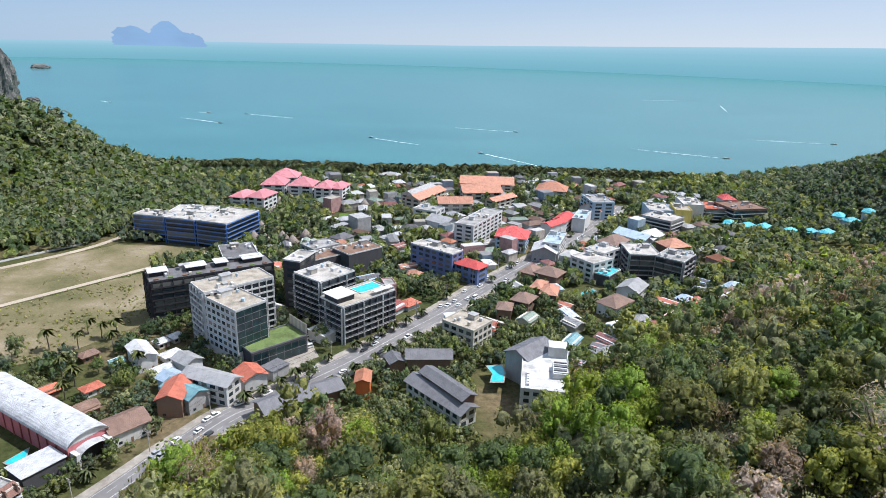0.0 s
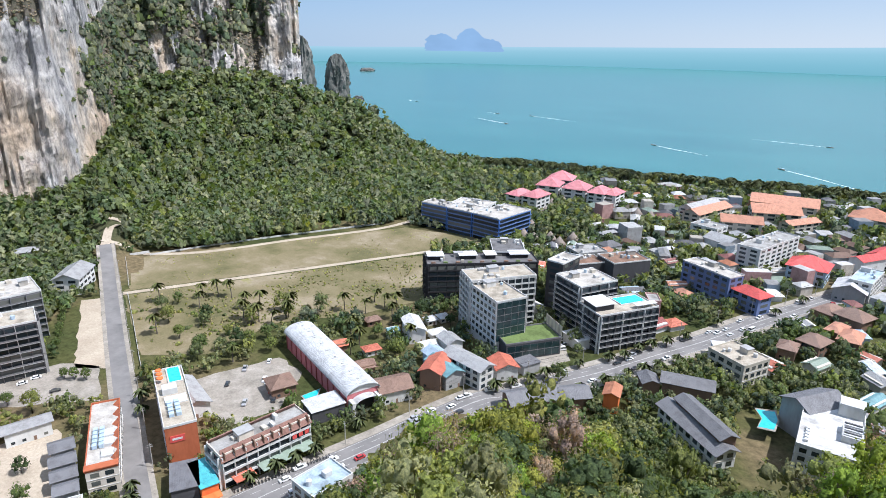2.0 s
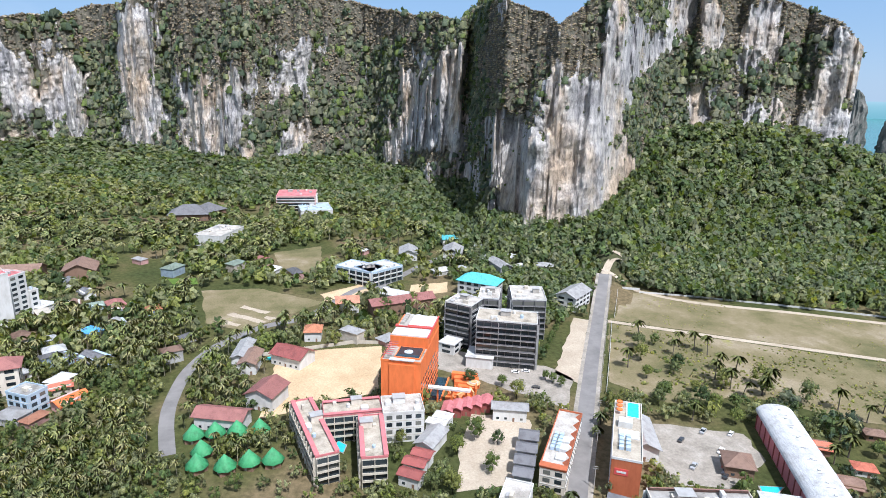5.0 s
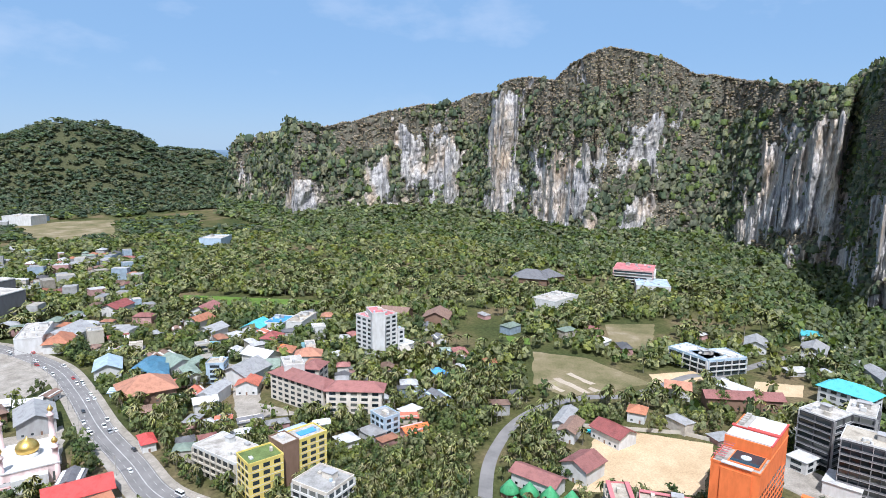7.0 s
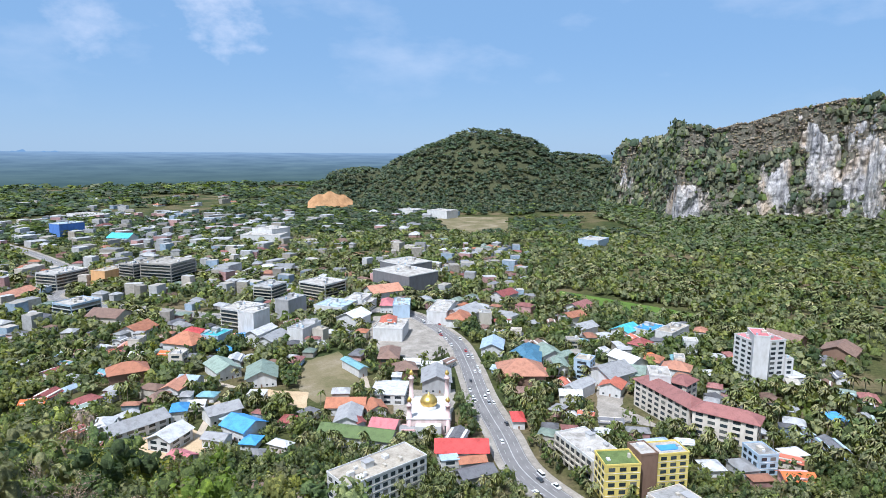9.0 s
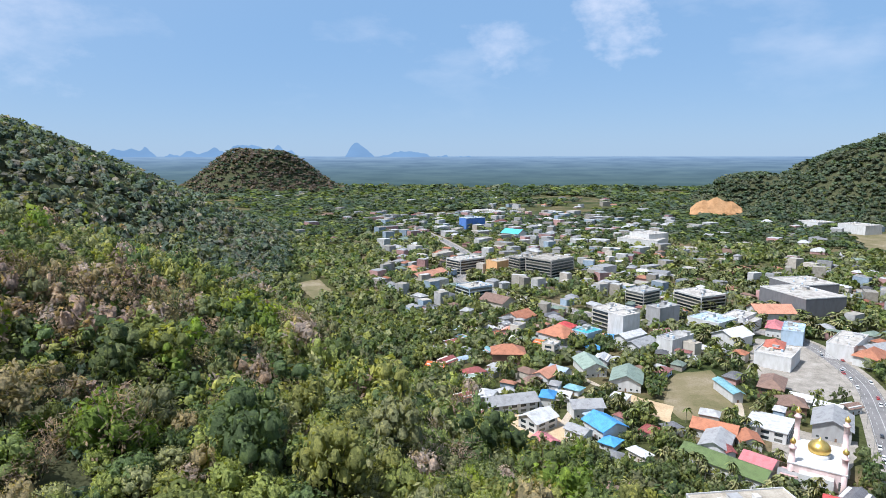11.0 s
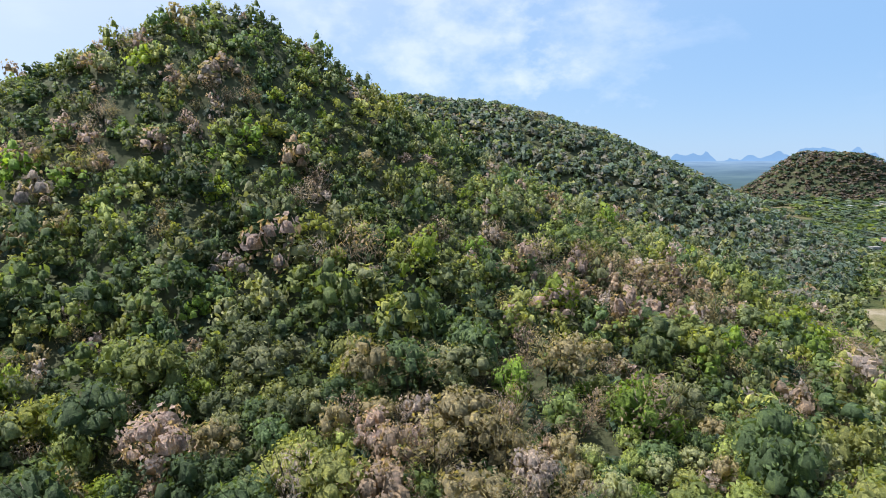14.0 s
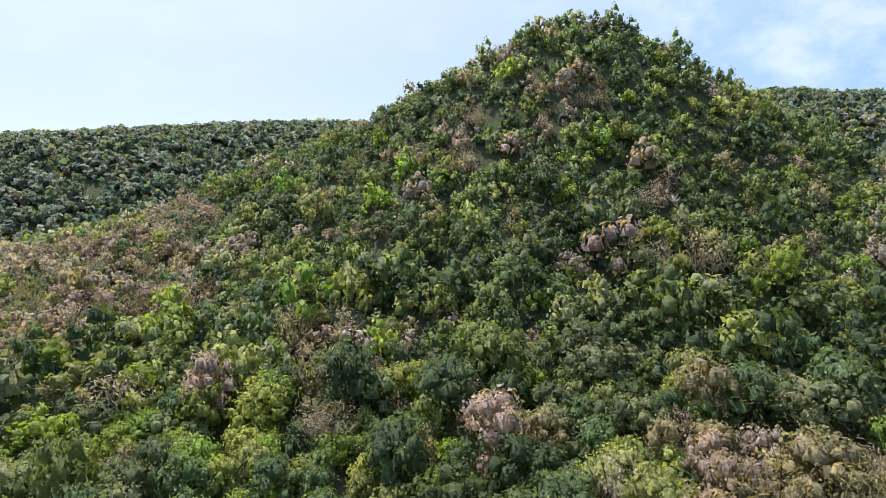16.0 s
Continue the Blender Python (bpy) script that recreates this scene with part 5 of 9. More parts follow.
house(-25.3, 596.4, 63.9, 47.0, 17.3, 12.5, 'white', 'grey', 'win', f"{tone('white')} four-storey house under a {tone('grey')} gable roof", False)
flat_building(-13.8, 538.2, -23.5, 22.8, 18.4, 10.0, 'white', 'grey', 'win', f"{tone('white')} three-storey flat-roofed building with rows of windows")
house(-1.6, 509.2, -37.1, 22.5, 17.4, 7.5, 'white', 'grey', 'none', f"{tone('white')} two-storey house under a {tone('grey')} gable roof", False)
flat_building(144.4, 570.3, 7.7, 20.6, 33.6, 16.2, 'bluegrey', 'grey', 'win', f"{tone('bluegrey')} five-storey flat-roofed building with rows of windows")
house(104.6, 522.6, -27.4, 12.5, 26.0, 10.0, 'white', 'red', 'win', f"{tone('white')} three-storey house under a {tone('red')} gable roof", False)
house(93.1, 503.8, -42.0, 11.2, 26.0, 10.0, 'white', 'red', 'win', f"{tone('white')} three-storey house under a {tone('red')} gable roof", False)
flat_building(121.4, 527.7, -21.9, 11.2, 32.5, 11.2, 'white', 'bluegrey', 'win', f"{tone('white')} three-storey flat-roofed building with rows of windows")
house(144.3, 569.3, -43.0, 24.0, 26.0, 8.8, 'white', 'salmon', 'win', f"{tone('white')} three-storey house under a {tone('salmon')} gable roof", False)
flat_building(85.1, 451.1, -19.4, 12.6, 32.3, 12.5, 'white', 'bluegrey', 'win', f"{tone('white')} four-storey flat-roofed building with rows of windows")
house(76.8, 440.9, -14.4, 18.6, 22.8, 7.5, 'grey', 'white', 'none', f"{tone('grey')} two-storey house under a {tone('white')} gable roof", False)
flat_building(192.3, 526.4, -44.6, 27.7, 24.9, 12.5, 'grey', 'white', 'bal', f"{tone('grey')} four-storey flat-roofed building with balconies")
flat_building(217.1, 552.1, -8.9, 14.1, 27.1, 15.0, 'yellow', 'beige', 'win', f"{tone('yellow')} four-storey flat-roofed building with rows of windows")
flat_building(198.5, 560.4, -3.5, 21.2, 29.1, 12.5, 'bluegrey', 'white', 'win', f"{tone('bluegrey')} four-storey flat-roofed building with rows of windows")
flat_building(232.0, 571.9, -5.3, 18.7, 31.3, 16.2, 'white', 'white', 'win', f"{tone('white')} five-storey flat-roofed building with rows of windows")
flat_building(256.4, 573.0, -1.7, 25.9, 31.0, 12.5, 'brown', 'redroof', 'bal', f"{tone('brown')} four-storey flat-roofed building with balconies")
flat_building(277.9, 566.1, 13.8, 36.1, 30.5, 15.0, 'brown', 'brownroof', 'bal', f"{tone('brown')} four-storey flat-roofed building with balconies")
house(275.9, 592.2, -1.8, 13.5, 17.7, 16.2, 'white', 'red', 'none', f"{tone('white')} five-storey house under a {tone('red')} hip roof", True)
house(154.0, 478.1, -50.1, 29.1, 16.6, 8.8, 'white', 'bluegrey', 'win', f"{tone('white')} three-storey house under a {tone('bluegrey')} gable roof", False)
house(165.9, 479.4, -40.4, 16.5, 22.6, 8.8, 'white', 'white', 'win', f"{tone('white')} three-storey house under a {tone('white')} gable roof", False)
house(176.7, 453.5, -71.4, 17.1, 19.6, 10.0, 'brown', 'salmon', 'win', f"{tone('brown')} three-storey house under a {tone('salmon')} hip roof", True)
flat_building(138.6, 413.1, -0.6, 21.2, 25.8, 17.5, 'dark', 'white', 'bal', f"{tone('dark')} five-storey flat-roofed building with balconies")
flat_building(159.6, 402.1, -39.7, 19.3, 22.5, 17.5, 'dark', 'grey', 'bal', f"{tone('dark')} five-storey flat-roofed building with balconies")
flat_building(173.8, 420.9, -11.7, 12.1, 16.9, 12.5, 'dark', 'grey', 'win', f"{tone('dark')} four-storey flat-roofed building with rows of windows")
flat_building(102.9, 403.0, -53.2, 20.2, 20.9, 13.8, 'white', 'white', 'win', f"{tone('white')} four-storey flat-roofed building with rows of windows")
flat_building(113.9, 420.0, -47.1, 15.6, 20.9, 15.0, 'white', 'white', 'win', f"{tone('white')} four-storey flat-roofed building with rows of windows")
flat_building(111.3, 393.7, -38.7, 12.2, 18.3, 7.5, 'dark', 'teal', 'none', f"{tone('dark')} two-storey flat-roofed building beside the street")
house(132.0, 457.9, -42.6, 16.8, 23.7, 10.0, 'white', 'brownroof', 'win', f"{tone('white')} three-storey house under a {tone('brownroof')} hip roof", True)
house(72.3, 389.2, -34.4, 16.5, 14.8, 7.5, 'brown', 'brownroof', 'none', f"{tone('brown')} two-storey house under a {tone('brownroof')} hip roof", True)
house(61.1, 395.7, -35.2, 11.6, 16.3, 6.2, 'brown', 'brownroof', 'none', f"{tone('brown')} two-storey house under a {tone('brownroof')} hip roof", True)
house(49.6, 342.7, -30.5, 11.7, 14.0, 7.5, 'brown', 'brownroof', 'win', f"{tone('brown')} two-storey house under a {tone('brownroof')} hip roof", True)
house(37.2, 332.3, -11.1, 8.8, 11.2, 6.2, 'brown', 'brownroof', 'none', f"{tone('brown')} two-storey house under a {tone('brownroof')} hip roof", True)
house(67.1, 356.9, -15.4, 10.3, 16.9, 7.5, 'brown', 'salmon', 'win', f"{tone('brown')} two-storey house under a {tone('salmon')} hip roof", True)
house(61.8, 365.7, -25.7, 7.4, 14.5, 7.5, 'brown', 'salmon', 'none', f"{tone('brown')} two-storey house under a {tone('salmon')} hip roof", True)
house(104.1, 342.1, -47.4, 13.6, 19.5, 7.5, 'white', 'brownroof', 'none', f"{tone('white')} two-storey house under a {tone('brownroof')} hip roof", True)
house(121.4, 367.4, -35.0, 14.5, 19.2, 7.5, 'white', 'grey', 'none', f"{tone('white')} two-storey house under a {tone('grey')} gable roof", False)
flat_building(14.3, 299.2, -37.7, 20.2, 17.6, 11.2, 'beige', 'beige', 'win', f"{tone('beige')} three-storey flat-roofed building with rows of windows")
house(-5.3, 268.0, 3.9, 22.1, 10.4, 7.5, 'brown', 'greydark', 'none', f"{tone('brown')} two-storey house under a {tone('greydark')} gable roof", False)
house(-21.5, 264.9, 24.0, 7.9, 9.4, 6.2, 'brown', 'greydark', 'none', f"{tone('brown')} two-storey house under a {tone('greydark')} gable roof", False)
house(0.9, 232.8, -47.1, 36.0, 10.5, 7.5, 'white', 'greydark', 'win', f"{tone('white')} two-storey house under a {tone('greydark')} gable roof", False)
house(3.7, 235.3, -50.6, 29.5, 8.0, 11.2, 'brown', 'greydark', 'none', f"{tone('brown')} three-storey house under a {tone('greydark')} gable roof", False)
slope_h = flat_building(47.5, 246.0, -8.0, 20.5, 40.0, 13.8, "white", (0.66, 0.67, 0.69), "win", "white four-storey hotel with bare roof deck and stair tower", clutter=False)
piece("stair_tower", SLAB, slope_h, 5.6, 15.0, 13.9, 8.6, 8.6, 4.6, "white")
piece("tower_parapet", SLAB, slope_h, 5.6, 10.9, 18.4, 8.6, 0.3, 0.8, "white")
piece("roof_plant_room", SLAB, slope_h, 6.4, -3.5, 13.9, 6.6, 11.0, 2.8, "white")
for k in range(6):
    piece("plant_beam", SLAB, slope_h, 6.4, -8.0 + k * 1.8, 16.7, 5.6, 0.7, 0.5, "greydark" if k % 2 else "steel")
for k in range(5):
    piece("air_unit", UNIT, slope_h, -7.5, -16.0 + k * 2.2, 14.0, 1.3, 1.6, 1.1, "steel")
clear_strip(26.0, 224.0, 56.0, 224.0, 10.0)
clear_strip(24.0, 216.0, 30.0, 262.0, 8.0)
house(43.2, 263.9, 44.6, 21.2, 14.7, 13.8, 'grey', 'greydark', 'none', f"{tone('grey')} four-storey house under a {tone('greydark')} gable roof", False)
house(-49.5, 237.4, 34.8, 13.2, 11.0, 6.2, 'brown', 'greydark', 'none', f"{tone('brown')} two-storey house under a {tone('greydark')} gable roof", False)
house(-64.8, 226.7, 42.5, 23.4, 12.4, 6.2, 'brown', 'greydark', 'none', f"{tone('brown')} two-storey house under a {tone('greydark')} gable roof", False)
house(-33.6, 242.5, 3.6, 6.6, 9.8, 8.8, 'orange', 'orange', 'none', f"{tone('orange')} three-storey house under a terracotta gable roof", False)
barrel_hall(-159.0, 210.0, 60.2, 16.0, 72.0, 9.0, 'rose', 'steel', 'long hall with a silver barrel roof and dark red buttresses')
flat_building(-140.5, 181.0, 59.1, 14.4, 10.5, 6.2, 'dark', 'steel', 'none', f"{tone('dark')} two-storey flat-roofed building beside the street")
house(-168.5, 187.0, 57.0, 11.3, 11.5, 5.2, 'brown', 'brownroof', 'none', f"{tone('brown')} two-storey house under a {tone('brownroof')} hip roof", True)
house(-196.2, 160.0, 64.3, 12.2, 26.0, 6.2, 'white', 'grey', 'none', f"{tone('white')} two-storey house under a {tone('grey')} gable roof", False)
house(-208.6, 113.0, 60.4, 7.7, 7.5, 6.2, 'grey', 'greydark', 'none', f"{tone('grey')} two-storey house under a {tone('greydark')} gable roof", False)
house(-200.4, 107.9, 58.8, 7.9, 6.3, 6.2, 'grey', 'greydark', 'none', f"{tone('grey')} two-storey house under a {tone('greydark')} gable roof", False)
house(-192.8, 103.3, 58.2, 7.6, 6.3, 6.2, 'grey', 'greydark', 'none', f"{tone('grey')} two-storey house under a {tone('greydark')} gable roof", False)
house(-185.5, 99.1, 55.7, 7.0, 5.9, 6.2, 'grey', 'greydark', 'none', f"{tone('grey')} two-storey house under a {tone('greydark')} gable roof", False)
flat_building(-172.5, 89.7, 53.1, 10.1, 14.2, 7.5, 'white', 'white', 'none', f"{tone('white')} two-storey flat-roofed building beside the street")
house(-233.1, 115.3, 65.6, 16.4, 7.1, 6.2, 'white', 'grey', 'none', f"{tone('white')} two-storey house under a {tone('grey')} gable roof", False)
flat_building(-236.0, 83.6, 50.8, 7.7, 5.4, 5.0, 'white', 'white', 'none', f"{tone('white')} one-storey flat-roofed building beside the street")
flat_building(-231.7, 79.1, 51.9, 8.7, 4.3, 5.0, 'white', 'white', 'none', f"{tone('white')} one-storey flat-roofed building beside the street")
house(-221.1, 73.2, 46.3, 8.4, 15.5, 5.0, 'white', 'grey', 'none', f"{tone('white')} one-storey house under a {tone('grey')} gable roof", False)
house(-210.8, 66.3, 50.8, 8.0, 5.1, 5.0, 'white', 'darkred', 'none', f"{tone('white')} one-storey house under a {tone('darkred')} gable roof", False)
house(-205.8, 61.7, 51.4, 8.8, 5.3, 5.0, 'white', 'darkred', 'none', f"{tone('white')} one-storey house under a {tone('darkred')} gable roof", False)
house(-199.1, 58.0, 48.8, 9.0, 5.3, 5.0, 'white', 'darkred', 'none', f"{tone('white')} one-storey house under a {tone('darkred')} gable roof", False)
house(-111.1, 227.1, 6.4, 10.5, 16.8, 8.8, 'brown', 'redroof', 'none', f"{tone('brown')} three-storey house under a {tone('redroof')} gable roof", False)
house(-108.2, 230.2, 58.0, 10.0, 18.9, 7.5, 'grey', 'tealgrey', 'none', f"{tone('grey')} two-storey house under a {tone('tealgrey')} gable roof", False)
house(-99.0, 236.7, 69.4, 9.9, 24.8, 10.0, 'white', 'grey', 'win', f"{tone('white')} three-storey house under a {tone('grey')} gable roof", False)
house(-85.5, 247.4, 42.0, 11.2, 12.1, 6.2, 'white', 'redroof', 'none', f"{tone('white')} two-storey house under a {tone('redroof')} gable roof", False)
house(-118.6, 258.3, 56.4, 9.2, 11.4, 6.2, 'white', 'grey', 'none', f"{tone('white')} two-storey house under a {tone('grey')} gable roof", False)
house(-118.2, 241.3, 58.1, 9.5, 10.3, 6.2, 'bluegrey', 'bluegrey', 'none', f"{tone('bluegrey')} two-storey house under a {tone('bluegrey')} gable roof", False)
house(-142.0, 262.6, 42.2, 9.2, 17.9, 7.5, 'white', 'white', 'none', f"{tone('white')} two-storey house under a {tone('white')} gable roof", False)
house(-122.7, 207.0, 50.4, 15.1, 13.1, 6.2, 'white', 'brownroof', 'none', f"{tone('white')} two-storey house under a {tone('brownroof')} gable roof", False)
flat_building(-76.8, 256.7, 56.2, 9.6, 8.0, 5.0, 'grey', 'greydark', 'none', f"{tone('grey')} one-storey flat-roofed building beside the street")
flat_building(-110.3, 139.4, 73.1, 16.2, 12.1, 8.8, 'white', 'bluegrey', 'win', f"{tone('white')} three-storey flat-roofed building with rows of windows")
flat_building(-290.7, 139.3, 61.7, 33.0, 17.8, 26.2, 'dark', 'beige', 'bal', f"{tone('dark')} eight-storey flat-roofed building with balconies")
flat_building(-321.5, 125.3, 42.5, 16.5, 16.2, 26.2, 'dark', 'white', 'bal', f"{tone('dark')} eight-storey flat-roofed building with balconies")
flat_building(-326.6, 169.3, 69.1, 20.6, 25.1, 25.0, 'greydark', 'white', 'bal', f"{tone('greydark')} seven-storey flat-roofed building with balconies")
flat_building(-332.5, 146.4, 63.0, 12.4, 20.4, 25.0, 'greydark', 'white', 'bal', f"{tone('greydark')} seven-storey flat-roofed building with balconies")
flat_building(-291.5, 124.7, 59.3, 14.6, 14.2, 6.2, 'white', 'white', 'none', f"{tone('white')} two-storey flat-roofed building beside the street")
flat_building(-313.3, 115.5, 42.2, 9.7, 14.8, 6.2, 'white', 'white', 'win', f"{tone('white')} two-storey flat-roofed building with rows of windows")
house(-400.3, 168.2, 46.1, 30.9, 17.3, 11.2, 'white', 'teal', 'win', f"{tone('white')} three-storey house under a {tone('teal')} hip roof", True)
flat_building(-455.6, 90.4, 41.5, 33.0, 19.8, 11.2, 'bluegrey', 'steel', 'bal', f"{tone('bluegrey')} three-storey flat-roofed building with balconies")
flat_building(-451.7, 103.6, 116.0, 30.7, 21.4, 11.2, 'bluegrey', 'steel', 'bal', f"{tone('bluegrey')} three-storey flat-roofed building with balconies")
flat_building(-757.4, 73.3, 80.5, 45.4, 45.0, 17.5, 'pinkwall', 'pink', 'bal', f"{tone('pinkwall')} five-storey flat-roofed building with balconies")
flat_building(-718.5, 89.3, 88.7, 35.8, 44.6, 7.5, 'white', 'bluegrey', 'win', f"{tone('white')} two-storey flat-roofed building with rows of windows")
flat_building(-609.1, -14.5, 60.0, 26.2, 43.2, 10.0, 'white', 'white', 'win', f"{tone('white')} three-storey flat-roofed building with rows of windows")
house(-440.4, 201.5, 91.9, 10.2, 26.0, 7.5, 'grey', 'grey', 'none', f"{tone('grey')} two-storey house under a {tone('grey')} gable roof", False)
house(-360.0, 222.8, 34.9, 15.7, 26.0, 10.0, 'white', 'grey', 'win', f"{tone('white')} three-storey house under a {tone('grey')} gable roof", False)
flat_building(-428.1, -141.0, 149.1, 24.0, 19.1, 30.0, 'white', 'pink', 'win', f"{tone('white')} nine-storey flat-roofed building with rows of windows")
flat_building(-420.1, -139.2, 122.6, 9.6, 18.6, 35.0, 'white', 'pink', 'none', f"{tone('white')} ten-storey flat-roofed building beside the street")
flat_building(-436.9, -126.6, 137.3, 5.6, 8.0, 17.5, 'white', 'white', 'win', f"{tone('white')} five-storey flat-roofed building with rows of windows")
flat_building(-439.8, -122.7, 146.6, 12.6, 12.7, 6.2, 'white', 'white', 'none', f"{tone('white')} two-storey flat-roofed building beside the street")
house(-327.4, -153.2, 67.1, 48.0, 14.2, 16.2, 'cream', 'maroon', 'win', f"{tone('cream')} five-storey house under a {tone('maroon')} hip roof", True)
house(-320.4, -118.3, 100.3, 33.4, 13.5, 16.2, 'cream', 'maroon', 'win', f"{tone('cream')} five-storey house under a {tone('maroon')} hip roof", True)
house(-352.7, -157.5, 89.4, 12.4, 15.7, 15.0, 'cream', 'maroon', 'win', f"{tone('cream')} four-storey house under a {tone('maroon')} hip roof", True)
flat_building(-339.1, -166.3, 123.8, 12.0, 17.3, 21.2, 'white', 'white', 'none', f"{tone('white')} six-storey flat-roofed building beside the street")
flat_building(-232.4, -130.6, 142.1, 15.8, 13.4, 17.5, 'yellow', 'green', 'win', f"{tone('yellow')} five-storey flat-roofed building with rows of windows")
flat_building(-244.0, -125.0, 149.1, 8.3, 11.8, 20.0, 'brown', 'white', 'none', f"{tone('brown')} six-storey flat-roofed building beside the street")
deck_y = flat_building(-254.8, -118.9, 146.2, 15.0, 11.8, 18.8, 'yellow', 'white', 'win', f"{tone('yellow')} six-storey flat-roofed building with rows of windows")
flat_building(-243.7, -152.5, 68.6, 31.2, 16.9, 12.5, 'white', 'white', 'bal', f"{tone('white')} four-storey flat-roofed building with balconies")
flat_building(-227.9, -99.0, 71.0, 19.0, 17.2, 12.5, 'cream', 'grey', 'bal', f"{tone('cream')} four-storey flat-roofed building with balconies")
house(-206.9, -201.9, 137.0, 26.1, 15.6, 6.2, 'white', 'red', 'none', f"{tone('white')} two-storey house under a {tone('red')} gable roof", False)
flat_building(-194.0, -197.4, 148.4, 8.2, 5.5, 6.2, 'white', 'bluegrey', 'win', f"{tone('white')} two-storey flat-roofed building with rows of windows")
house(-202.3, -190.3, 148.9, 13.1, 7.1, 5.0, 'white', 'orange', 'none', f"{tone('white')} one-storey house under a terracotta gable roof", False)
house(-195.4, -181.2, 160.5, 17.4, 9.4, 5.0, 'grey', 'greydark', 'none', f"{tone('grey')} one-storey house under a {tone('greydark')} gable roof", False)
flat_building(-156.3, -203.9, 177.3, 42.1, 16.5, 13.8, 'white', 'beige', 'win', f"{tone('white')} four-storey flat-roofed building with rows of windows")
house(-178.1, -249.4, 122.4, 40.1, 13.7, 6.2, 'white', 'green', 'none', f"{tone('white')} two-storey house under a {tone('green')} gable roof", False)
house(-197.7, -287.5, 137.1, 22.7, 15.0, 5.0, 'white', 'orange', 'none', f"{tone('white')} one-storey house under a terracotta gable roof", False)
house(-207.3, -272.9, 158.0, 11.0, 12.9, 5.0, 'white', 'orange', 'none', f"{tone('white')} one-storey house under a terracotta gable roof", False)
house(-187.5, -270.7, 137.1, 13.7, 21.0, 6.2, 'white', 'grey', 'none', f"{tone('white')} two-storey house under a {tone('grey')} gable roof", False)
house(-188.9, -265.8, 164.9, 4.5, 18.7, 6.2, 'white', 'darkred', 'none', f"{tone('white')} two-storey house under a {tone('darkred')} gable roof", False)
house(-196.7, -249.9, 123.4, 14.5, 12.7, 5.0, 'white', 'rose', 'none', f"{tone('white')} one-storey house under a {tone('rose')} gable roof", False)
flat_building(-229.2, -286.0, 132.3, 20.6, 23.1, 6.2, 'white', 'white', 'win', f"{tone('white')} two-storey flat-roofed building with rows of windows")
house(-239.4, -337.9, 173.6, 6.8, 26.0, 6.2, 'white', 'tealgrey', 'none', f"{tone('white')} two-storey house under a {tone('tealgrey')} gable roof", False)
house(-262.6, -279.7, 137.2, 19.0, 26.0, 7.5, 'grey', 'grey', 'none', f"{tone('grey')} two-storey house under a {tone('grey')} gable roof", False)
house(-269.1, -336.2, 137.3, 14.6, 26.0, 7.5, 'brown', 'brownroof', 'win', f"{tone('brown')} two-storey house under a {tone('brownroof')} hip roof", True)
house(-260.8, -309.1, 149.6, 15.4, 14.9, 6.2, 'brown', 'brownroof', 'none', f"{tone('brown')} two-storey house under a {tone('brownroof')} hip roof", True)
house(-346.5, -273.5, 103.5, 15.6, 26.0, 7.5, 'white', 'bluedark', 'win', f"{tone('white')} two-storey house under a {tone('bluedark')} hip roof", True)
house(-337.4, -260.0, 126.5, 12.3, 25.9, 7.5, 'white', 'bluedark', 'win', f"{tone('white')} two-storey house under a {tone('bluedark')} hip roof", True)
house(-359.1, -262.5, 149.8, 17.5, 21.5, 6.2, 'white', 'greengrey', 'none', f"{tone('white')} two-storey house under a {tone('greengrey')} gable roof", False)
house(-344.8, -241.1, 137.3, 9.6, 21.1, 6.2, 'white', 'greengrey', 'none', f"{tone('white')} two-storey house under a {tone('greengrey')} gable roof", False)
house(-312.3, -249.8, 137.2, 31.2, 26.0, 7.5, 'brown', 'salmon', 'none', f"{tone('brown')} two-storey house under a {tone('salmon')} hip roof", True)
house(-256.4, -206.5, 137.1, 6.8, 12.7, 5.0, 'white', 'red', 'none', f"{tone('white')} one-storey house under a {tone('red')} hip roof", True)
house(-342.7, -302.3, 128.2, 16.8, 25.2, 6.2, 'white', 'bluegrey', 'none', f"{tone('white')} two-storey house under a {tone('bluegrey')} gable roof", False)
flat_building(-478.6, -564.8, 89.8, 45.0, 45.0, 20.0, 'greydark', 'white', 'win', f"{tone('greydark')} six-storey flat-roofed building with rows of windows")
flat_building(-349.4, -547.8, 104.5, 35.5, 31.8, 16.2, 'white', 'white', 'bal', f"{tone('white')} five-storey flat-roofed building with balconies")
flat_building(-301.5, -571.3, 116.2, 21.7, 26.6, 16.2, 'white', 'grey', 'bal', f"{tone('white')} five-storey flat-roofed building with balconies")
flat_building(-283.4, -498.8, 112.4, 15.1, 26.7, 17.5, 'grey', 'grey', 'win', f"{tone('grey')} five-storey flat-roofed building with rows of windows")
flat_building(-236.2, -496.7, 111.7, 26.2, 27.3, 17.5, 'white', 'white', 'bal', f"{tone('white')} five-storey flat-roofed building with balconies")
flat_building(-232.2, -470.1, 111.8, 16.6, 19.8, 20.0, 'white', 'white', 'win', f"{tone('white')} six-storey flat-roofed building with rows of windows")
flat_building(-316.5, -474.4, 116.7, 29.2, 30.7, 11.2, 'white', 'bluegrey', 'win', f"{tone('white')} three-storey flat-roofed building with rows of windows")
house(-308.4, -435.1, 113.0, 21.3, 26.0, 8.8, 'white', 'white', 'win', f"{tone('white')} three-storey house under a {tone('white')} gable roof", False)
flat_building(-311.9, -387.1, 129.8, 24.0, 29.8, 10.0, 'white', 'white', 'win', f"{tone('white')} three-storey flat-roofed building with rows of windows")
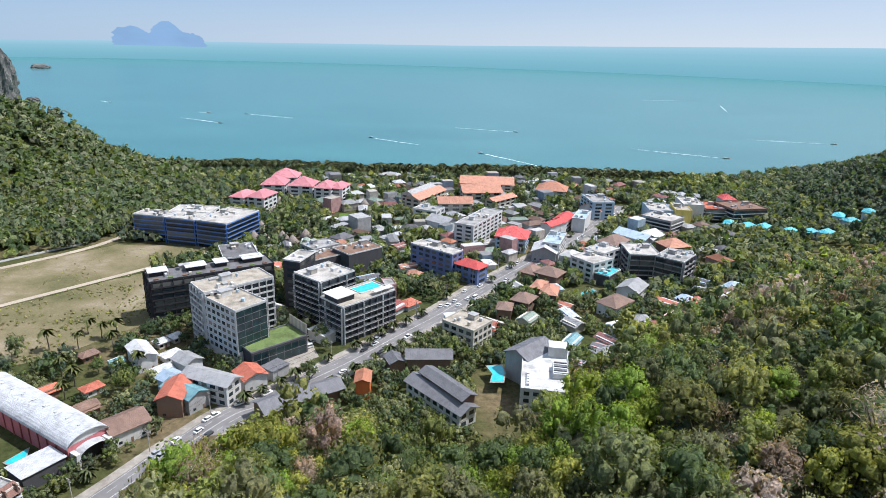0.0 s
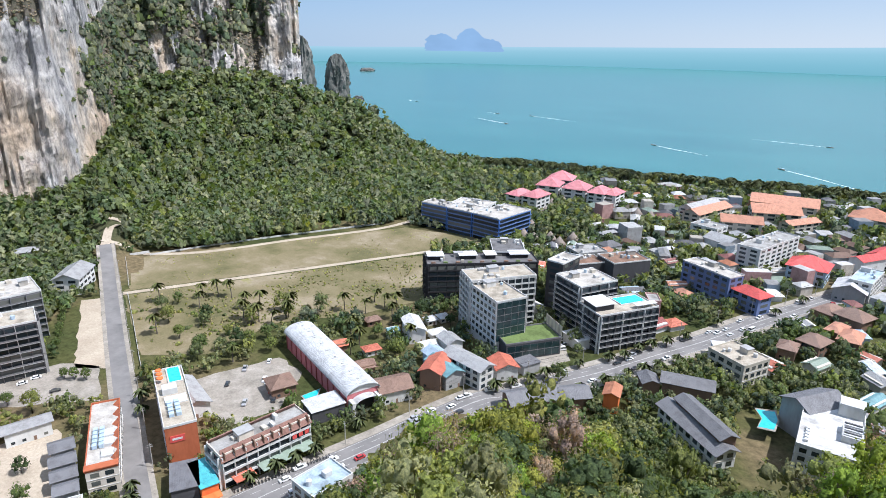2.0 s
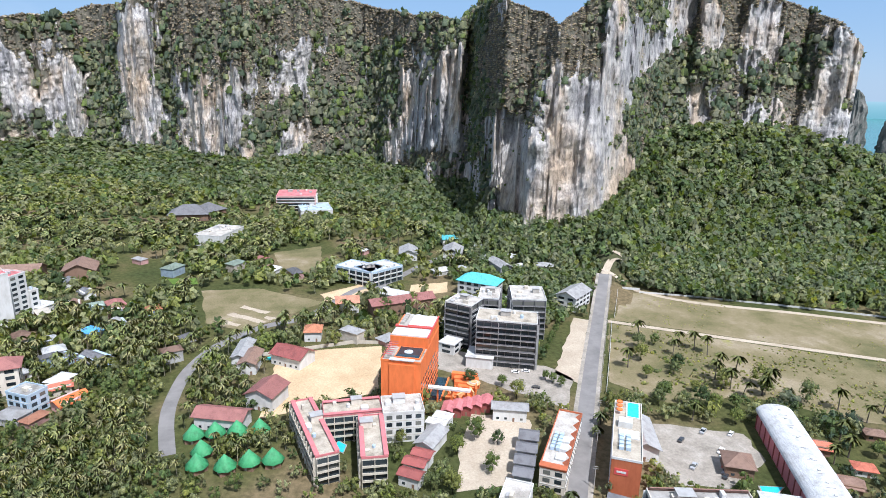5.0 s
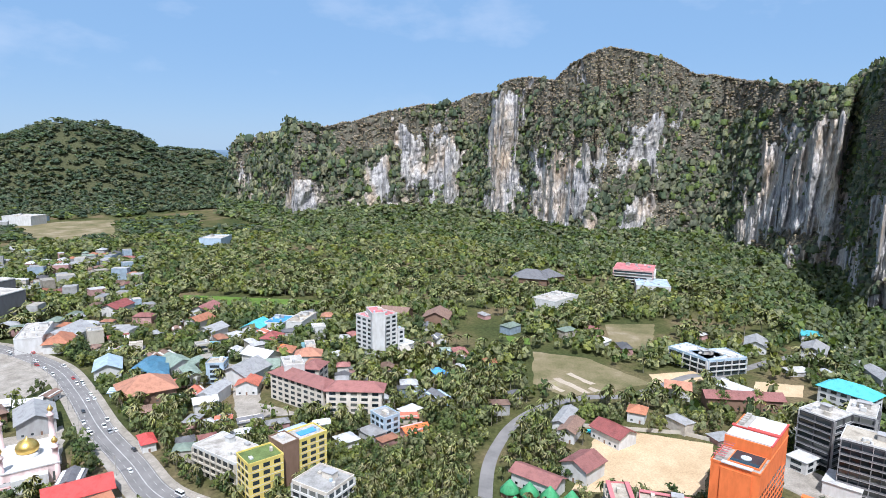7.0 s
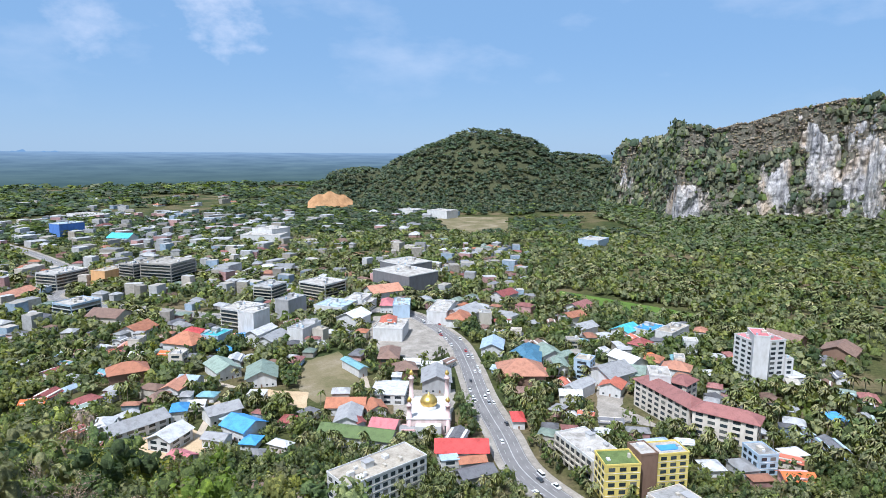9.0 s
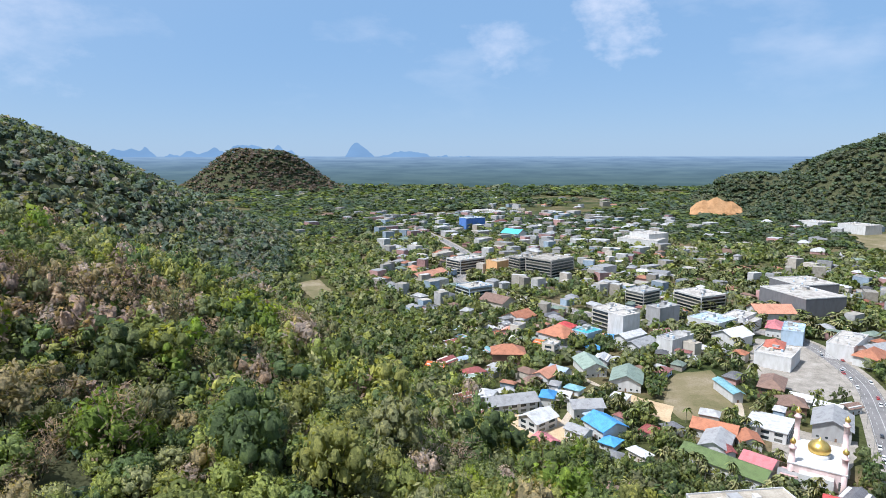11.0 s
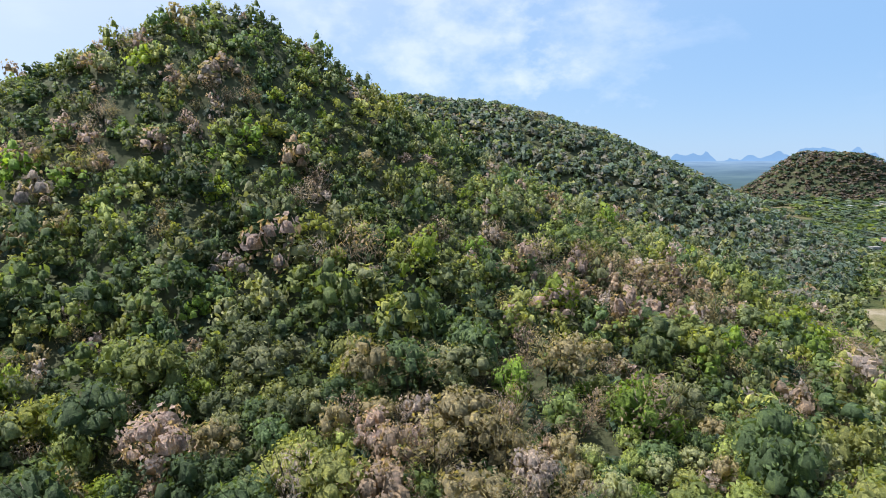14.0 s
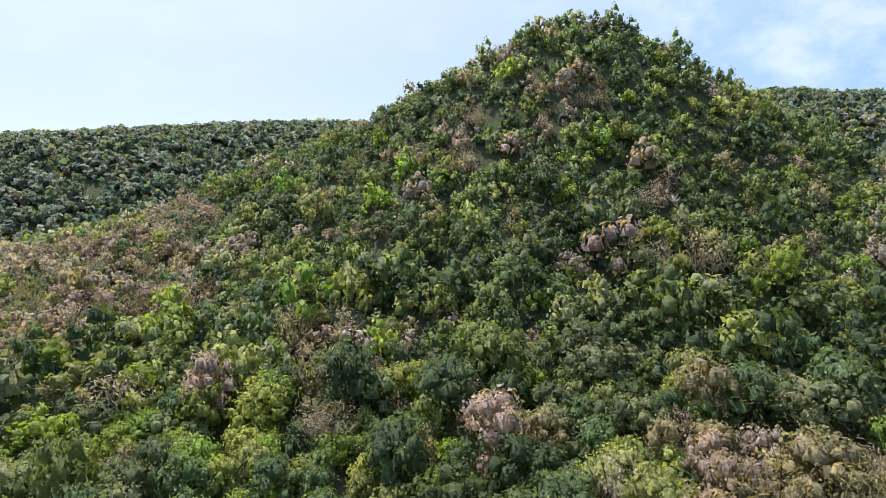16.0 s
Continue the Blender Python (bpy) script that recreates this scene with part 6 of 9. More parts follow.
house(-317.0, -397.0, 137.6, 13.1, 19.7, 11.2, 'white', 'redroof', 'none', f"{tone('white')} three-storey house under a {tone('redroof')} hip roof", True)
flat_building(-349.5, -485.1, 123.3, 18.4, 29.5, 10.0, 'white', 'white', 'win', f"{tone('white')} three-storey flat-roofed building with rows of windows")
flat_building(-349.9, -476.6, 123.5, 18.3, 23.9, 7.5, 'white', 'white', 'win', f"{tone('white')} two-storey flat-roofed building with rows of windows")
house(-394.7, -503.6, 168.6, 36.1, 26.0, 7.5, 'white', 'salmon', 'win', f"{tone('white')} two-storey house under a {tone('salmon')} gable roof", False)
house(-363.4, -456.8, 137.7, 12.2, 26.0, 7.5, 'white', 'rose', 'none', f"{tone('white')} two-storey house under a {tone('rose')} hip roof", True)
flat_building(-364.0, -435.6, 137.7, 15.5, 29.0, 11.2, 'bluegrey', 'bluegrey', 'win', f"{tone('bluegrey')} three-storey flat-roofed building with rows of windows")
flat_building(-381.4, -399.7, 125.0, 17.9, 45.0, 11.2, 'white', 'white', 'win', f"{tone('white')} three-storey flat-roofed building with rows of windows")
house(-378.5, -374.4, 119.7, 17.7, 26.0, 7.5, 'white', 'orange', 'win', f"{tone('white')} two-storey house under a terracotta hip roof", True)
house(-394.4, -383.3, -169.5, 37.6, 23.4, 7.5, 'white', 'grey', 'none', f"{tone('white')} two-storey house under a {tone('grey')} gable roof", False)
house(-476.5, -406.6, 93.9, 18.0, 26.0, 7.5, 'white', 'darkred', 'win', f"{tone('white')} two-storey house under a {tone('darkred')} gable roof", False)
flat_building(-253.4, -425.9, 117.5, 13.8, 28.2, 12.5, 'white', 'grey', 'win', f"{tone('white')} four-storey flat-roofed building with rows of windows")
house(-226.8, -429.5, 120.4, 14.6, 26.0, 7.5, 'white', 'grey', 'none', f"{tone('white')} two-storey house under a {tone('grey')} gable roof", False)
house(-224.6, -443.3, 115.8, 12.1, 26.0, 10.0, 'white', 'white', 'win', f"{tone('white')} three-storey house under a {tone('white')} gable roof", False)
flat_building(-257.1, -728.1, 122.9, 40.2, 45.0, 25.0, 'concrete', 'concrete', 'bal', f"{tone('concrete')} seven-storey flat-roofed building with balconies")
flat_building(-230.1, -748.4, 110.8, 23.3, 30.9, 23.8, 'concrete', 'concrete', 'bal', f"{tone('concrete')} seven-storey flat-roofed building with balconies")
flat_building(-206.1, -762.9, 118.7, 20.0, 38.7, 17.5, 'apricot', 'beige', 'none', f"{tone('apricot')} five-storey flat-roofed building beside the street")
flat_building(-161.9, -785.3, 118.9, 29.0, 42.3, 17.5, 'white', 'white', 'bal', f"{tone('white')} five-storey flat-roofed building with balconies")
flat_building(-142.3, -643.6, 112.8, 25.3, 30.4, 11.2, 'bluegrey', 'white', 'bal', f"{tone('bluegrey')} three-storey flat-roofed building with balconies")
house(-314.4, -1087.5, 129.3, 38.2, 30.0, 11.2, 'white', 'teal', 'none', f"{tone('white')} three-storey house under a {tone('teal')} gable roof", False)
flat_building(-522.1, -978.0, 108.1, 45.1, 45.0, 20.0, 'white', 'white', 'win', f"{tone('white')} six-storey flat-roofed building with rows of windows")
flat_building(-502.9, -965.2, 133.1, 68.1, 45.0, 12.5, 'white', 'white', 'win', f"{tone('white')} four-storey flat-roofed building with rows of windows")
flat_building(-273.9, -1262.7, 106.4, 32.2, 45.0, 22.5, 'blue', 'bluegrey', 'win', f"{tone('blue')} seven-storey flat-roofed building with rows of windows")
flat_building(-380.8, -1539.9, 109.7, 97.8, 45.0, 11.2, 'white', 'white', 'none', f"{tone('white')} three-storey flat-roofed building beside the street")
house(-104.6, -732.6, -138.3, 52.2, 20.8, 7.5, 'beige', 'salmon', 'none', f"{tone('beige')} two-storey house under a {tone('salmon')} gable roof", False)
house(-119.3, -423.1, 167.7, 24.5, 17.7, 8.8, 'brown', 'orange', 'none', f"{tone('brown')} three-storey house under a terracotta hip roof", True)
house(-97.4, -339.8, -172.5, 31.8, 15.1, 6.2, 'white', 'grey', 'win', f"{tone('white')} two-storey house under a {tone('grey')} gable roof", False)
house(-121.6, -341.2, 152.2, 8.7, 12.1, 7.5, 'white', 'blueroof', 'none', f"{tone('white')} two-storey house under a {tone('blueroof')} hip roof", True)
house(-106.5, -314.1, 119.6, 14.4, 18.1, 6.2, 'white', 'white', 'win', f"{tone('white')} two-storey house under a {tone('white')} gable roof", False)
house(-123.5, -296.7, 123.0, 12.9, 8.8, 5.0, 'white', 'grey', 'none', f"{tone('white')} one-storey house under a {tone('grey')} gable roof", False)
house(-139.6, -299.6, 104.3, 18.7, 16.6, 6.2, 'white', 'blueroof', 'none', f"{tone('white')} two-storey house under a {tone('blueroof')} gable roof", False)
house(-139.5, -326.3, 176.5, 19.2, 13.7, 6.2, 'white', 'grey', 'none', f"{tone('white')} two-storey house under a {tone('grey')} gable roof", False)
house(-102.0, -287.5, 109.1, 11.6, 10.7, 5.0, 'white', 'rose', 'none', f"{tone('white')} one-storey house under a {tone('rose')} gable roof", False)
house(-81.7, -312.8, 157.4, 4.9, 5.2, 5.0, 'white', 'red', 'none', f"{tone('white')} one-storey house under a {tone('red')} gable roof", False)
house(-170.9, -394.7, 176.2, 17.1, 26.0, 6.2, 'white', 'greengrey', 'none', f"{tone('white')} two-storey house under a {tone('greengrey')} gable roof", False)
house(-184.6, -365.5, 150.5, 20.0, 26.0, 6.2, 'white', 'greengrey', 'none', f"{tone('white')} two-storey house under a {tone('greengrey')} gable roof", False)
flat_building(-164.7, -333.8, 137.2, 10.0, 10.7, 6.2, 'white', 'white', 'win', f"{tone('white')} two-storey flat-roofed building with rows of windows")
house(-174.4, -466.0, 122.4, 26.8, 23.5, 7.5, 'white', 'orange', 'none', f"{tone('white')} two-storey house under a terracotta hip roof", True)
house(-182.0, -477.2, 137.5, 15.1, 21.7, 8.8, 'white', 'red', 'none', f"{tone('white')} three-storey house under a {tone('red')} hip roof", True)
flat_building(-195.7, -459.8, 120.4, 15.2, 19.2, 10.0, 'bluegrey', 'teal', 'win', f"{tone('bluegrey')} three-storey flat-roofed building with rows of windows")
house(-159.0, -528.8, 124.3, 20.8, 24.6, 6.2, 'white', 'orange', 'none', f"{tone('white')} two-storey house under a terracotta gable roof", False)
house(-154.6, -587.4, 123.8, 31.4, 22.8, 7.5, 'beige', 'brownroof', 'none', f"{tone('beige')} two-storey house under a {tone('brownroof')} gable roof", False)
house(-135.2, -380.9, 129.1, 12.9, 20.3, 6.2, 'white', 'salmon', 'none', f"{tone('white')} two-storey house under a {tone('salmon')} gable roof", False)
house(-144.8, -384.5, 128.8, 13.3, 12.3, 6.2, 'white', 'bluegrey', 'none', f"{tone('white')} two-storey house under a {tone('bluegrey')} gable roof", False)
house(-120.0, -372.5, 126.6, 9.1, 16.0, 5.0, 'brown', 'brownroof', 'none', f"{tone('brown')} one-storey house under a {tone('brownroof')} hip roof", True)
house(-456.3, -255.0, 92.2, 16.2, 23.0, 6.2, 'white', 'teal', 'none', f"{tone('white')} two-storey house under a {tone('teal')} gable roof", False)
flat_building(-470.5, -241.5, 92.3, 15.9, 24.6, 7.5, 'white', 'blueroof', 'none', f"{tone('white')} two-storey flat-roofed building beside the street")
flat_building(-477.4, -224.7, 92.3, 13.9, 33.4, 8.8, 'white', 'beige', 'win', f"{tone('white')} three-storey flat-roofed building with rows of windows")
house(-389.4, -215.1, 74.4, 24.0, 16.1, 6.2, 'white', 'white', 'none', f"{tone('white')} two-storey house under a {tone('white')} gable roof", False)
house(-351.1, -205.8, 80.8, 21.9, 26.0, 8.8, 'white', 'grey', 'none', f"{tone('white')} three-storey house under a {tone('grey')} gable roof", False)
house(-336.8, -195.2, 107.5, 13.9, 14.6, 6.2, 'white', 'redroof', 'none', f"{tone('white')} two-storey house under a {tone('redroof')} gable roof", False)
house(-318.1, -207.3, 91.2, 10.0, 22.5, 7.5, 'white', 'grey', 'none', f"{tone('white')} two-storey house under a {tone('grey')} gable roof", False)
house(-304.6, -205.0, 130.2, 13.4, 10.3, 6.2, 'white', 'white', 'none', f"{tone('white')} two-storey house under a {tone('white')} gable roof", False)
house(-362.3, -251.5, 91.5, 8.2, 13.9, 6.2, 'white', 'greengrey', 'none', f"{tone('white')} two-storey house under a {tone('greengrey')} gable roof", False)
house(-367.0, -201.8, 115.4, 22.4, 18.4, 6.2, 'white', 'greengrey', 'none', f"{tone('white')} two-storey house under a {tone('greengrey')} gable roof", False)
house(-394.4, -180.8, 108.5, 18.4, 14.2, 7.5, 'white', 'salmon', 'none', f"{tone('white')} two-storey house under a {tone('salmon')} hip roof", True)
house(-401.3, -201.6, 102.2, 12.0, 14.3, 6.2, 'white', 'orange', 'none', f"{tone('white')} two-storey house under a terracotta hip roof", True)
house(-429.4, -227.1, 92.0, 13.5, 16.6, 6.2, 'white', 'darkred', 'none', f"{tone('white')} two-storey house under a {tone('darkred')} hip roof", True)
house(-456.2, -308.6, 81.4, 14.8, 21.5, 7.5, 'white', 'orange', 'none', f"{tone('white')} two-storey house under a terracotta gable roof", False)
house(-437.1, -283.8, 82.5, 15.2, 21.3, 6.2, 'white', 'grey', 'none', f"{tone('white')} two-storey house under a {tone('grey')} gable roof", False)
house(-490.3, -324.0, 92.4, 19.2, 26.0, 7.5, 'white', 'maroon', 'win', f"{tone('white')} two-storey house under a {tone('maroon')} gable roof", False)
house(-524.6, -115.9, 92.6, 23.7, 26.0, 6.2, 'brown', 'brownroof', 'none', f"{tone('brown')} two-storey house under a {tone('brownroof')} gable roof", False)
house(-525.8, -154.9, 85.0, 27.2, 21.6, 6.2, 'brown', 'brownroof', 'none', f"{tone('brown')} two-storey house under a {tone('brownroof')} gable roof", False)
flat_building(-235.3, 64.2, 80.9, 17.6, 14.7, 13.8, 'white', 'white', 'win', f"{tone('white')} four-storey flat-roofed building with rows of windows")
house(-264.3, -10.7, 63.2, 23.4, 10.8, 6.2, 'white', 'maroon', 'none', f"{tone('white')} two-storey house under a {tone('maroon')} gable roof", False)
house(-279.6, 9.4, 56.2, 14.4, 16.7, 7.5, 'white', 'maroon', 'none', f"{tone('white')} two-storey house under a {tone('maroon')} gable roof", False)
house(-320.7, 3.4, 74.1, 9.4, 18.7, 6.2, 'white', 'brownroof', 'none', f"{tone('white')} two-storey house under a {tone('brownroof')} gable roof", False)
house(-332.9, -0.1, 75.4, 8.1, 24.0, 6.2, 'white', 'grey', 'none', f"{tone('white')} two-storey house under a {tone('grey')} gable roof", False)
house(-321.0, 25.5, 46.3, 20.2, 14.4, 6.2, 'white', 'darkred', 'none', f"{tone('white')} two-storey house under a {tone('darkred')} gable roof", False)
house(-351.4, 40.4, 76.9, 10.1, 11.4, 6.2, 'white', 'orange', 'none', f"{tone('white')} two-storey house under a terracotta hip roof", True)
house(-392.8, 68.3, 83.9, 15.4, 13.3, 7.5, 'white', 'salmon', 'none', f"{tone('white')} two-storey house under a {tone('salmon')} gable roof", False)
house(-384.6, 103.7, 96.7, 45.6, 13.2, 7.5, 'brown', 'maroon', 'none', f"{tone('brown')} two-storey house under a {tone('maroon')} gable roof", False)
house(-401.3, 105.1, 45.1, 21.0, 11.7, 6.2, 'white', 'white', 'none', f"{tone('white')} two-storey house under a {tone('white')} gable roof", False)
house(-719.6, -46.1, 85.1, 42.6, 30.0, 7.5, 'brown', 'greydark', 'none', f"{tone('brown')} two-storey house under a {tone('greydark')} hip roof", True)
house(-725.9, -26.7, 133.7, 27.0, 27.1, 8.8, 'brown', 'greydark', 'none', f"{tone('brown')} three-storey house under a {tone('greydark')} hip roof", True)
house(-509.5, 144.1, 74.3, 16.1, 24.5, 6.2, 'white', 'grey', 'none', f"{tone('white')} two-storey house under a {tone('grey')} gable roof", False)
house(-502.2, 183.0, 65.5, 17.9, 26.0, 6.2, 'white', 'grey', 'none', f"{tone('white')} two-storey house under a {tone('grey')} gable roof", False)
flat_building(-546.2, 195.5, 77.4, 14.7, 19.1, 6.2, 'white', 'teal', 'none', f"{tone('white')} two-storey flat-roofed building beside the street")
flat_building(-439.5, -519.6, 93.4, 59.1, 45.0, 20.0, 'greydark', 'white', 'win', f"{tone('greydark')} six-storey flat-roofed building with rows of windows")
flat_building(-861.1, -546.8, 100.5, 34.1, 45.0, 15.0, 'bluegrey', 'white', 'win', f"{tone('bluegrey')} four-storey flat-roofed building with rows of windows")
flat_building(-1005.0, -1052.0, 100.0, 57.4, 45.0, 17.5, 'white', 'white', 'win', f"{tone('white')} five-storey flat-roofed building with rows of windows")
flat_building(-1004.2, -1162.2, 94.0, 52.0, 45.0, 10.0, 'white', 'white', 'win', f"{tone('white')} three-storey flat-roofed building with rows of windows")

# roof pool of the yellow hotel, roof plant of the white tower
piece("pool_water", SLAB, deck_y, 0.5, 0.0, 19.1, 9.5, 4.6, 0.35, "blueroof", "blue roof pool")

# ---- the hotels by the main road, each with its own roof and front ----
def deck_pool(b, x, y, z, sx, sy, water="teal", rim_colour="white"):
    piece("pool_rim", SLAB, b, x, y, z, sx + 1.0, sy + 1.0, 0.55, rim_colour)
    w = piece("pool_water", POOL_TOP, b, x, y, z + 0.53, sx, sy, 0.06)
    return w


def b_dark_pool(nt, bsdf):
    nt.links.new(ramp_node(nt, noise_tex(nt, 0.5, 3, use="World"), [(0.3, (0.012, 0.028, 0.04)), (0.7, (0.02, 0.05, 0.065))]), bsdf.inputs["Base Color"])


M_DARK_POOL = material("dark tiled water", b_dark_pool, 0.08, 0.5)
POOL_TOP = shared("pool_water", pane_shape, M_POOL)
DARK_TOP = shared("dark_water", pane_shape, M_DARK_POOL)


def sunshades(b, spots, z, colour):
    for px, py in spots:
        piece("sunshade", TANK, b, px, py, z + 1.9, 2.6, 2.6, 0.5, colour)
        piece("sunshade_pole", SLAB, b, px, py, z, 0.12, 0.12, 2.0, "white")


# white slab hotel: rear wing with balconies, front wing with a dark glass end, podium with a planted roof
flat_building(-108.4, 297.6, 42.4, 37.0, 17.0, 30.5, "white", "beige", "bal", "white eight-storey hotel wing with balconies and a stained flat roof", trim="white")
front = flat_building(-102.0, 279.0, 52.1, 17.6, 29.0, 28.5, "white", "beige", "none", "white eight-storey hotel wing with a dark glass end")
fenestrate(front, -102.0, 279.0, 52.1, 17.6, 29.0, 28.5, "glass", "white", 3.5, 7.0, (0,), "greydark")
fenestrate(front, -102.0, 279.0, 52.1, 17.6, 29.0, 28.5, "win", "white", 3.5, 3.5, (2, 3), "bluegrey")
for k in range(6):
    piece("fin", SLAB, front, 8.8 + 0.35, -14.0 + k * 0.9, 8.0, 0.5, 0.3, 20.0, "white" if k % 2 else "greydark")
podium = flat_building(-83.6, 275.6, 44.2, 30.0, 17.0, 9.0, "dark", "green", "none", "low dark hotel podium with a planted green roof", clutter=False, edge="greydark")
fenestrate(podium, -83.6, 275.6, 44.2, 30.0, 17.0, 8.4, "glass", "dark", 4.2, 0.6, (0, 3), "greydark")
deck_pool(podium, -9.0, 6.0, 9.2, 5.0, 3.6)
sunshades(podium, ((-4.5, 6.2), (-1.5, 5.6), (-12.5, 5.0)), 9.2, "white")
for k in range(9):
    piece("screen_panel", SLAB, podium, 15.6, -7.0 + k * 1.9, 0.0, 0.16, 1.7, 15.0, "concrete" if k % 2 else "beige")

# dark hotel stepping down, with white balcony bands and a pool on the roof
flat_building(-66.4, 325.6, 51.6, 25.0, 22.0, 26.0, "dark", "white", "bal", "charcoal seven-storey hotel block with white balcony bands", trim="white")
step_b = flat_building(-45.0, 309.0, 47.5, 36.0, 19.0, 20.5, "dark", "beige", "bal", "charcoal six-storey hotel block with white bands and a rooftop pool", trim="white", clutter=False)
deck_pool(step_b, 8.5, 3.0, 20.75, 15.0, 8.0)
piece("pavilion", SLAB, step_b, -11.5, 1.5, 20.7, 11.0, 11.0, 3.2, "dark")
piece("pavilion_roof", SLAB, step_b, -11.5, 1.5, 23.9, 13.0, 13.0, 0.35, "white")
piece("terrace_roof", SLAB, step_b, 11.0, -7.2, 22.8, 13.0, 3.6, 0.25, "white")
for k in range(4):
    piece("terrace_post", SLAB, step_b, 5.2 + k * 3.9, -8.6, 20.7, 0.2, 0.2, 2.1, "white")
flat_building(-57.8, 299.4, 52.1, 22.0, 13.0, 5.6, "white", "white", "none", "white flat-roofed entrance canopy of the dark hotel")

# cream hotel with a brown mansard over its balconies
cream = flat_building(-143.0, 146.0, 69.9, 35.5, 10.5, 13.2, "cream", "grey", "bal", "cream four-storey hotel with balconies under a brown mansard", trim="white")
bm = bmesh.new()
for s in (-1, 1):
    lo = [bm.verts.new(p) for p in ((-18.2, s * 6.6, 11.6), (18.2, s * 6.6, 11.6), (17.2, s * 4.2, 15.4), (-17.2, s * 4.2, 15.4))]
    hi = [bm.verts.new(p) for p in ((-18.2, s * 6.2, 11.5), (18.2, s * 6.2, 11.5), (17.2, s * 3.9, 15.2), (-17.2, s * 3.9, 15.2))]
    bm.faces.new(lo)
    bm.faces.new(hi[::-1])
    for i in range(4):
        bm.faces.new((lo[i], hi[i], hi[(i + 1) % 4], lo[(i + 1) % 4]))
paint(part("mansard", bm, M_SHEET, cream, "brown sloping mansard sheet"), "mansard")
for i in range(10):
    piece("mansard_rib", SLAB, cream, -16.5 + i * 3.67, -5.6, 12.0, 0.3, 1.9, 2.9, "brown")
piece("awning", SLAB, cream, 6.0, -8.2, 4.0, 22.0, 5.5, 0.2, "greengrey")
piece("awning", SLAB, cream, -11.0, -7.8, 3.8, 7.5, 4.5, 0.2, "redroof")
for i in range(3):
    piece("sign_panel", SLAB, cream, 10.0 + i * 2.6, -7.2, 8.6, 1.8, 0.15, 1.5, "red")

# brick-red hotel with a roof pool and a red sign panel
brick = flat_building(-185.5, 145.0, 54.5, 11.0, 45.0, 16.2, "brick", "beige", "none", "brick-red five-storey hotel with a rooftop pool", edge="white", clutter=False)
fenestrate(brick, -185.5, 145.0, 54.5, 11.0, 45.0, 16.2, "win", "brick", 3.3, 0.0, (2,), "white")
deck_pool(brick, 2.0, 16.0, 16.4, 4.6, 12.0)
sunshades(brick, ((-3.6, 19.0), (-3.6, 15.5), (-3.6, 12.0)), 16.4, "orange")
for k in range(4):
    for j in range(2):
        piece("air_unit", UNIT, brick, -2.2 + j * 2.6, -15.0 + k * 2.8, 16.4, 1.8, 1.9, 1.5, "bluegrey")
piece("plant_deck", SLAB, brick, 0.5, -4.0, 16.4, 8.0, 6.0, 0.5, "white")
piece("plant_room", SLAB, brick, -1.0, 3.0, 16.4, 5.5, 4.5, 2.6, "white")
piece("sign_panel", SLAB, brick, -1.6, -22.6, 10.0, 5.0, 0.2, 2.6, "red", "red sign panel")
piece("sign_bar", SLAB, brick, -1.6, -22.74, 10.9, 3.4, 0.1, 0.8, "white")

# long cream wing across the side street, red-brown end gables, blue plant on the roof
lane = flat_building(-196.0, 121.6, 51.5, 10.0, 45.0, 10.0, "cream", "white", "none", "long cream three-storey hotel wing with plant on its roof", edge="brick", clutter=False)
fenestrate(lane, -196.0, 121.6, 51.5, 10.0, 45.0, 10.0, "win", "cream", 3.3, 0.0, (0, 3), "white")
for k in range(5):
    for j in range(2):
        piece("air_unit", UNIT, lane, -2.6 + j * 2.2, -9.0 + k * 2.6, 10.3, 1.6, 1.9, 1.6, "bluegrey")
for k in range(3):
    piece("plant_deck", SLAB, lane, 1.6, -14.0 + k * 6.5, 10.3, 4.0, 4.4, 0.7 + 0.4 * (k % 2), "steel")
for k in range(6):
    bm = bmesh.new()
    v = [bm.verts.new(p) for p in ((5.0, -20 + k * 7.2, 10.2), (5.0, -14 + k * 7.2, 10.2), (5.0, -17 + k * 7.2, 12.8), (2.6, -17 + k * 7.2, 10.3))]
    for f in ((0, 1, 2), (1, 3, 2), (3, 0, 2), (0, 3, 1)):
        bm.faces.new([v[i] for i in f])
    paint(part("roof_gablet", bm, M_SHEET, lane), "brick")
piece("end_roof", SLAB, lane, 0.0, -21.4, 10.9, 10.6, 3.2, 0.3, "brick")

# orange hotel: blank front, small windows on the long side, dark pool on the roof
orange = flat_building(-267.3, 77.6, 61.2, 18.5, 45.0, 28.0, "orange", "concrete", "none", "tall orange hotel with a blank front and a dark roof pool", clutter=False)
fenestrate(orange, -267.3, 77.6, 61.2, 18.5, 45.0, 28.0, "win", "orange", 3.1, 1.5, (3,), "orange")
piece("front_slab", SLAB, orange, 0.5, -22.75, 0.0, 11.5, 0.7, 27.0, "orange")
piece("front_cap", SLAB, orange, 0.5, -22.0, 29.0, 11.5, 2.2, 0.4, "steel")
piece("pool_rim", SLAB, orange, 2.0, -13.0, 28.2, 12.0, 12.0, 0.8, "orange")
piece("pool_water", DARK_TOP, orange, 2.0, -13.0, 28.98, 11.0, 11.0, 0.06, label="dark tiled pool water")
for s, z in ((4.2, 29.05), (2.6, 29.35), (1.2, 29.7)):
    piece("fountain", TANK, orange, 1.5, -13.0, z, s, s, 0.35, "steel")
for k in range(7):
    piece("pergola_beam", SLAB, orange, -6.9, -20.5 + k * 2.4, 30.6, 4.4, 0.4, 0.3, "rose")
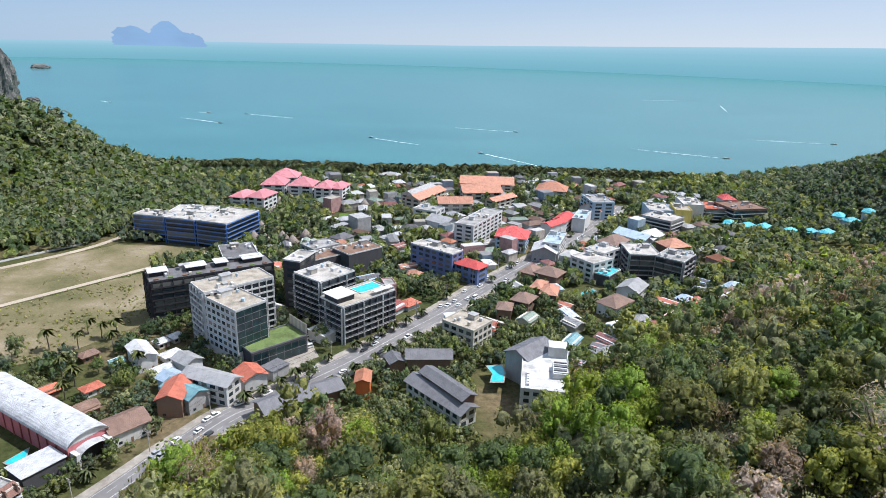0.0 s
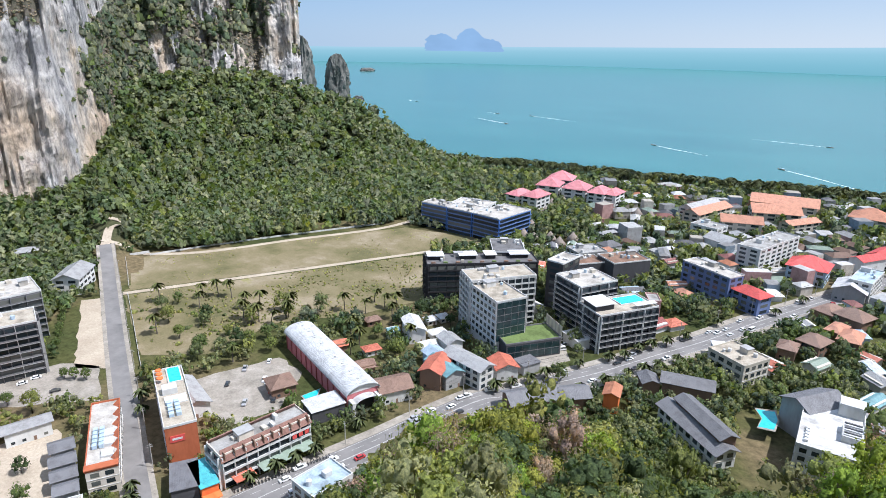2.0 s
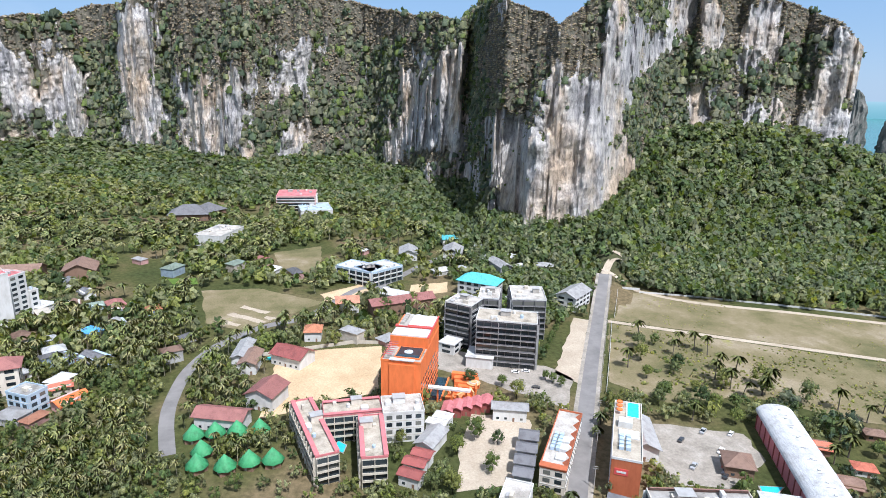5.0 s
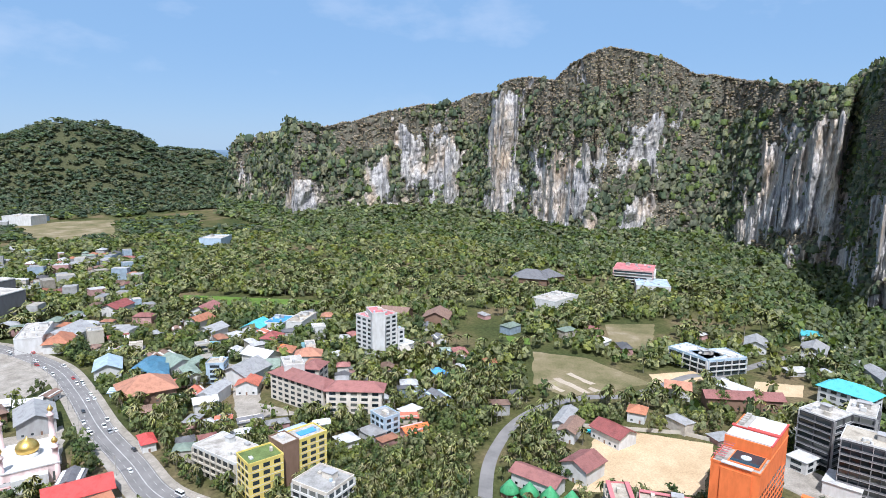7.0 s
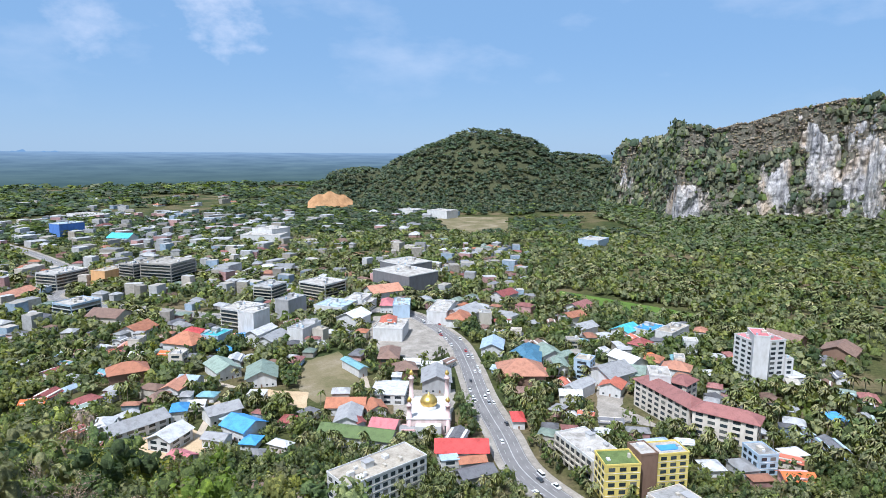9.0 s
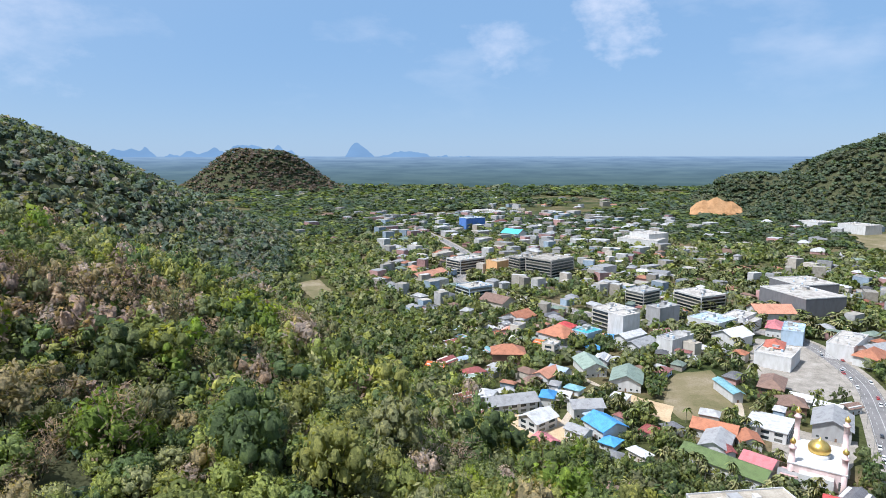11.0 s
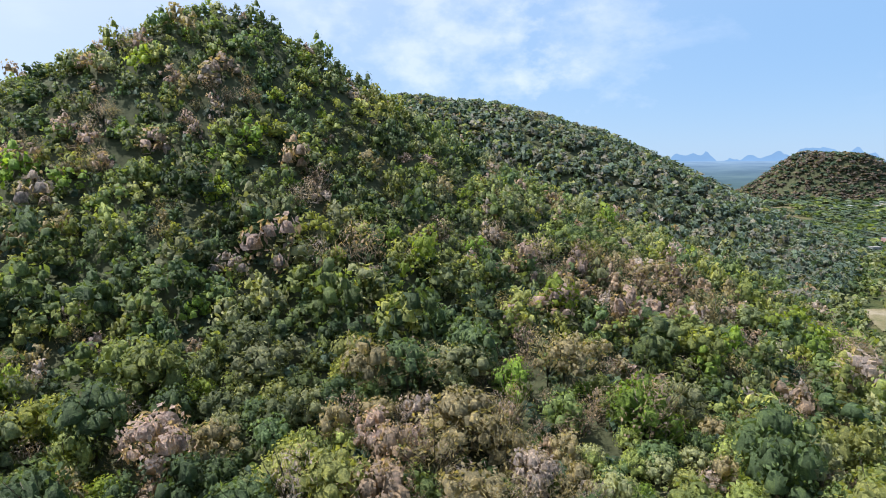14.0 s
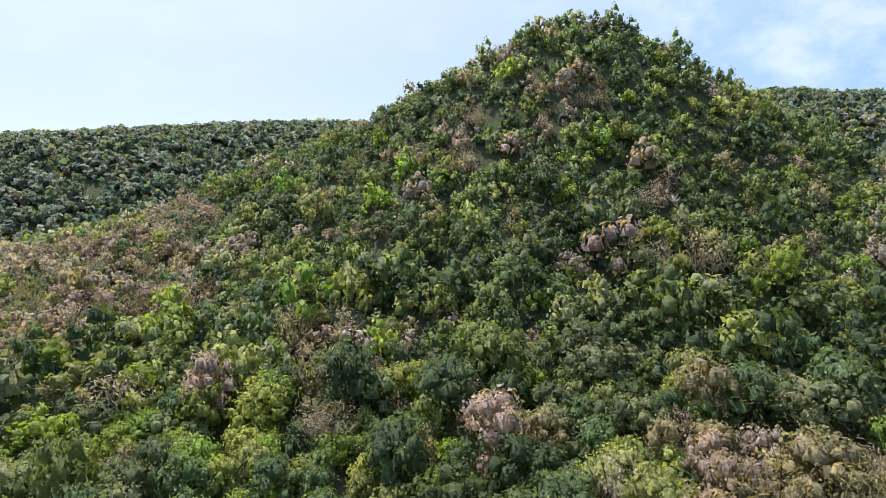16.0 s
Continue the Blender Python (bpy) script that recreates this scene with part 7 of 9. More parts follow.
for k in range(4):
    piece("pergola_post", SLAB, orange, -8.7, -20.0 + k * 4.6, 28.2, 0.3, 0.3, 2.5, "rose")
piece("upper_storey", SLAB, orange, 0.0, 8.0, 28.2, 18.3, 28.6, 5.4, "orange")
for px, py, sx, sy, z, c in ((0, -1.0, 17.6, 9.5, 33.6, "steel"), (0, 5.2, 18.7, 2.2, 34.2, "red"), (1.0, 14.0, 15.5, 14.0, 33.9, "steel"), (9.0, 8.0, 0.8, 28.6, 33.6, "red"), (-5.5, 12.0, 4.5, 15.0, 34.3, "concrete")):
    piece("roof_sheet", SLAB, orange, px, py, z, sx, sy, 0.5, c)
for k in range(5):
    piece("roof_unit", UNIT, orange, -6.0, 6.5 + k * 2.7, 34.8, 2.2, 1.8, 1.5, "concrete")
piece("link_bridge", SLAB, orange, 19.5, -4.0, 7.2, 21.0, 2.6, 0.9, "white")
for k in range(3):
    piece("bridge_post", SLAB, orange, 14.0 + k * 7.0, -4.0, 0.0, 0.7, 0.7, 7.2, "orange")

# orange garden terraces and a dark pool beside it
gard = stand("garden_terrace", -266.0, 103.0, 61.2, "stepped orange garden terraces round a dark pool", "terrace")
piece("pool_water", DARK_TOP, gard, -11.5, -2.0, 0.2, 7.0, 24.0, 0.25, label="dark tiled pool water")
piece("pool_rim", SLAB, gard, -7.6, -2.0, 0.0, 0.8, 25.0, 0.8, "orange")
rnd_g = random.Random(4)
for k in range(7):
    piece("terrace_step", SLAB, gard, 2.0 + rnd_g.uniform(-2, 2), -10.5 + k * 3.6, 0.0, 14.0 - rnd_g.uniform(0, 5), 3.0, 0.6 + k * 0.5, "orange")
for k in range(8):
    o = piece("terrace_wall", SLAB, gard, -3.5 + k * 1.7, -8.0 + 5.0 * math.sin(k * 1.1), 0.0, 0.7, 6.0, 1.8 + 0.35 * k, "apricot" if k % 3 == 0 else "orange")
    o.rotation_euler = (0, 0, 0.5 * math.cos(k * 1.1))
for k in range(3):
    piece("path_ring", TANK, gard, 6.5, 3.0 + k * 0.2, 2.6 + k * 0.3, 7.0 - 2.0 * k, 7.0 - 2.0 * k, 0.3, "beige" if k % 2 else "apricot")
for k in range(5):
    house(-243.6 - 0.15 * k, 88.6 + k * 4.9, 61.0, 4.6, 8.6, 4.6, "darkred", "rose", "none", "small dark red villa with a rose gable roof in a row", False, "row of rose villas", "villa")

# cream hotel round a court, grey decks with rose edges
for hx, hy, hyaw, hl, hd in ((-231.0, 25.2, 96.1, 9.0, 45.0), (-241.3, 43.3, 84.1, 25.0, 12.0), (-216.9, 46.9, 80.6, 10.0, 31.0)):
    u = flat_building(hx, hy, hyaw, hl, hd, 12.5, "cream", "beige", "bal", "cream four-storey hotel wing with rose roof edges", edge="rose", trim="beige")
    for s in (-1, 1):
        piece("roof_edge", SLAB, u, s * (hl / 2 - 0.6) if hl < hd else 0, 0 if hl < hd else s * (hd / 2 - 0.6), 13.5, 1.9 if hl < hd else hl, hd if hl < hd else 1.9, 0.25, "rose")

# dark and turquoise shop roofs at the corner
flat_building(-155.4, 121.4, 48.7, 8.6, 15.0, 6.6, "dark", "greydark", "none", "charcoal two-storey corner shop with a dark sheet roof")
corner = flat_building(-150.2, 125.0, 61.6, 5.6, 15.4, 6.6, "orange", "teal", "none", "orange two-storey corner shop under a turquoise roof")
piece("awning", SLAB, corner, 0.0, -9.2, 3.2, 6.2, 3.6, 0.2, "orange")

# ---- the rest of the town: smaller houses, sheds and shop rows ----
ROOFS = ["grey", "grey", "white", "steel", "redroof", "salmon", "orange", "brownroof", "bluegrey", "greengrey", "maroon", "tealgrey", "greydark", "darkred", "grey", "steel", "white", "greydark", "brownroof", "blueroof"]
WALLS = ["white", "white", "cream", "beige", "pinkwall", "bluegrey"]
rnd_town = random.Random(11)


def infill(az0, az1, r0, r1, count, lo, hi, group, tall=0.12, simple=False):
    made, tries = 0, 0
    while made < count and tries < count * 14:
        tries += 1
        az, r = rnd_town.uniform(az0, az1), math.sqrt(rnd_town.uniform(r0 * r0, r1 * r1))
        x, y = at(az, r)
        L, D = rnd_town.uniform(lo, hi), rnd_town.uniform(lo, hi) * 0.75
        if not free_ground(np.array([x]), np.array([y]), 0.36 * max(L, D))[0] or ground_z(x, y) > 9 or y > coast(x) - 30:
            continue
        yaw = rnd_town.choice([20, 47, 110, 137]) + rnd_town.uniform(-12, 12)
        wall, roof = rnd_town.choice(WALLS), rnd_town.choice(ROOFS)
        if rnd_town.random() < tall:
            n = rnd_town.choice([2, 3, 3, 4])
            flat_building(x, y, yaw, L, D, n * 3.3, wall, rnd_town.choice(["white", "grey", "beige"]), "none" if simple else "win", f"{tone(wall)} town building of {('two', 'three', 'four')[n - 2]} storeys with a flat roof", clutter=not simple)
        else:
            hip = rnd_town.random() < 0.4
            b = small_house(x, y, yaw, L, D, rnd_town.uniform(3.0, 4.6), wall, roof, hip, f"small {tone(wall)} house under a {tone(roof)} {'hip' if hip else 'gable'} roof", group, simple)
        made += 1


def small_house(x, y, yaw, L, D, h, wall, roof, hip, label, group, simple):
    b = stand("house", x, y, yaw, label, "house", group)
    rise = min(L, D) * 0.26
    bm = bmesh.new()
    box_bm(bm, 0, 0, -1.5, L * 0.92, D * 0.92, h + 1.5 + (0 if hip else rise * 0.45))
    paint(part("wall", bm, M_PAINT, b), wall, 0.1)
    bm = bmesh.new()
    pitched_roof(bm, L, D, h, rise, 0.6, hip)
    paint(part("roof", bm, M_SHEET, b), roof, 0.2)
    if not simple:
        s = -1 if faces_seen(x, y, yaw)[0] == 0 else 1
        piece("window", PANE, b, -L * 0.25, s * (D * 0.46 + 0.02), 1.0, 1.5, 0.12, 1.2)
        piece("door", SLAB, b, L * 0.15, s * (D * 0.46 + 0.03), 0.0, 1.0, 0.1, 2.05, "brown")
    rim(x, y, yaw, L, D)
    return b


def far_houses(name, label, az0, az1, r0, r1, count, lo, hi, tall):
    """Houses too far off to be picked apart, joined: walls and roofs tinted house by house."""
    vs, fs, cs = [], [], []
    n = 0
    tries = 0
    while n < count and tries < count * 12:
        tries += 1
        az, r = rnd_town.uniform(az0, az1), math.sqrt(rnd_town.uniform(r0 * r0, r1 * r1))
        x, y = at(az, r)
        L, D = rnd_town.uniform(lo, hi), rnd_town.uniform(lo, hi) * 0.75
        if not free_ground(np.array([x]), np.array([y]), 0.36 * max(L, D))[0] or ground_z(x, y) > 9 or y > coast(x) - 30:
            continue
        n += 1
        flat = rnd_town.random() < tall
        h = rnd_town.choice([3.2, 4.0, 6.6]) if not flat else rnd_town.choice([6.6, 9.9, 13.2])
        rise = 0.15 if flat else min(L, D) * 0.24
        a, c = L / 2, D / 2
        m = pose(x, y, ground_z(x, y), 0, 0, rnd_town.choice([20, 47, 110, 137]) + rnd_town.uniform(-12, 12))
        o = 0.0 if flat else 0.6
        pts = [(-a, -c, -1), (a, -c, -1), (a, c, -1), (-a, c, -1), (-a, -c, h), (a, -c, h), (a, c, h), (-a, c, h)]
        e = a - c * 0.7 if a > c else a * 0.3
        pts += [(-a - o, -c - o, h), (a + o, -c - o, h), (a + o, c + o, h), (-a - o, c + o, h), (-e, -0.05, h + rise), (e, -0.05, h + rise), (e, 0.05, h + rise), (-e, 0.05, h + rise)]
        k = len(vs)
        vs += [tuple(m @ Vector(p)) for p in pts]
        fs += [[k + i for i in q] for q in ((0, 1, 5, 4), (1, 2, 6, 5), (2, 3, 7, 6), (3, 0, 4, 7), (8, 9, 13, 12), (10, 11, 15, 14), (9, 10, 14, 13), (11, 8, 12, 15), (12, 13, 14, 15), (11, 10, 9, 8))]
        dull = rnd_town.uniform(0.50, 0.85)
        w, rf = COL[rnd_town.choice(WALLS)], COL[rnd_town.choice(["grey", "brownroof", "maroon", "steel", "terracotta", "greydark", "white", "greengrey", "salmon", "grey", "steel", "white", "greydark"] if not flat else ["white", "grey", "beige"])]
        w, rf = tuple(v * dull for v in w), tuple(v * dull for v in rf)
        cs += [w] * 8 + [rf] * 8
        rim(x, y, 0, L, D)
    ob = new(name, mesh_of(name, vs, fs, np.array(cs)))
    ob.data.materials.append(M_TINT)
    return tagged(ob, label, "houses", kind="stuff")


def b_tint(nt, bsdf):
    at_ = nt.nodes.new("ShaderNodeAttribute")
    at_.attribute_name = "tint"
    g = ramp_node(nt, noise_tex(nt, 0.3, 5, 0.65, use="World"), [(0.3, (0.65, 0.63, 0.60)), (0.6, (1.05, 1.05, 1.05))])
    nt.links.new(mix(nt, 'MULTIPLY', 0.9, at_.outputs["Color"], g), bsdf.inputs["Base Color"])


M_TINT = material("far walls and roofs", b_tint, 0.7, 0.3)
infill(100, 172, 300, 540, 115, 8, 15, "houses of the town")
far_houses("packed_houses", "small houses packed close between the streets", 104, 166, 300, 560, 60, 7, 13, 0.1)
far_houses("outer_houses", "many small houses of the outer town, mixed roofs", 128, 176, 540, 1000, 320, 9, 18, 0.35)
far_houses("plain_houses", "scattered pale houses and sheds of the plain", 128, 188, 1000, 2600, 200, 14, 34, 0.5)
far_houses("corridor_houses", "white shop houses crowding the road out of town", 150, 177, 620, 1600, 260, 12, 26, 0.75)
far_houses("beach_houses", "mixed-roofed houses between road and beach", 337, 371, 420, 730, 110, 9, 17, 0.15)
far_houses("village_houses", "small houses below the cliffs", 60, 100, 330, 560, 28, 8, 15, 0.0)

infill(333, 380, 262, 470, 46, 8, 15, "houses by the main road", 0.12, True)
far_houses("shore_houses", "low houses and shops packed along the main road", 334, 372, 420, 700, 90, 9, 17, 0.12)

# a teal-roofed resort among the trees above the beach
for tx, ty in ((256.9, 537.9), (269.6, 532.1), (283.8, 530.2), (300.1, 518.1), (315.5, 514.8), (328.2, 511.2), (360.3, 532.0), (381.6, 541.6), (358.7, 546.3)):
    house(tx, ty, 20 + (tx * 7) % 40, 15.0, 9.0, 6.0, "white", "teal", "none", "white villa under a faded turquoise roof among trees", True, "villas of the resort", "villa")

# small houses and huts under the palms by the long hall
for hx, hy, hw, hr, hl, hd in ((-153.0, 259.0, "white", "tealgrey", 6, 5), (-169.6, 265.3, "brown", "brownroof", 8, 6), (-151.8, 236.0, "white", "redroof", 8, 6), (-169.5, 231.7, "brown", "redroof", 9, 7), (-163.8, 222.9, "cream", "maroon", 7, 6),
                               (-128.7, 252.3, "white", "steel", 9, 7), (-146.0, 219.5, "brown", "brownroof", 10, 8), (-141.3, 281.0, "beige", "steel", 6, 6), (-136.5, 287.5, "beige", "steel", 6, 6), (-131.0, 268.5, "white", "white", 9, 6)):
    small_house(hx, hy, 55.0, hl, hd, 3.2, hw, hr, hd == 6, f"small {tone(hw)} bungalow with a {tone(hr)} roof under palms", "bungalows under the palms", False)


# ---- utility poles and their cables ----
def pole_line(pts, off, every, label):
    line = curve_through(pts)
    marks, run = [], 0.0
    for a, b in zip(line, line[1:]):
        d = (b - a).normalized()
        run += (b - a).length
        if run > every:
            run = 0.0
            marks.append((a.x - d.y * off, a.y + d.x * off, math.degrees(math.atan2(d.y, d.x))))
    for i, (px, py, yaw) in enumerate(marks):
        p_ = stand("utility_pole", px, py, yaw, label, "utility pole", "utility poles")
        piece("pole", TANK, p_, 0, 0, 0, 0.34, 0.34, 10.5, "concrete")
        for z in (9.0, 9.9):
            piece("crossarm", SLAB, p_, 0, 0, z, 0.12, 2.0, 0.12, "concrete")
        if i + 1 < len(marks):
            qx, qy, _ = marks[i + 1]
            ln, turn = math.hypot(qx - px, qy - py), math.atan2(qy - py, qx - px) - radians(yaw)
            for k, z in enumerate((9.1, 10.0, 7.6)):
                bm = bmesh.new()
                for s in range(6):
                    u, v = s / 6, (s + 1) / 6
                    za, zb = z - 3.0 * u * (1 - u), z - 3.0 * v * (1 - v)
                    q = [bm.verts.new((ln * w_ * math.cos(turn), ln * w_ * math.sin(turn) + (0.8, -0.8, 0.2)[k], zz)) for w_, zz in ((u, za), (v, zb), (v, zb + 0.07), (u, za + 0.07))]
                    bm.faces.new(q)
                paint(part("cable", bm, M_PAINT, p_), "black")


pole_line([(-160.0, 106.8), (-227.5, 152.8), (-337.9, 230.0), (-390.0, 267.0)], -6.0, 26, "concrete utility pole with cables along the side street")
pole_line(MAIN_ROAD[13:-2], 8.2, 30, "concrete utility pole with cables along the main road")
pole_line(MAIN_ROAD[1:7], -9.0, 30, "concrete utility pole with cables beside the road")

# ---- mosque ----
def spin(bm, profile, seg=20, at_=(0, 0, 0)):
    """A turned shape from (radius, height) pairs."""
    rings_ = [[bm.verts.new((at_[0] + r * math.cos(2 * math.pi * i / seg), at_[1] + r * math.sin(2 * math.pi * i / seg), at_[2] + z)) for i in range(seg)] for r, z in profile]
    for a, b in zip(rings_, rings_[1:]):
        for i in range(seg):
            bm.faces.new((a[i], a[(i + 1) % seg], b[(i + 1) % seg], b[i])).smooth = True
    bm.faces.new(rings_[-1])


def b_gold(nt, bsdf):
    bsdf.inputs["Metallic"].default_value = 0.85
    nt.links.new(ramp_node(nt, noise_tex(nt, 0.8, 4), [(0.3, (0.62, 0.42, 0.10)), (0.7, (0.78, 0.56, 0.18))]), bsdf.inputs["Base Color"])


M_GOLD = material("gilded dome", b_gold, 0.35, 0.5)


def mosque(x, y, yaw, L, D, h):
    b = stand("mosque", x, y, yaw, "pink and white mosque with a golden dome and four minarets", "mosque")
    box_part("wall", (0, 0, -1, L, D, h + 1), M_PAINT, b, (0.70, 0.56, 0.54))
    box_part("roof", (0, 0, h, L + 0.8, D + 0.8, 0.5), M_PAINT, b, "white")
    box_part("porch", (0, -D / 2 - 2.0, -1, L * 0.6, 4.0, h * 0.75 + 1), M_PAINT, b, "white")
    bm = bmesh.new()
    spin(bm, [(4.6, 0), (4.6, 2.2)], 16, (0, -1, h + 0.4))
    paint(part("drum", bm, M_PAINT, b), "white")
    bm = bmesh.new()
    spin(bm, [(4.0, 0), (4.7, 1.0), (4.9, 2.2), (4.5, 3.6), (3.4, 4.9), (1.8, 5.9), (0.5, 6.6), (0.12, 7.6)], 24, (0, -1, h + 2.4))
    part("dome", bm, M_GOLD, b, "shining golden onion dome")
    for sx in (-1, 1):
        for sy in (-1, 1):
            px, py, top = sx * (L / 2 - 1.2), sy * (D / 2 - 1.2), h + (9.0 if sy < 0 else 14.0)
            bm = bmesh.new()
            spin(bm, [(1.5, 0), (1.5, h + 3), (1.2, h + 3), (1.2, top - 1.5), (1.7, top - 1.4), (1.7, top - 0.7), (0.9, top - 0.6), (0.9, top + 1.2)], 12, (px, py, -0.5))
            m_ = paint(part("minaret", bm, M_PAINT, b), (0.68, 0.52, 0.50))
            bm = bmesh.new()
            spin(bm, [(1.0, 0), (1.35, 0.6), (1.2, 1.4), (0.6, 2.1), (0.08, 3.0)], 14, (px, py, top + 0.6))
            part("cap", bm, M_GOLD, m_, "small golden dome")
    for i in range(7):
        piece("window", PANE, b, (i / 6 - 0.5) * L * 0.8, -D / 2 - 0.02, 1.2, 1.2, 0.14, 4.2)
    rim(x, y, yaw, L, D)


mosque(-221.5, -242.0, 137.0, 23.0, 30.0, 9.0)


# ---- cars, scooters ----
def b_body(nt, bsdf):
    info = nt.nodes.new("ShaderNodeObjectInfo")
    nt.links.new(info.outputs["Color"], bsdf.inputs["Base Color"])
    bsdf.inputs["Coat Weight"].default_value = 0.6


M_CARPAINT = material("car paint", b_body, 0.35, 0.5)
M_RUBBER = material("rubber", lambda nt, bsdf: nt.links.new(ramp_node(nt, noise_tex(nt, 5, 3), [(0.3, (0.015, 0.015, 0.016)), (0.7, (0.035, 0.035, 0.035))]), bsdf.inputs["Base Color"]), 0.85, 0.2)


def wheel_shape(bm):
    bmesh.ops.create_cone(bm, cap_ends=True, segments=12, radius1=0.33, radius2=0.33, depth=0.22, matrix=Matrix.Rotation(math.pi / 2, 4, 'X'))


WHEEL = shared("wheel", wheel_shape, M_RUBBER)


def wedge(bm, L, W, z0, z1, l2, w2, shift=0.0):
    """A box that narrows towards its top."""
    v = [bm.verts.new(p) for p in ((-L / 2, -W / 2, z0), (L / 2, -W / 2, z0), (L / 2, W / 2, z0), (-L / 2, W / 2, z0), (-l2 / 2 + shift, -w2 / 2, z1), (l2 / 2 + shift, -w2 / 2, z1), (l2 / 2 + shift, w2 / 2, z1), (-l2 / 2 + shift, w2 / 2, z1))]
    for f in ((0, 3, 2, 1), (4, 5, 6, 7), (0, 1, 5, 4), (1, 2, 6, 5), (2, 3, 7, 6), (3, 0, 4, 7)):
        bm.faces.new([v[i] for i in f])


def car_model(colour, kind, label):
    c = tagged(new("car"), label, "car", "cars of the town")
    c.empty_display_size = 0.5
    L, W, H = {"saloon": (4.4, 1.75, 1.45), "van": (5.0, 1.9, 2.1), "pickup": (5.2, 1.85, 1.75)}[kind]
    bm = bmesh.new()
    wedge(bm, L, W, 0.28, 0.62, L * 0.99, W)
    wedge(bm, L * 0.99, W, 0.62, 0.9 if kind != "van" else 1.1, L * 0.96, W * 0.95)
    paint(part("body", bm, M_CARPAINT, c), colour)
    bm = bmesh.new()
    if kind == "pickup":
        wedge(bm, L * 0.5, W * 0.94, 0.9, H - 0.06, L * 0.32, W * 0.78, 0.15)
    elif kind == "van":
        wedge(bm, L * 0.95, W * 0.94, 1.1, H - 0.08, L * 0.84, W * 0.84, -0.12)
    else:
        wedge(bm, L * 0.66, W * 0.92, 0.9, H - 0.06, L * 0.42, W * 0.76, -0.15)
    part("cabin", bm, M_GLASS, c, "dark glazed cabin")
    bm = bmesh.new()
    s_ = {"saloon": (0.44, 0.78, -0.15), "van": (0.85, 0.85, -0.12), "pickup": (0.33, 0.79, 0.15)}[kind]
    box_bm(bm, s_[2], 0, H - 0.07, L * s_[0], W * s_[1], 0.07)
    paint(part("roof", bm, M_CARPAINT, c), colour)
    for sx in (-1, 1):
        for sy in (-1, 1):
            o = new("wheel", WHEEL)
            o.parent, o.location = c, (sx * L * 0.31, sy * W * 0.44, 0.33)
    return c


CARS = [car_model((0.75, 0.75, 0.74), "saloon", "white saloon car with dark windows"), car_model((0.72, 0.72, 0.72), "van", "white minibus van with dark windows"), car_model((0.04, 0.04, 0.045), "saloon", "glossy black saloon car with dark windows"), car_model((0.35, 0.36, 0.38), "pickup", "silver-grey pickup truck with an open bed"), car_model((0.75, 0.74, 0.72), "pickup", "white pickup truck with an open bed"), car_model((0.40, 0.03, 0.03), "saloon", "dark red saloon car with dark windows")]
car_used = [False] * len(CARS)
rnd_car = random.Random(3)


def put_car(x, y, yaw, k=None):
    k = rnd_car.choices(range(6), (5, 2, 3, 2, 3, 1))[0] if k is None else k
    m = pose(x, y, 0.16, 0, 0, yaw)
    if car_used[k]:
        copy_thing(CARS[k], m)
    else:
        car_used[k] = True
        CARS[k].matrix_basis = m


line = curve_through(MAIN_ROAD)
for i in range(1, len(line) - 2):
    d = (line[i + 1] - line[i - 1]).normalized()
    n = Vector((-d.y, d.x, 0))
    yaw = math.degrees(math.atan2(d.y, d.x))
    for off, p in ((-5.4, 0.20), (-2.6, 0.13), (2.6, 0.13), (5.4, 0.22)):
        if line[i].length > 188 and rnd_car.random() < p * 0.62:
            q = line[i] + n * (off + rnd_car.uniform(-0.3, 0.3))
            put_car(q.x, q.y, yaw + (0 if off < 0 else 180) + rnd_car.uniform(-2, 2))
for k, (px, py) in enumerate([(-70.0, 294.8), (-67.2, 290.0), (-67.3, 284.3), (-83.5, 275.3), (-80.1, 277.0), (-76.7, 278.7), (-181.3, 190.8), (-178.5, 189.2), (-175.2, 187.1), (-172.2, 184.6), (-169.2, 182.2), (-166.2, 179.5), (-196.4, 194.5), (-190.9, 205.1), (-193.4, 179.9), (-175.7, 171.9), (-255.9, 140.8), (-274.7, 138.0), (-274.2, 143.9), (-280.8, 139.6), (-284.0, 135.0)]):
    put_car(px, py, 40 if k < 6 else (122 if k < 16 else 60))


def scooter_model():
    s = tagged(new("scooter"), "dark parked motor scooter", "scooter", "scooters parked along the road")
    bm = bmesh.new()
    wedge(bm, 1.15, 0.34, 0.35, 0.78, 0.7, 0.26, -0.15)
    box_bm(bm, 0.5, 0, 0.45, 0.12, 0.2, 0.62)
    box_bm(bm, 0.48, 0, 1.0, 0.08, 0.62, 0.06)
    paint(part("body", bm, M_CARPAINT, s), (0.03, 0.03, 0.035))
    for sx in (-0.55, 0.6):
        bm = bmesh.new()
        bmesh.ops.create_cone(bm, cap_ends=True, segments=10, radius1=0.27, radius2=0.27, depth=0.1, matrix=Matrix.Translation((sx, 0, 0.27)) @ Matrix.Rotation(math.pi / 2, 4, 'X'))
        part("wheel", bm, M_RUBBER, s)
    return s


sc = scooter_model()
first = True
for i in range(30):
    u = i / 29
    px, py = -139.5 + 17.5 * u, 128.0 + 31.0 * u
    m = pose(px, py, 0.28, 0, 0, 150 + rnd_car.uniform(-6, 6))
    if first:
        sc.matrix_basis = m
        first = False
    else:
        copy_thing(sc, m)


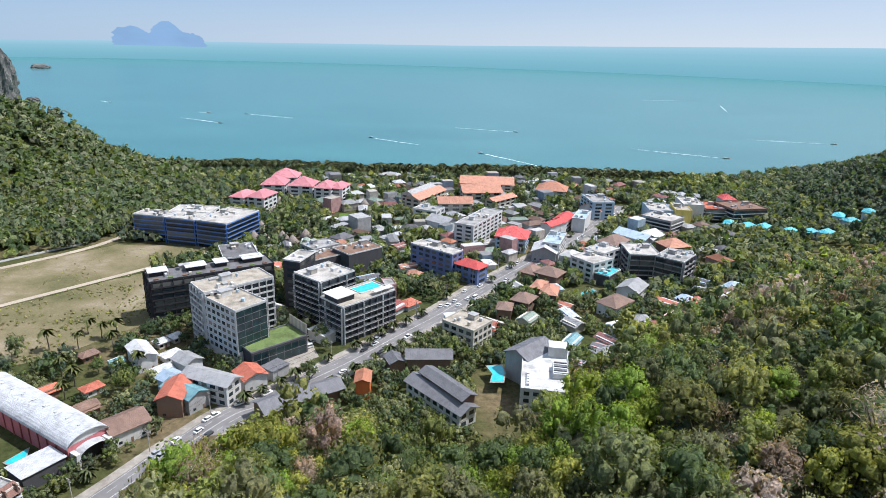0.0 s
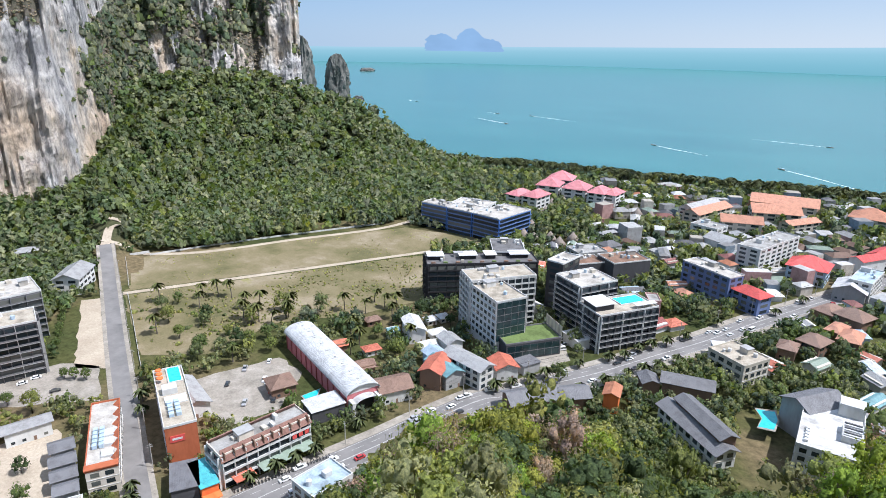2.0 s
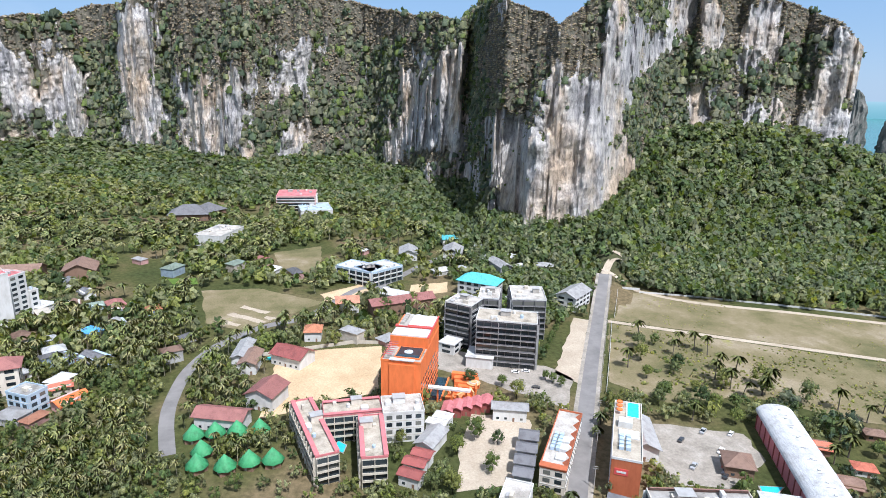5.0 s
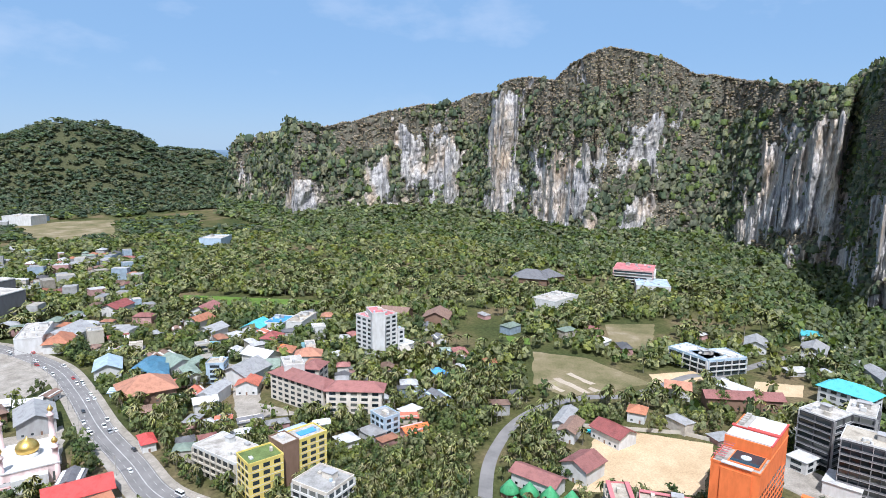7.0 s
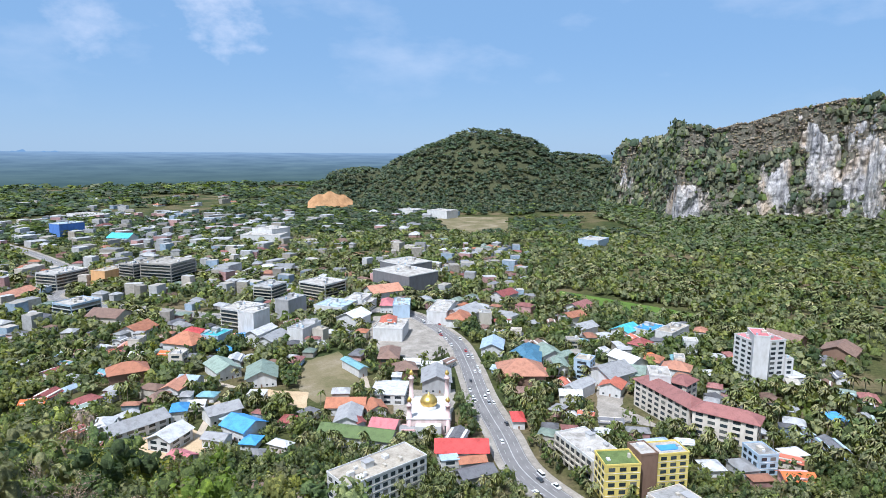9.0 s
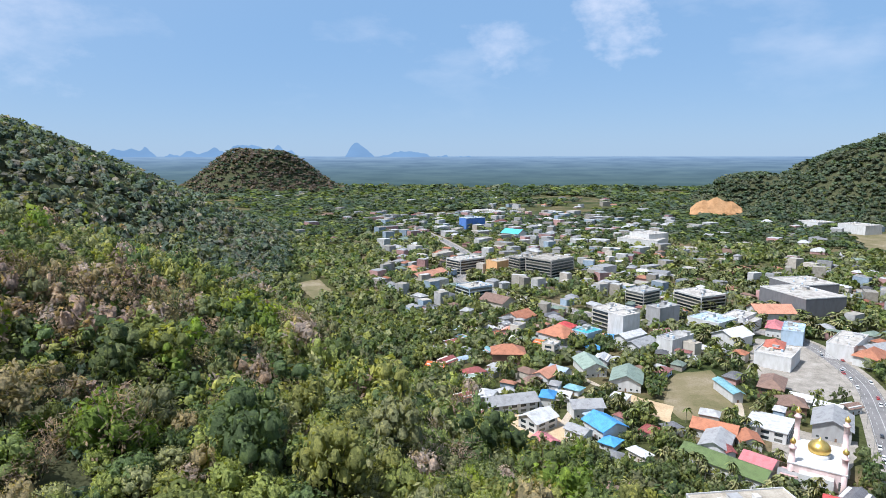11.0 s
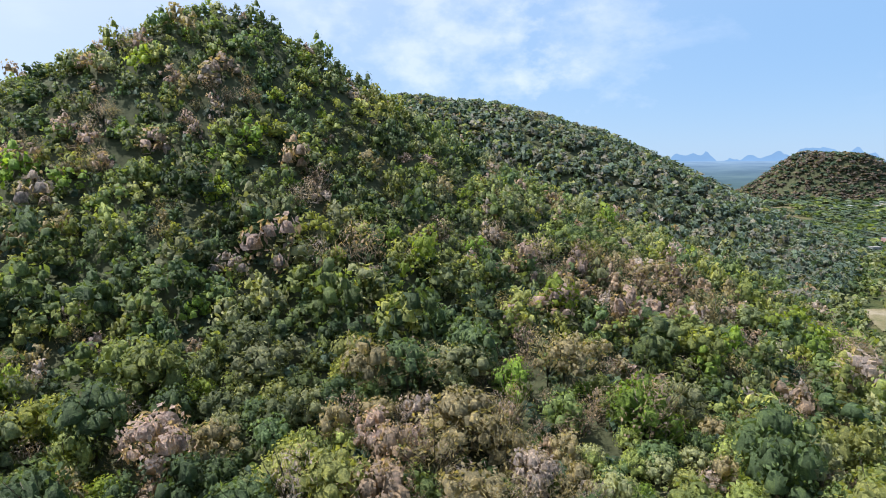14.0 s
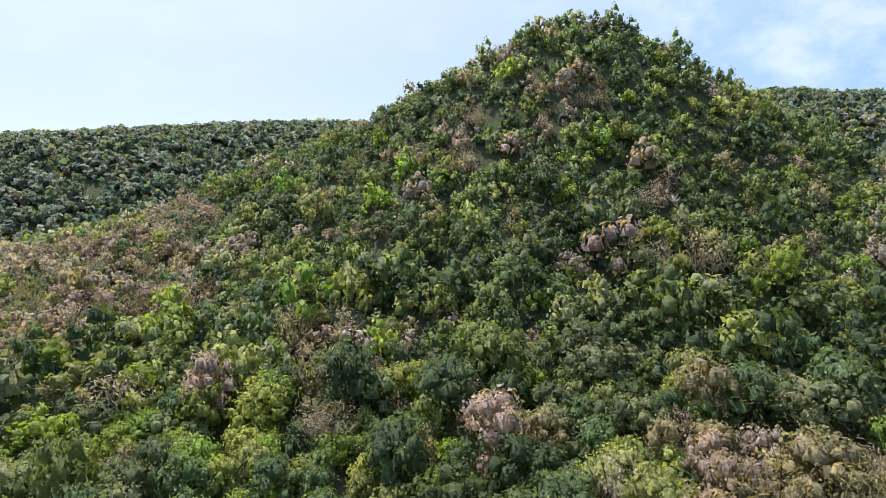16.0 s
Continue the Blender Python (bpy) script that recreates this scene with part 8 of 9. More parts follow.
# ---- thatched and green-roofed huts ----
def b_thatch(nt, bsdf):
    nt.links.new(ramp_node(nt, noise_tex(nt, 2.5, 6, 0.7, stretch=(1, 1, 0.3)), [(0.3, (0.16, 0.13, 0.11)), (0.7, (0.36, 0.31, 0.27))]), bsdf.inputs["Base Color"])
    bump(nt, bsdf, noise_tex(nt, 6, 4), 0.6, 0.1)


M_THATCH = material("grey thatch", b_thatch, 0.95, 0.1)


def hut(x, y, r, label, group, mat, colour=None):
    b = stand("hut", x, y, random.Random(int(x * 10)).uniform(0, 90), label, "hut", group)
    box_part("wall", (0, 0, -0.5, r * 1.3, r * 1.3, 3.2), M_PAINT, b, "brown")
    bm = bmesh.new()
    spin(bm, [(r, 2.3), (r * 1.02, 2.5), (r * 0.55, 2.5 + r * 0.55), (r * 0.06, 2.5 + r * 1.15)], 8)
    o = part("roof", bm, mat, b)
    if colour:
        paint(o, colour)
    piece("door", SLAB, b, 0, -r * 0.65 - 0.02, 0, 0.9, 0.08, 2.0, "beige")
    clear_disc(x, y, r)


for px, py in [(-156.7, 570.0), (-149.6, 584.6), (-141.0, 592.0), (-126.4, 592.5), (-115.0, 596.0), (-110.9, 560.9), (-98.6, 560.4), (-87.5, 564.0), (-76.3, 572.0), (-63.9, 567.1), (-125.9, 460.7), (-136.8, 452.1), (-147.4, 458.3), (-109.3, 467.5), (-115.6, 451.0), (-149.7, 486.3), (-152.6, 534.9), (-96.4, 600.0)]:
    hut(px, py, 5.2, "round hut under a tall grey thatched roof", "thatched resort huts", M_THATCH)
for px, py in [(-255.0, -22.5), (-254.6, -13.8), (-253.2, -4.8), (-251.8, 4.5), (-241.7, -18.9), (-232.1, -20.4), (-228.2, -9.8), (-228.8, -0.6), (-227.5, 8.4)]:
    hut(px, py, 4.6, "bungalow under a steep bright green roof", "green-roofed bungalows", M_SHEET, (0.07, 0.33, 0.14))


# ---- boats and their wakes ----
M_FOAM = material("sea foam", lambda nt, bsdf: nt.links.new(ramp_node(nt, noise_tex(nt, 0.25, 5, use="World"), [(0.35, (0.32, 0.52, 0.55)), (0.6, (0.82, 0.86, 0.86))]), bsdf.inputs["Base Color"]), 0.8, 0.2)


def boat(bx, by, tx, ty, wide=3.2):
    d = Vector((bx - tx, by - ty, 0))
    yaw = math.degrees(math.atan2(d.y, d.x))
    b = stand("boat", bx, by, yaw, "small dark long-tailed boat running across the bay", "boat", "boats in the bay", z=-0.4)
    b.matrix_basis = pose(bx, by, SEA_Z, 0, 0, yaw)
    bm = bmesh.new()
    wedge(bm, 9.0, 1.3, -0.4, 0.7, 11.5, 2.2, 0.4)
    paint(part("hull", bm, M_PAINT, b), "brown")
    bm = bmesh.new()
    box_bm(bm, -0.6, 0, 2.0, 4.6, 1.9, 0.12)
    for px in (-2.6, 1.4):
        for py in (-0.8, 0.8):
            box_bm(bm, px, py, 0.6, 0.08, 0.08, 1.45)
    paint(part("canopy", bm, M_PAINT, b), "bluegrey")
    w = bmesh.new()
    n = 26
    le, rnd = min(d.length, 210.0), random.Random(int(bx))
    dirn = d.normalized()
    side = Vector((-dirn.y, dirn.x, 0))
    rows = []
    for i in range(n + 1):
        u = i / n
        c = Vector((bx, by, SEA_Z + 0.12)) - dirn * (2 + le * u) + side * (10 * u * u * math.sin(bx))
        hw = (0.9 + wide * u * (1.1 - u)) * rnd.uniform(0.55, 1.1) * (1 - u ** 3)
        rows.append((w.verts.new(c - side * hw), w.verts.new(c + side * hw)))
    for a, c in zip(rows, rows[1:]):
        w.faces.new((a[0], a[1], c[1], c[0]))
    part("wake", w, M_FOAM, None)


def wake_tags():
    for o in scene.objects:
        if o.name.startswith("wake"):
            tagged(o, "white streak of foam behind a boat", "wake", kind="stuff")


for row in ((-423.8, 1165.3, -524.6, 1230.4), (-423.7, 1324.4, -312.0, 1272.4), (-126.6, 1041.4, -44.5, 973.1), (129.0, 1174.8, 9.8, 1211.0), (52.5, 917.6, 137.8, 825.1), (819.4, 2116.4, 477.7, 2007.0), (428.6, 945.0, 297.9, 1004.3), (712.3, 1147.1, 561.4, 1170.1), (835.2, 1941.9, 760.0, 1720.0), (1958.8, 3731.2, 1771.0, 3681.9), (-790.4, 1472.5, -829.4, 1488.3), (-503.0, 1322.3, -532.3, 1336.2)):
    boat(*row)
wake_tags()


# ---- quarry cut in the far hill ----
def quarry(az_, r_, width, height):
    n, m = 26, 14
    u, v = np.meshgrid(np.linspace(-1, 1, n), np.linspace(0, 1, m), indexing="ij")
    out = 26 * v + 9 * (fbm(u * 4, v * 3, 0, 3, 4) - 0.5)
    up = height * v * (1 - 0.55 * u ** 2) * (0.8 + 0.4 * fbm(u * 3, 0.2, 0, 8, 3))
    cx, cy = at(az_, r_)
    a = radians(az_)
    x = cx + u * width / 2 * -math.cos(a) - out * math.sin(a)
    y = cy + u * width / 2 * -math.sin(a) + out * math.cos(a)
    ob = new("quarry", mesh_of("quarry", np.stack([x, y, up + 3], -1).reshape(-1, 3), grid_faces(n, m)))
    ob.data.materials.append(material("orange clay", plain_earth([(0.3, (0.34, 0.19, 0.09)), (0.7, (0.52, 0.31, 0.16))]), 0.95, 0.1))
    tagged(ob, "bare orange sand cut in the foot of the hill", "quarry", kind="structure")


quarry(146.6, 1640, 118, 44)

# ---- woods ----
GREENS = [(0.066, 0.100, 0.042), (0.112, 0.152, 0.052), (0.165, 0.200, 0.060), (0.200, 0.218, 0.070), (0.135, 0.165, 0.075), (0.195, 0.212, 0.110), (0.084, 0.126, 0.052)]
DARK = [(0.070, 0.105, 0.070), (0.088, 0.124, 0.080), (0.104, 0.134, 0.092), (0.130, 0.147, 0.100)]
DRY = [(0.37, 0.27, 0.24), (0.40, 0.32, 0.295), (0.32, 0.235, 0.18), (0.31, 0.255, 0.145)]
LIME = [(0.25, 0.31, 0.040), (0.195, 0.28, 0.045), (0.27, 0.28, 0.060)]
WOODEN = (0.33, 0.30, 0.275)
rng = np.random.default_rng(5)


def quads(p, a, b, nrm, keepcol):
    """Cards about p spanned by a and b: rows of corner, normal, bark flag."""
    q = np.stack([p - a, p - b, p + a, p + b], 1).reshape(-1, 3)
    return np.hstack([q, np.repeat(nrm, 4, 0), np.full((len(q), 1), keepcol)])


def unit(v):
    return v / (np.linalg.norm(v, axis=-1, keepdims=True) + 1e-9)


def crown_cards(rng, lobes, cards, size, flat=0.8, spread=0.58, high=0.5, lean=0.58, slim=0.6):
    """Leaf sprays on the skin of a few overlapping lobes, a unit crown about 2 wide."""
    cen = np.stack([rng.uniform(-spread, spread, lobes), rng.uniform(-spread, spread, lobes), rng.uniform(-0.3, high, lobes)], -1)
    cen[0] = (0, 0, high * 0.8)
    rad = rng.uniform(0.30, 0.56, lobes)
    pick = rng.choice(lobes, cards, p=rad ** 2 / np.sum(rad ** 2))
    d = rng.normal(size=(cards, 3))
    d[:, 2] = np.abs(d[:, 2]) * 1.15 - 0.3
    d = unit(d)
    p = cen[pick] + d * (rad[pick] * rng.uniform(0.80, 1.05, cards))[:, None] * np.array([1, 1, flat])
    tilt = unit(d + rng.normal(scale=0.40, size=(cards, 3)))
    a = unit(np.cross(tilt, rng.normal(size=(cards, 3))))
    b = np.cross(tilt, a)
    s = (size * rng.uniform(0.6, 1.3, cards))[:, None]
    return quads(p, a * s, b * s * slim, unit(unit(p) * 0.35 + d * 0.85 + tilt * 0.35 + np.array([0, 0, lean * 0.5])), 0.0)


def lobe_domes(rng, lobes, seg, rings, spread=0.58, high=0.5, size=(0.34, 0.58), flat=0.85, lean=0.5):
    """Rounded, uneven boughs: domes of quads, a unit crown about 2 wide."""
    rows = []
    for k in range(lobes):
        c = np.array([rng.uniform(-spread, spread), rng.uniform(-spread, spread), rng.uniform(-0.25, high)]) if lobes > 1 else np.zeros(3)
        if k == 0 and lobes > 1:
            c = np.array([0, 0, high * 0.7])
        rad = rng.uniform(*size)
        th = np.linspace(0, 2 * np.pi, seg, endpoint=False) + rng.uniform(0, 6)
        levels = []
        for phi in np.linspace(0.65, 1.95, rings):
            bump_ = rng.uniform(0.72, 1.22, seg)
            levels.append(np.stack([np.cos(th) * math.sin(phi) * bump_, np.sin(th) * math.sin(phi) * bump_, np.full(seg, math.cos(phi) * flat) * rng.uniform(0.85, 1.15, seg)], -1) * rad)
        top = np.array([0, 0, rad * flat * rng.uniform(0.9, 1.15)])
        q = []
        for i in range(0, seg, 2):
            q.append((top, levels[0][i], levels[0][(i + 1) % seg], levels[0][(i + 2) % seg]))
        for a, b in zip(levels, levels[1:]):
            for i in range(seg):
                j = (i + 1) % seg
                q.append((a[i], b[i], b[j], a[j]))
        q = np.array(q)
        nrm = unit(q + np.array([0, 0, 0.05]))
        q = q + c
        nrm = unit(nrm + 0.35 * unit(q) + np.array([0, 0, lean]) + np.repeat(rng.normal(scale=0.30, size=(len(q), 1, 3)), 4, 1))
        rows.append(np.hstack([q.reshape(-1, 3), nrm.reshape(-1, 3), np.zeros((q.size // 3, 1))]))
    return np.concatenate(rows)


def billows(rng, lobes, seg, rings, cards, size, tall=0.8, lean=0.25):
    """A crown of rounded boughs heaped over one another, each skinned with leaf sprays; a unit crown about 2 wide."""
    th, up = np.arange(lobes) * 2.39996 + rng.uniform(0, 6), np.linspace(0.98, -0.45, lobes)
    out = np.sqrt(1 - up ** 2) * rng.uniform(0.42, 0.76, lobes)
    cen = np.stack([np.cos(th) * out, np.sin(th) * out, up * rng.uniform(0.40, 0.80, lobes) * tall], -1)
    rad = rng.uniform(0.22, 0.46, lobes)
    rows = []
    for c, ra in zip(cen, rad):
        d = lobe_domes(rng, 1, seg, rings, size=(ra * 0.62, ra * 0.76), flat=0.95, lean=lean)
        d[:, :3] += c
        rows.append(d)
    n = cards * 4
    pick = rng.choice(lobes, n, p=rad ** 2 / np.sum(rad ** 2))
    d = rng.normal(size=(n, 3)) + np.array([0, 0, 0.35])
    d = unit(d)
    p = cen[pick] + d * (rad[pick] * rng.uniform(0.80, 1.18, n))[:, None]
    gap = np.linalg.norm(p[:, None, :] - cen[None], axis=-1) / rad[None]
    free = np.flatnonzero((gap > 0.86).all(1))[:cards]
    p, d = p[free], d[free]
    tilt = unit(d + rng.normal(scale=0.6, size=d.shape))
    a = unit(np.cross(tilt, rng.normal(size=d.shape)))
    s_ = (size * rng.uniform(0.5, 1.5, len(p)))[:, None]
    rows.append(quads(p, a * s_, np.cross(tilt, a) * s_ * 0.55, unit(d * 0.9 + unit(p) * 0.3 + tilt * 0.45 + np.array([0, 0, lean])), 0.0))
    return np.concatenate(rows)


def limbs(rng, n, reach, thick, foot=-1.6, top=0.2):
    """A trunk and n forked limbs as crossed strips."""
    rows = []

    def strip(p, q, w0):
        d = unit(q - p)
        for side in (unit(np.cross(d, [0.3, 0.9, 0.2])), unit(np.cross(d, [0.9, -0.3, 0.3]))):
            c = np.array([p - side * w0, p + side * w0, q + side * w0 * 0.55, q - side * w0 * 0.55])
            nn = unit(np.cross(d, side))
            rows.append(np.hstack([c, np.repeat(nn[None], 4, 0), np.ones((4, 1))]))
    hub = np.array([0, 0, -0.45])
    strip(np.array([0, 0, foot]), hub, thick)
    for _ in range(n):
        a = rng.uniform(0, 2 * np.pi)
        q = np.array([math.cos(a) * reach * rng.uniform(0.4, 1), math.sin(a) * reach * rng.uniform(0.4, 1), rng.uniform(-0.1, top + 0.5)])
        mid = hub + (q - hub) * 0.55 + rng.normal(scale=0.05, size=3)
        strip(hub, mid, thick * 0.5)
        strip(mid, q, thick * 0.28)
        strip(mid, mid + (q - mid) * 0.8 + rng.normal(scale=0.22, size=3), thick * 0.22)
    return np.concatenate(rows)


def palm_shape(rng, fronds, segs, trunk=True):
    """A coconut palm, crown at the origin, fronds one unit long."""
    rows = []
    for i in range(fronds):
        a = i * 2.39996 + rng.uniform(-0.2, 0.2)
        lift = rng.uniform(-0.35, 0.75)
        prev = np.zeros(3)
        w = np.array([-math.sin(a), math.cos(a), 0])
        for k in range(1, segs + 1):
            u = k / segs
            p = np.array([math.cos(a) * u, math.sin(a) * u, lift * u - (0.75 + 0.4 * lift) * u * u]) * np.array([1, 1, 0.85])
            wd0, wd1 = 0.20 * math.sin(math.pi * min(1, (k - 0.7) / segs)) + 0.03, 0.20 * math.sin(math.pi * min(1, u)) + 0.015
            for s in (-1, 1):
                drop = np.array([0, 0, -0.09])
                c = np.array([prev, p, p + w * s * wd1 + drop, prev + w * s * wd0 + drop])
                nn = unit(np.cross(p - prev, w * s) * s + np.array([0, 0, 0.4]))
                rows.append(np.hstack([c, np.repeat(nn[None], 4, 0), np.zeros((4, 1))]))
            prev = p
    if trunk:
        for s in ((1, 0, 0), (0, 1, 0)):
            side = np.array(s) * 0.045
            lean = np.array([0.25, 0.1, -2.6])
            c = np.array([-side, side, lean + side * 1.5, lean - side * 1.5])
            rows.append(np.hstack([c, np.repeat(unit(np.cross(side, lean))[None], 4, 0), np.ones((4, 1))]))
    return np.concatenate(rows)


def scatter_mesh(name, templates, places, rng):
    """Joins one template per place (x, y, z, radius, height scale, tint) into a single mesh."""
    vs, ts, ns = [], [], []
    which = rng.integers(0, len(templates), len(places))
    turn = rng.uniform(0, 2 * np.pi, len(places))
    for k, tv in enumerate(templates):
        sel = places[which == k]
        if not len(sel):
            continue
        c, s = np.cos(turn[which == k])[:, None], np.sin(turn[which == k])[:, None]
        x = (tv[None, :, 0] * c - tv[None, :, 1] * s) * sel[:, 3:4] + sel[:, 0:1]
        y = (tv[None, :, 0] * s + tv[None, :, 1] * c) * sel[:, 3:4] + sel[:, 1:2]
        z = tv[None, :, 2] * (sel[:, 3:4] * sel[:, 4:5]) + sel[:, 2:3]
        vs.append(np.stack([x, y, z], -1).reshape(-1, 3))
        ns.append(np.stack([tv[None, :, 3] * c - tv[None, :, 4] * s, tv[None, :, 3] * s + tv[None, :, 4] * c, np.broadcast_to(tv[None, :, 5], x.shape)], -1).reshape(-1, 3))
        col = np.where(tv[None, :, 6:7] > 0.5, np.array(WOODEN)[None, None, :], sel[:, None, 5:8])
        ts.append(col.reshape(-1, 3))
    v, t, n = np.concatenate(vs), np.concatenate(ts), np.concatenate(ns)
    return mesh_of(name, v, np.arange(len(v)).reshape(-1, 4), t, normals=n)


def woods(name, templates, places, label):
    if not len(places):
        return None
    ob = new(name, scatter_mesh(name, templates, places, rng))
    ob.data.materials.append(M_LEAF_FAR if templates is FAR_T or templates is SCRUB_T or templates is PALM_T else M_LEAF)
    return tagged(ob, label, "woods", kind="stuff")


def tints(rng, n, choices, spread=0.25):
    c = np.array(choices)[rng.integers(0, len(choices), n)]
    return c * rng.uniform(1 - spread, 1 + spread, (n, 1))


def jitter(rng, x0, x1, y0, y1, step):
    gx_, gy_ = np.meshgrid(np.arange(x0, x1, step), np.arange(y0, y1, step))
    x = gx_.ravel() + rng.uniform(-0.48, 0.48, gx_.size) * step
    y = gy_.ravel() + rng.uniform(-0.48, 0.48, gx_.size) * step
    return x, y


def polar(x, y):
    return np.degrees(np.arctan2(-x, y)) % 360, np.hypot(x, y)


NEAR_T = [np.concatenate([billows(rng, k, 6, 2, 500, 0.066, tl), limbs(rng, 3, 0.6, 0.045)]) for k, tl in ((11, 0.8), (14, 1.0), (17, 0.9), (13, 1.3), (15, 0.7), (19, 0.85), (12, 1.5))]
BARE_T = [np.concatenate([crown_cards(rng, 16, 330, 0.11, flat=1.1, slim=0.10, lean=0.7), crown_cards(rng, 12, 90, 0.05, flat=1.1, lean=0.7), limbs(rng, 9, 0.95, 0.040, top=0.5)]) for _ in range(4)]
MID_T = [billows(rng, k, 6, 2, 100, 0.125, tl) for k, tl in ((6, 0.8), (7, 1.1), (6, 0.9), (5, 1.4), (8, 0.8), (7, 1.2))]
FAR_T = [np.concatenate([lobe_domes(rng, 1, 6, 2, size=(0.42, 0.52), flat=1.0), crown_cards(rng, k, 13, 0.34, flat=fl_, lean=1.1, slim=0.75)]) for k, fl_ in ((4, 0.8), (6, 1.1), (5, 0.9), (7, 0.8), (3, 1.3), (6, 1.0))]
TOWN_T = [billows(rng, k, 6, 2, 46, 0.17, tl) for k, tl in ((4, 0.9), (5, 1.2), (4, 0.8), (5, 1.0))]
SCRUB_T = [np.concatenate([lobe_domes(rng, 1, 6, 2, size=(0.6, 0.8), flat=0.9), crown_cards(rng, 4, 5, 0.42)]) for _ in range(8)]
PALM_T = [palm_shape(rng, 10, 2) for _ in range(4)]


# leafless and dry stretches of the slope, and the lime-green ones: azimuth, distance, reach
DRY_SPOTS = ((222, 160, 24), (214, 156, 26), (208, 202, 28), (203, 292, 34), (198, 310, 34), (213, 298, 16), (239, 348, 22), (284, 321, 52), (273, 310, 34), (280, 407, 70), (262, 229, 14), (250, 339, 26), (231, 300, 14), (334, 262, 15), (325, 300, 18))
LIME_SPOTS = ((281, 204, 26), (268, 166, 26), (255, 159, 20), (249, 193, 14), (199, 188, 12), (20, 175, 46), (345, 160, 26), (200, 150, 14))


def within(x, y, spots):
    near = np.zeros(len(x))
    for a_, r_, reach in spots:
        cx, cy = at(a_, r_)
        near = np.maximum(near, 1.3 - np.hypot(x - cx, y - cy) / reach)
    return near + 0.8 * (fbm(x / 16, y / 16, 0, 91, 3) - 0.5)


def hill_colours(rng, x, y):
    n = len(x)
    shade = fbm(x / 30, y / 30, 0, 63, 3)
    t = tints(rng, n, GREENS, 0.30) * (0.66 + 1.15 * shade)[:, None] * np.array([1.06, 1.0, 1.0])
    isdry = (within(x, y, DRY_SPOTS) > 0.30) & (rng.uniform(size=n) < 0.80) | (rng.uniform(size=n) < 0.13)
    t = np.where(isdry[:, None], tints(rng, n, DRY, 0.2), t)
    lime = ((within(x, y, LIME_SPOTS) > 0.38) & (rng.uniform(size=n) < np.where(y > 100, 0.85, 0.5)) | (rng.uniform(size=n) < 0.09)) & ~isdry
    return np.where(lime[:, None], tints(rng, n, LIME, 0.25), t), isdry


x, y = jitter(rng, -760, 760, -760, 650, 8.8)
az, r = polar(x, y)
front = (r < np.interp(az, FOOT_AZ, FOOT_R) * 0.97) & (r > 84) & (y < 650) & ((az < 40) | ((az > 126) & (az < 290)) | (az > 315))
x, y, az, r = x[front], y[front], az[front], r[front]
ok = free_ground(x, y, 2.0)
x, y, az, r = x[ok], y[ok], az[ok], r[ok]
big = rng.uniform(size=len(x))
size = np.where(big < 0.16, rng.uniform(7.5, 10.5, len(x)), np.where(big < 0.60, rng.uniform(5.2, 7.4, len(x)), rng.uniform(3.6, 5.4, len(x)))) * 1.2 * (1 - 0.26 * ramp(240, 420, r)) * np.where(az > 300, 0.85, 1.0) * np.where(az < 60, 0.85, 1.0)
ht = rng.uniform(0.75, 1.35, len(x))
zc = land(x, y) + size * ht * 0.42 + np.where(big < 0.16, rng.uniform(3.0, 8.0, len(x)), rng.uniform(-0.5, 3.5, len(x))) * (1 - 0.75 * ramp(220, 380, r))
col, isdry = hill_colours(rng, x, y)
places = np.column_stack([x, y, zc, size, ht, col])
lab = "dense mixed tropical woods on the hillside, green with dry patches"
single = np.zeros(len(x), bool)
single[np.argsort(np.where(isdry | (az > 100) & (az < 150), 1e9, r))[:125]] = True
thin = rng.uniform(size=len(x)) < np.where(r < 260, 0.55, 0.35)
woods("near_woods", NEAR_T, places[(r < 205) & ~(isdry & thin) & ~single], lab)
woods("middle_woods", MID_T, places[(r >= 205) & (r < 470) & ~(isdry & thin)], lab)
woods("bare_trees", BARE_T, places[(r < 470) & isdry & thin], "leafless grey-pink trees and thin dry crowns on the hillside")
woods("upper_woods", FAR_T, places[r >= 470], lab)

# shrubs and young growth between the crowns
ux, uy = jitter(rng, -760, 760, -760, 650, 9.0)
ua, ur = polar(ux, uy)
keep = (ur < np.minimum(np.interp(ua, FOOT_AZ, FOOT_R) * 0.97, 420)) & (ur > 3) & ((ua < 40) | ((ua > 126) & (ua < 290)) | (ua > 315) | (ur < 84))
ux, uy = ux[keep], uy[keep]
keep = free_ground(ux, uy, 2.0)
ux, uy = ux[keep], uy[keep]
us = rng.uniform(2.8, 4.8, len(ux))
ub = np.column_stack([ux, uy, land(ux, uy) + us * 0.55, us, rng.uniform(0.7, 1.2, len(ux)), tints(rng, len(ux), GREENS[:2] + DARK[:2] + GREENS[4:5], 0.3)])
woods("undergrowth", FAR_T, ub, "shrubs and young trees filling the woods")

# the nearest trees, one by one
def tree_meshes(tv):
    crown, bark = tv[tv[:, 6] < 0.5], tv[tv[:, 6] > 0.5]
    out = []
    for nm, part_v, mat in (("crown", crown, M_LEAF_OBJ), ("trunk", bark, M_BARK)):
        me = mesh_of(nm, part_v[:, :3], np.arange(len(part_v)).reshape(-1, 4), normals=part_v[:, 3:6])
        me.materials.append(mat)
        out.append(me)
    return out


M_BARK = material("bark", lambda nt, bsdf: nt.links.new(ramp_node(nt, noise_tex(nt, 1.5, 5, stretch=(1, 1, 0.2)), [(0.3, (0.07, 0.055, 0.045)), (0.7, (0.20, 0.175, 0.15))]), bsdf.inputs["Base Color"]), 0.9, 0.1)
TREE_M = [tree_meshes(tv) for tv in NEAR_T]
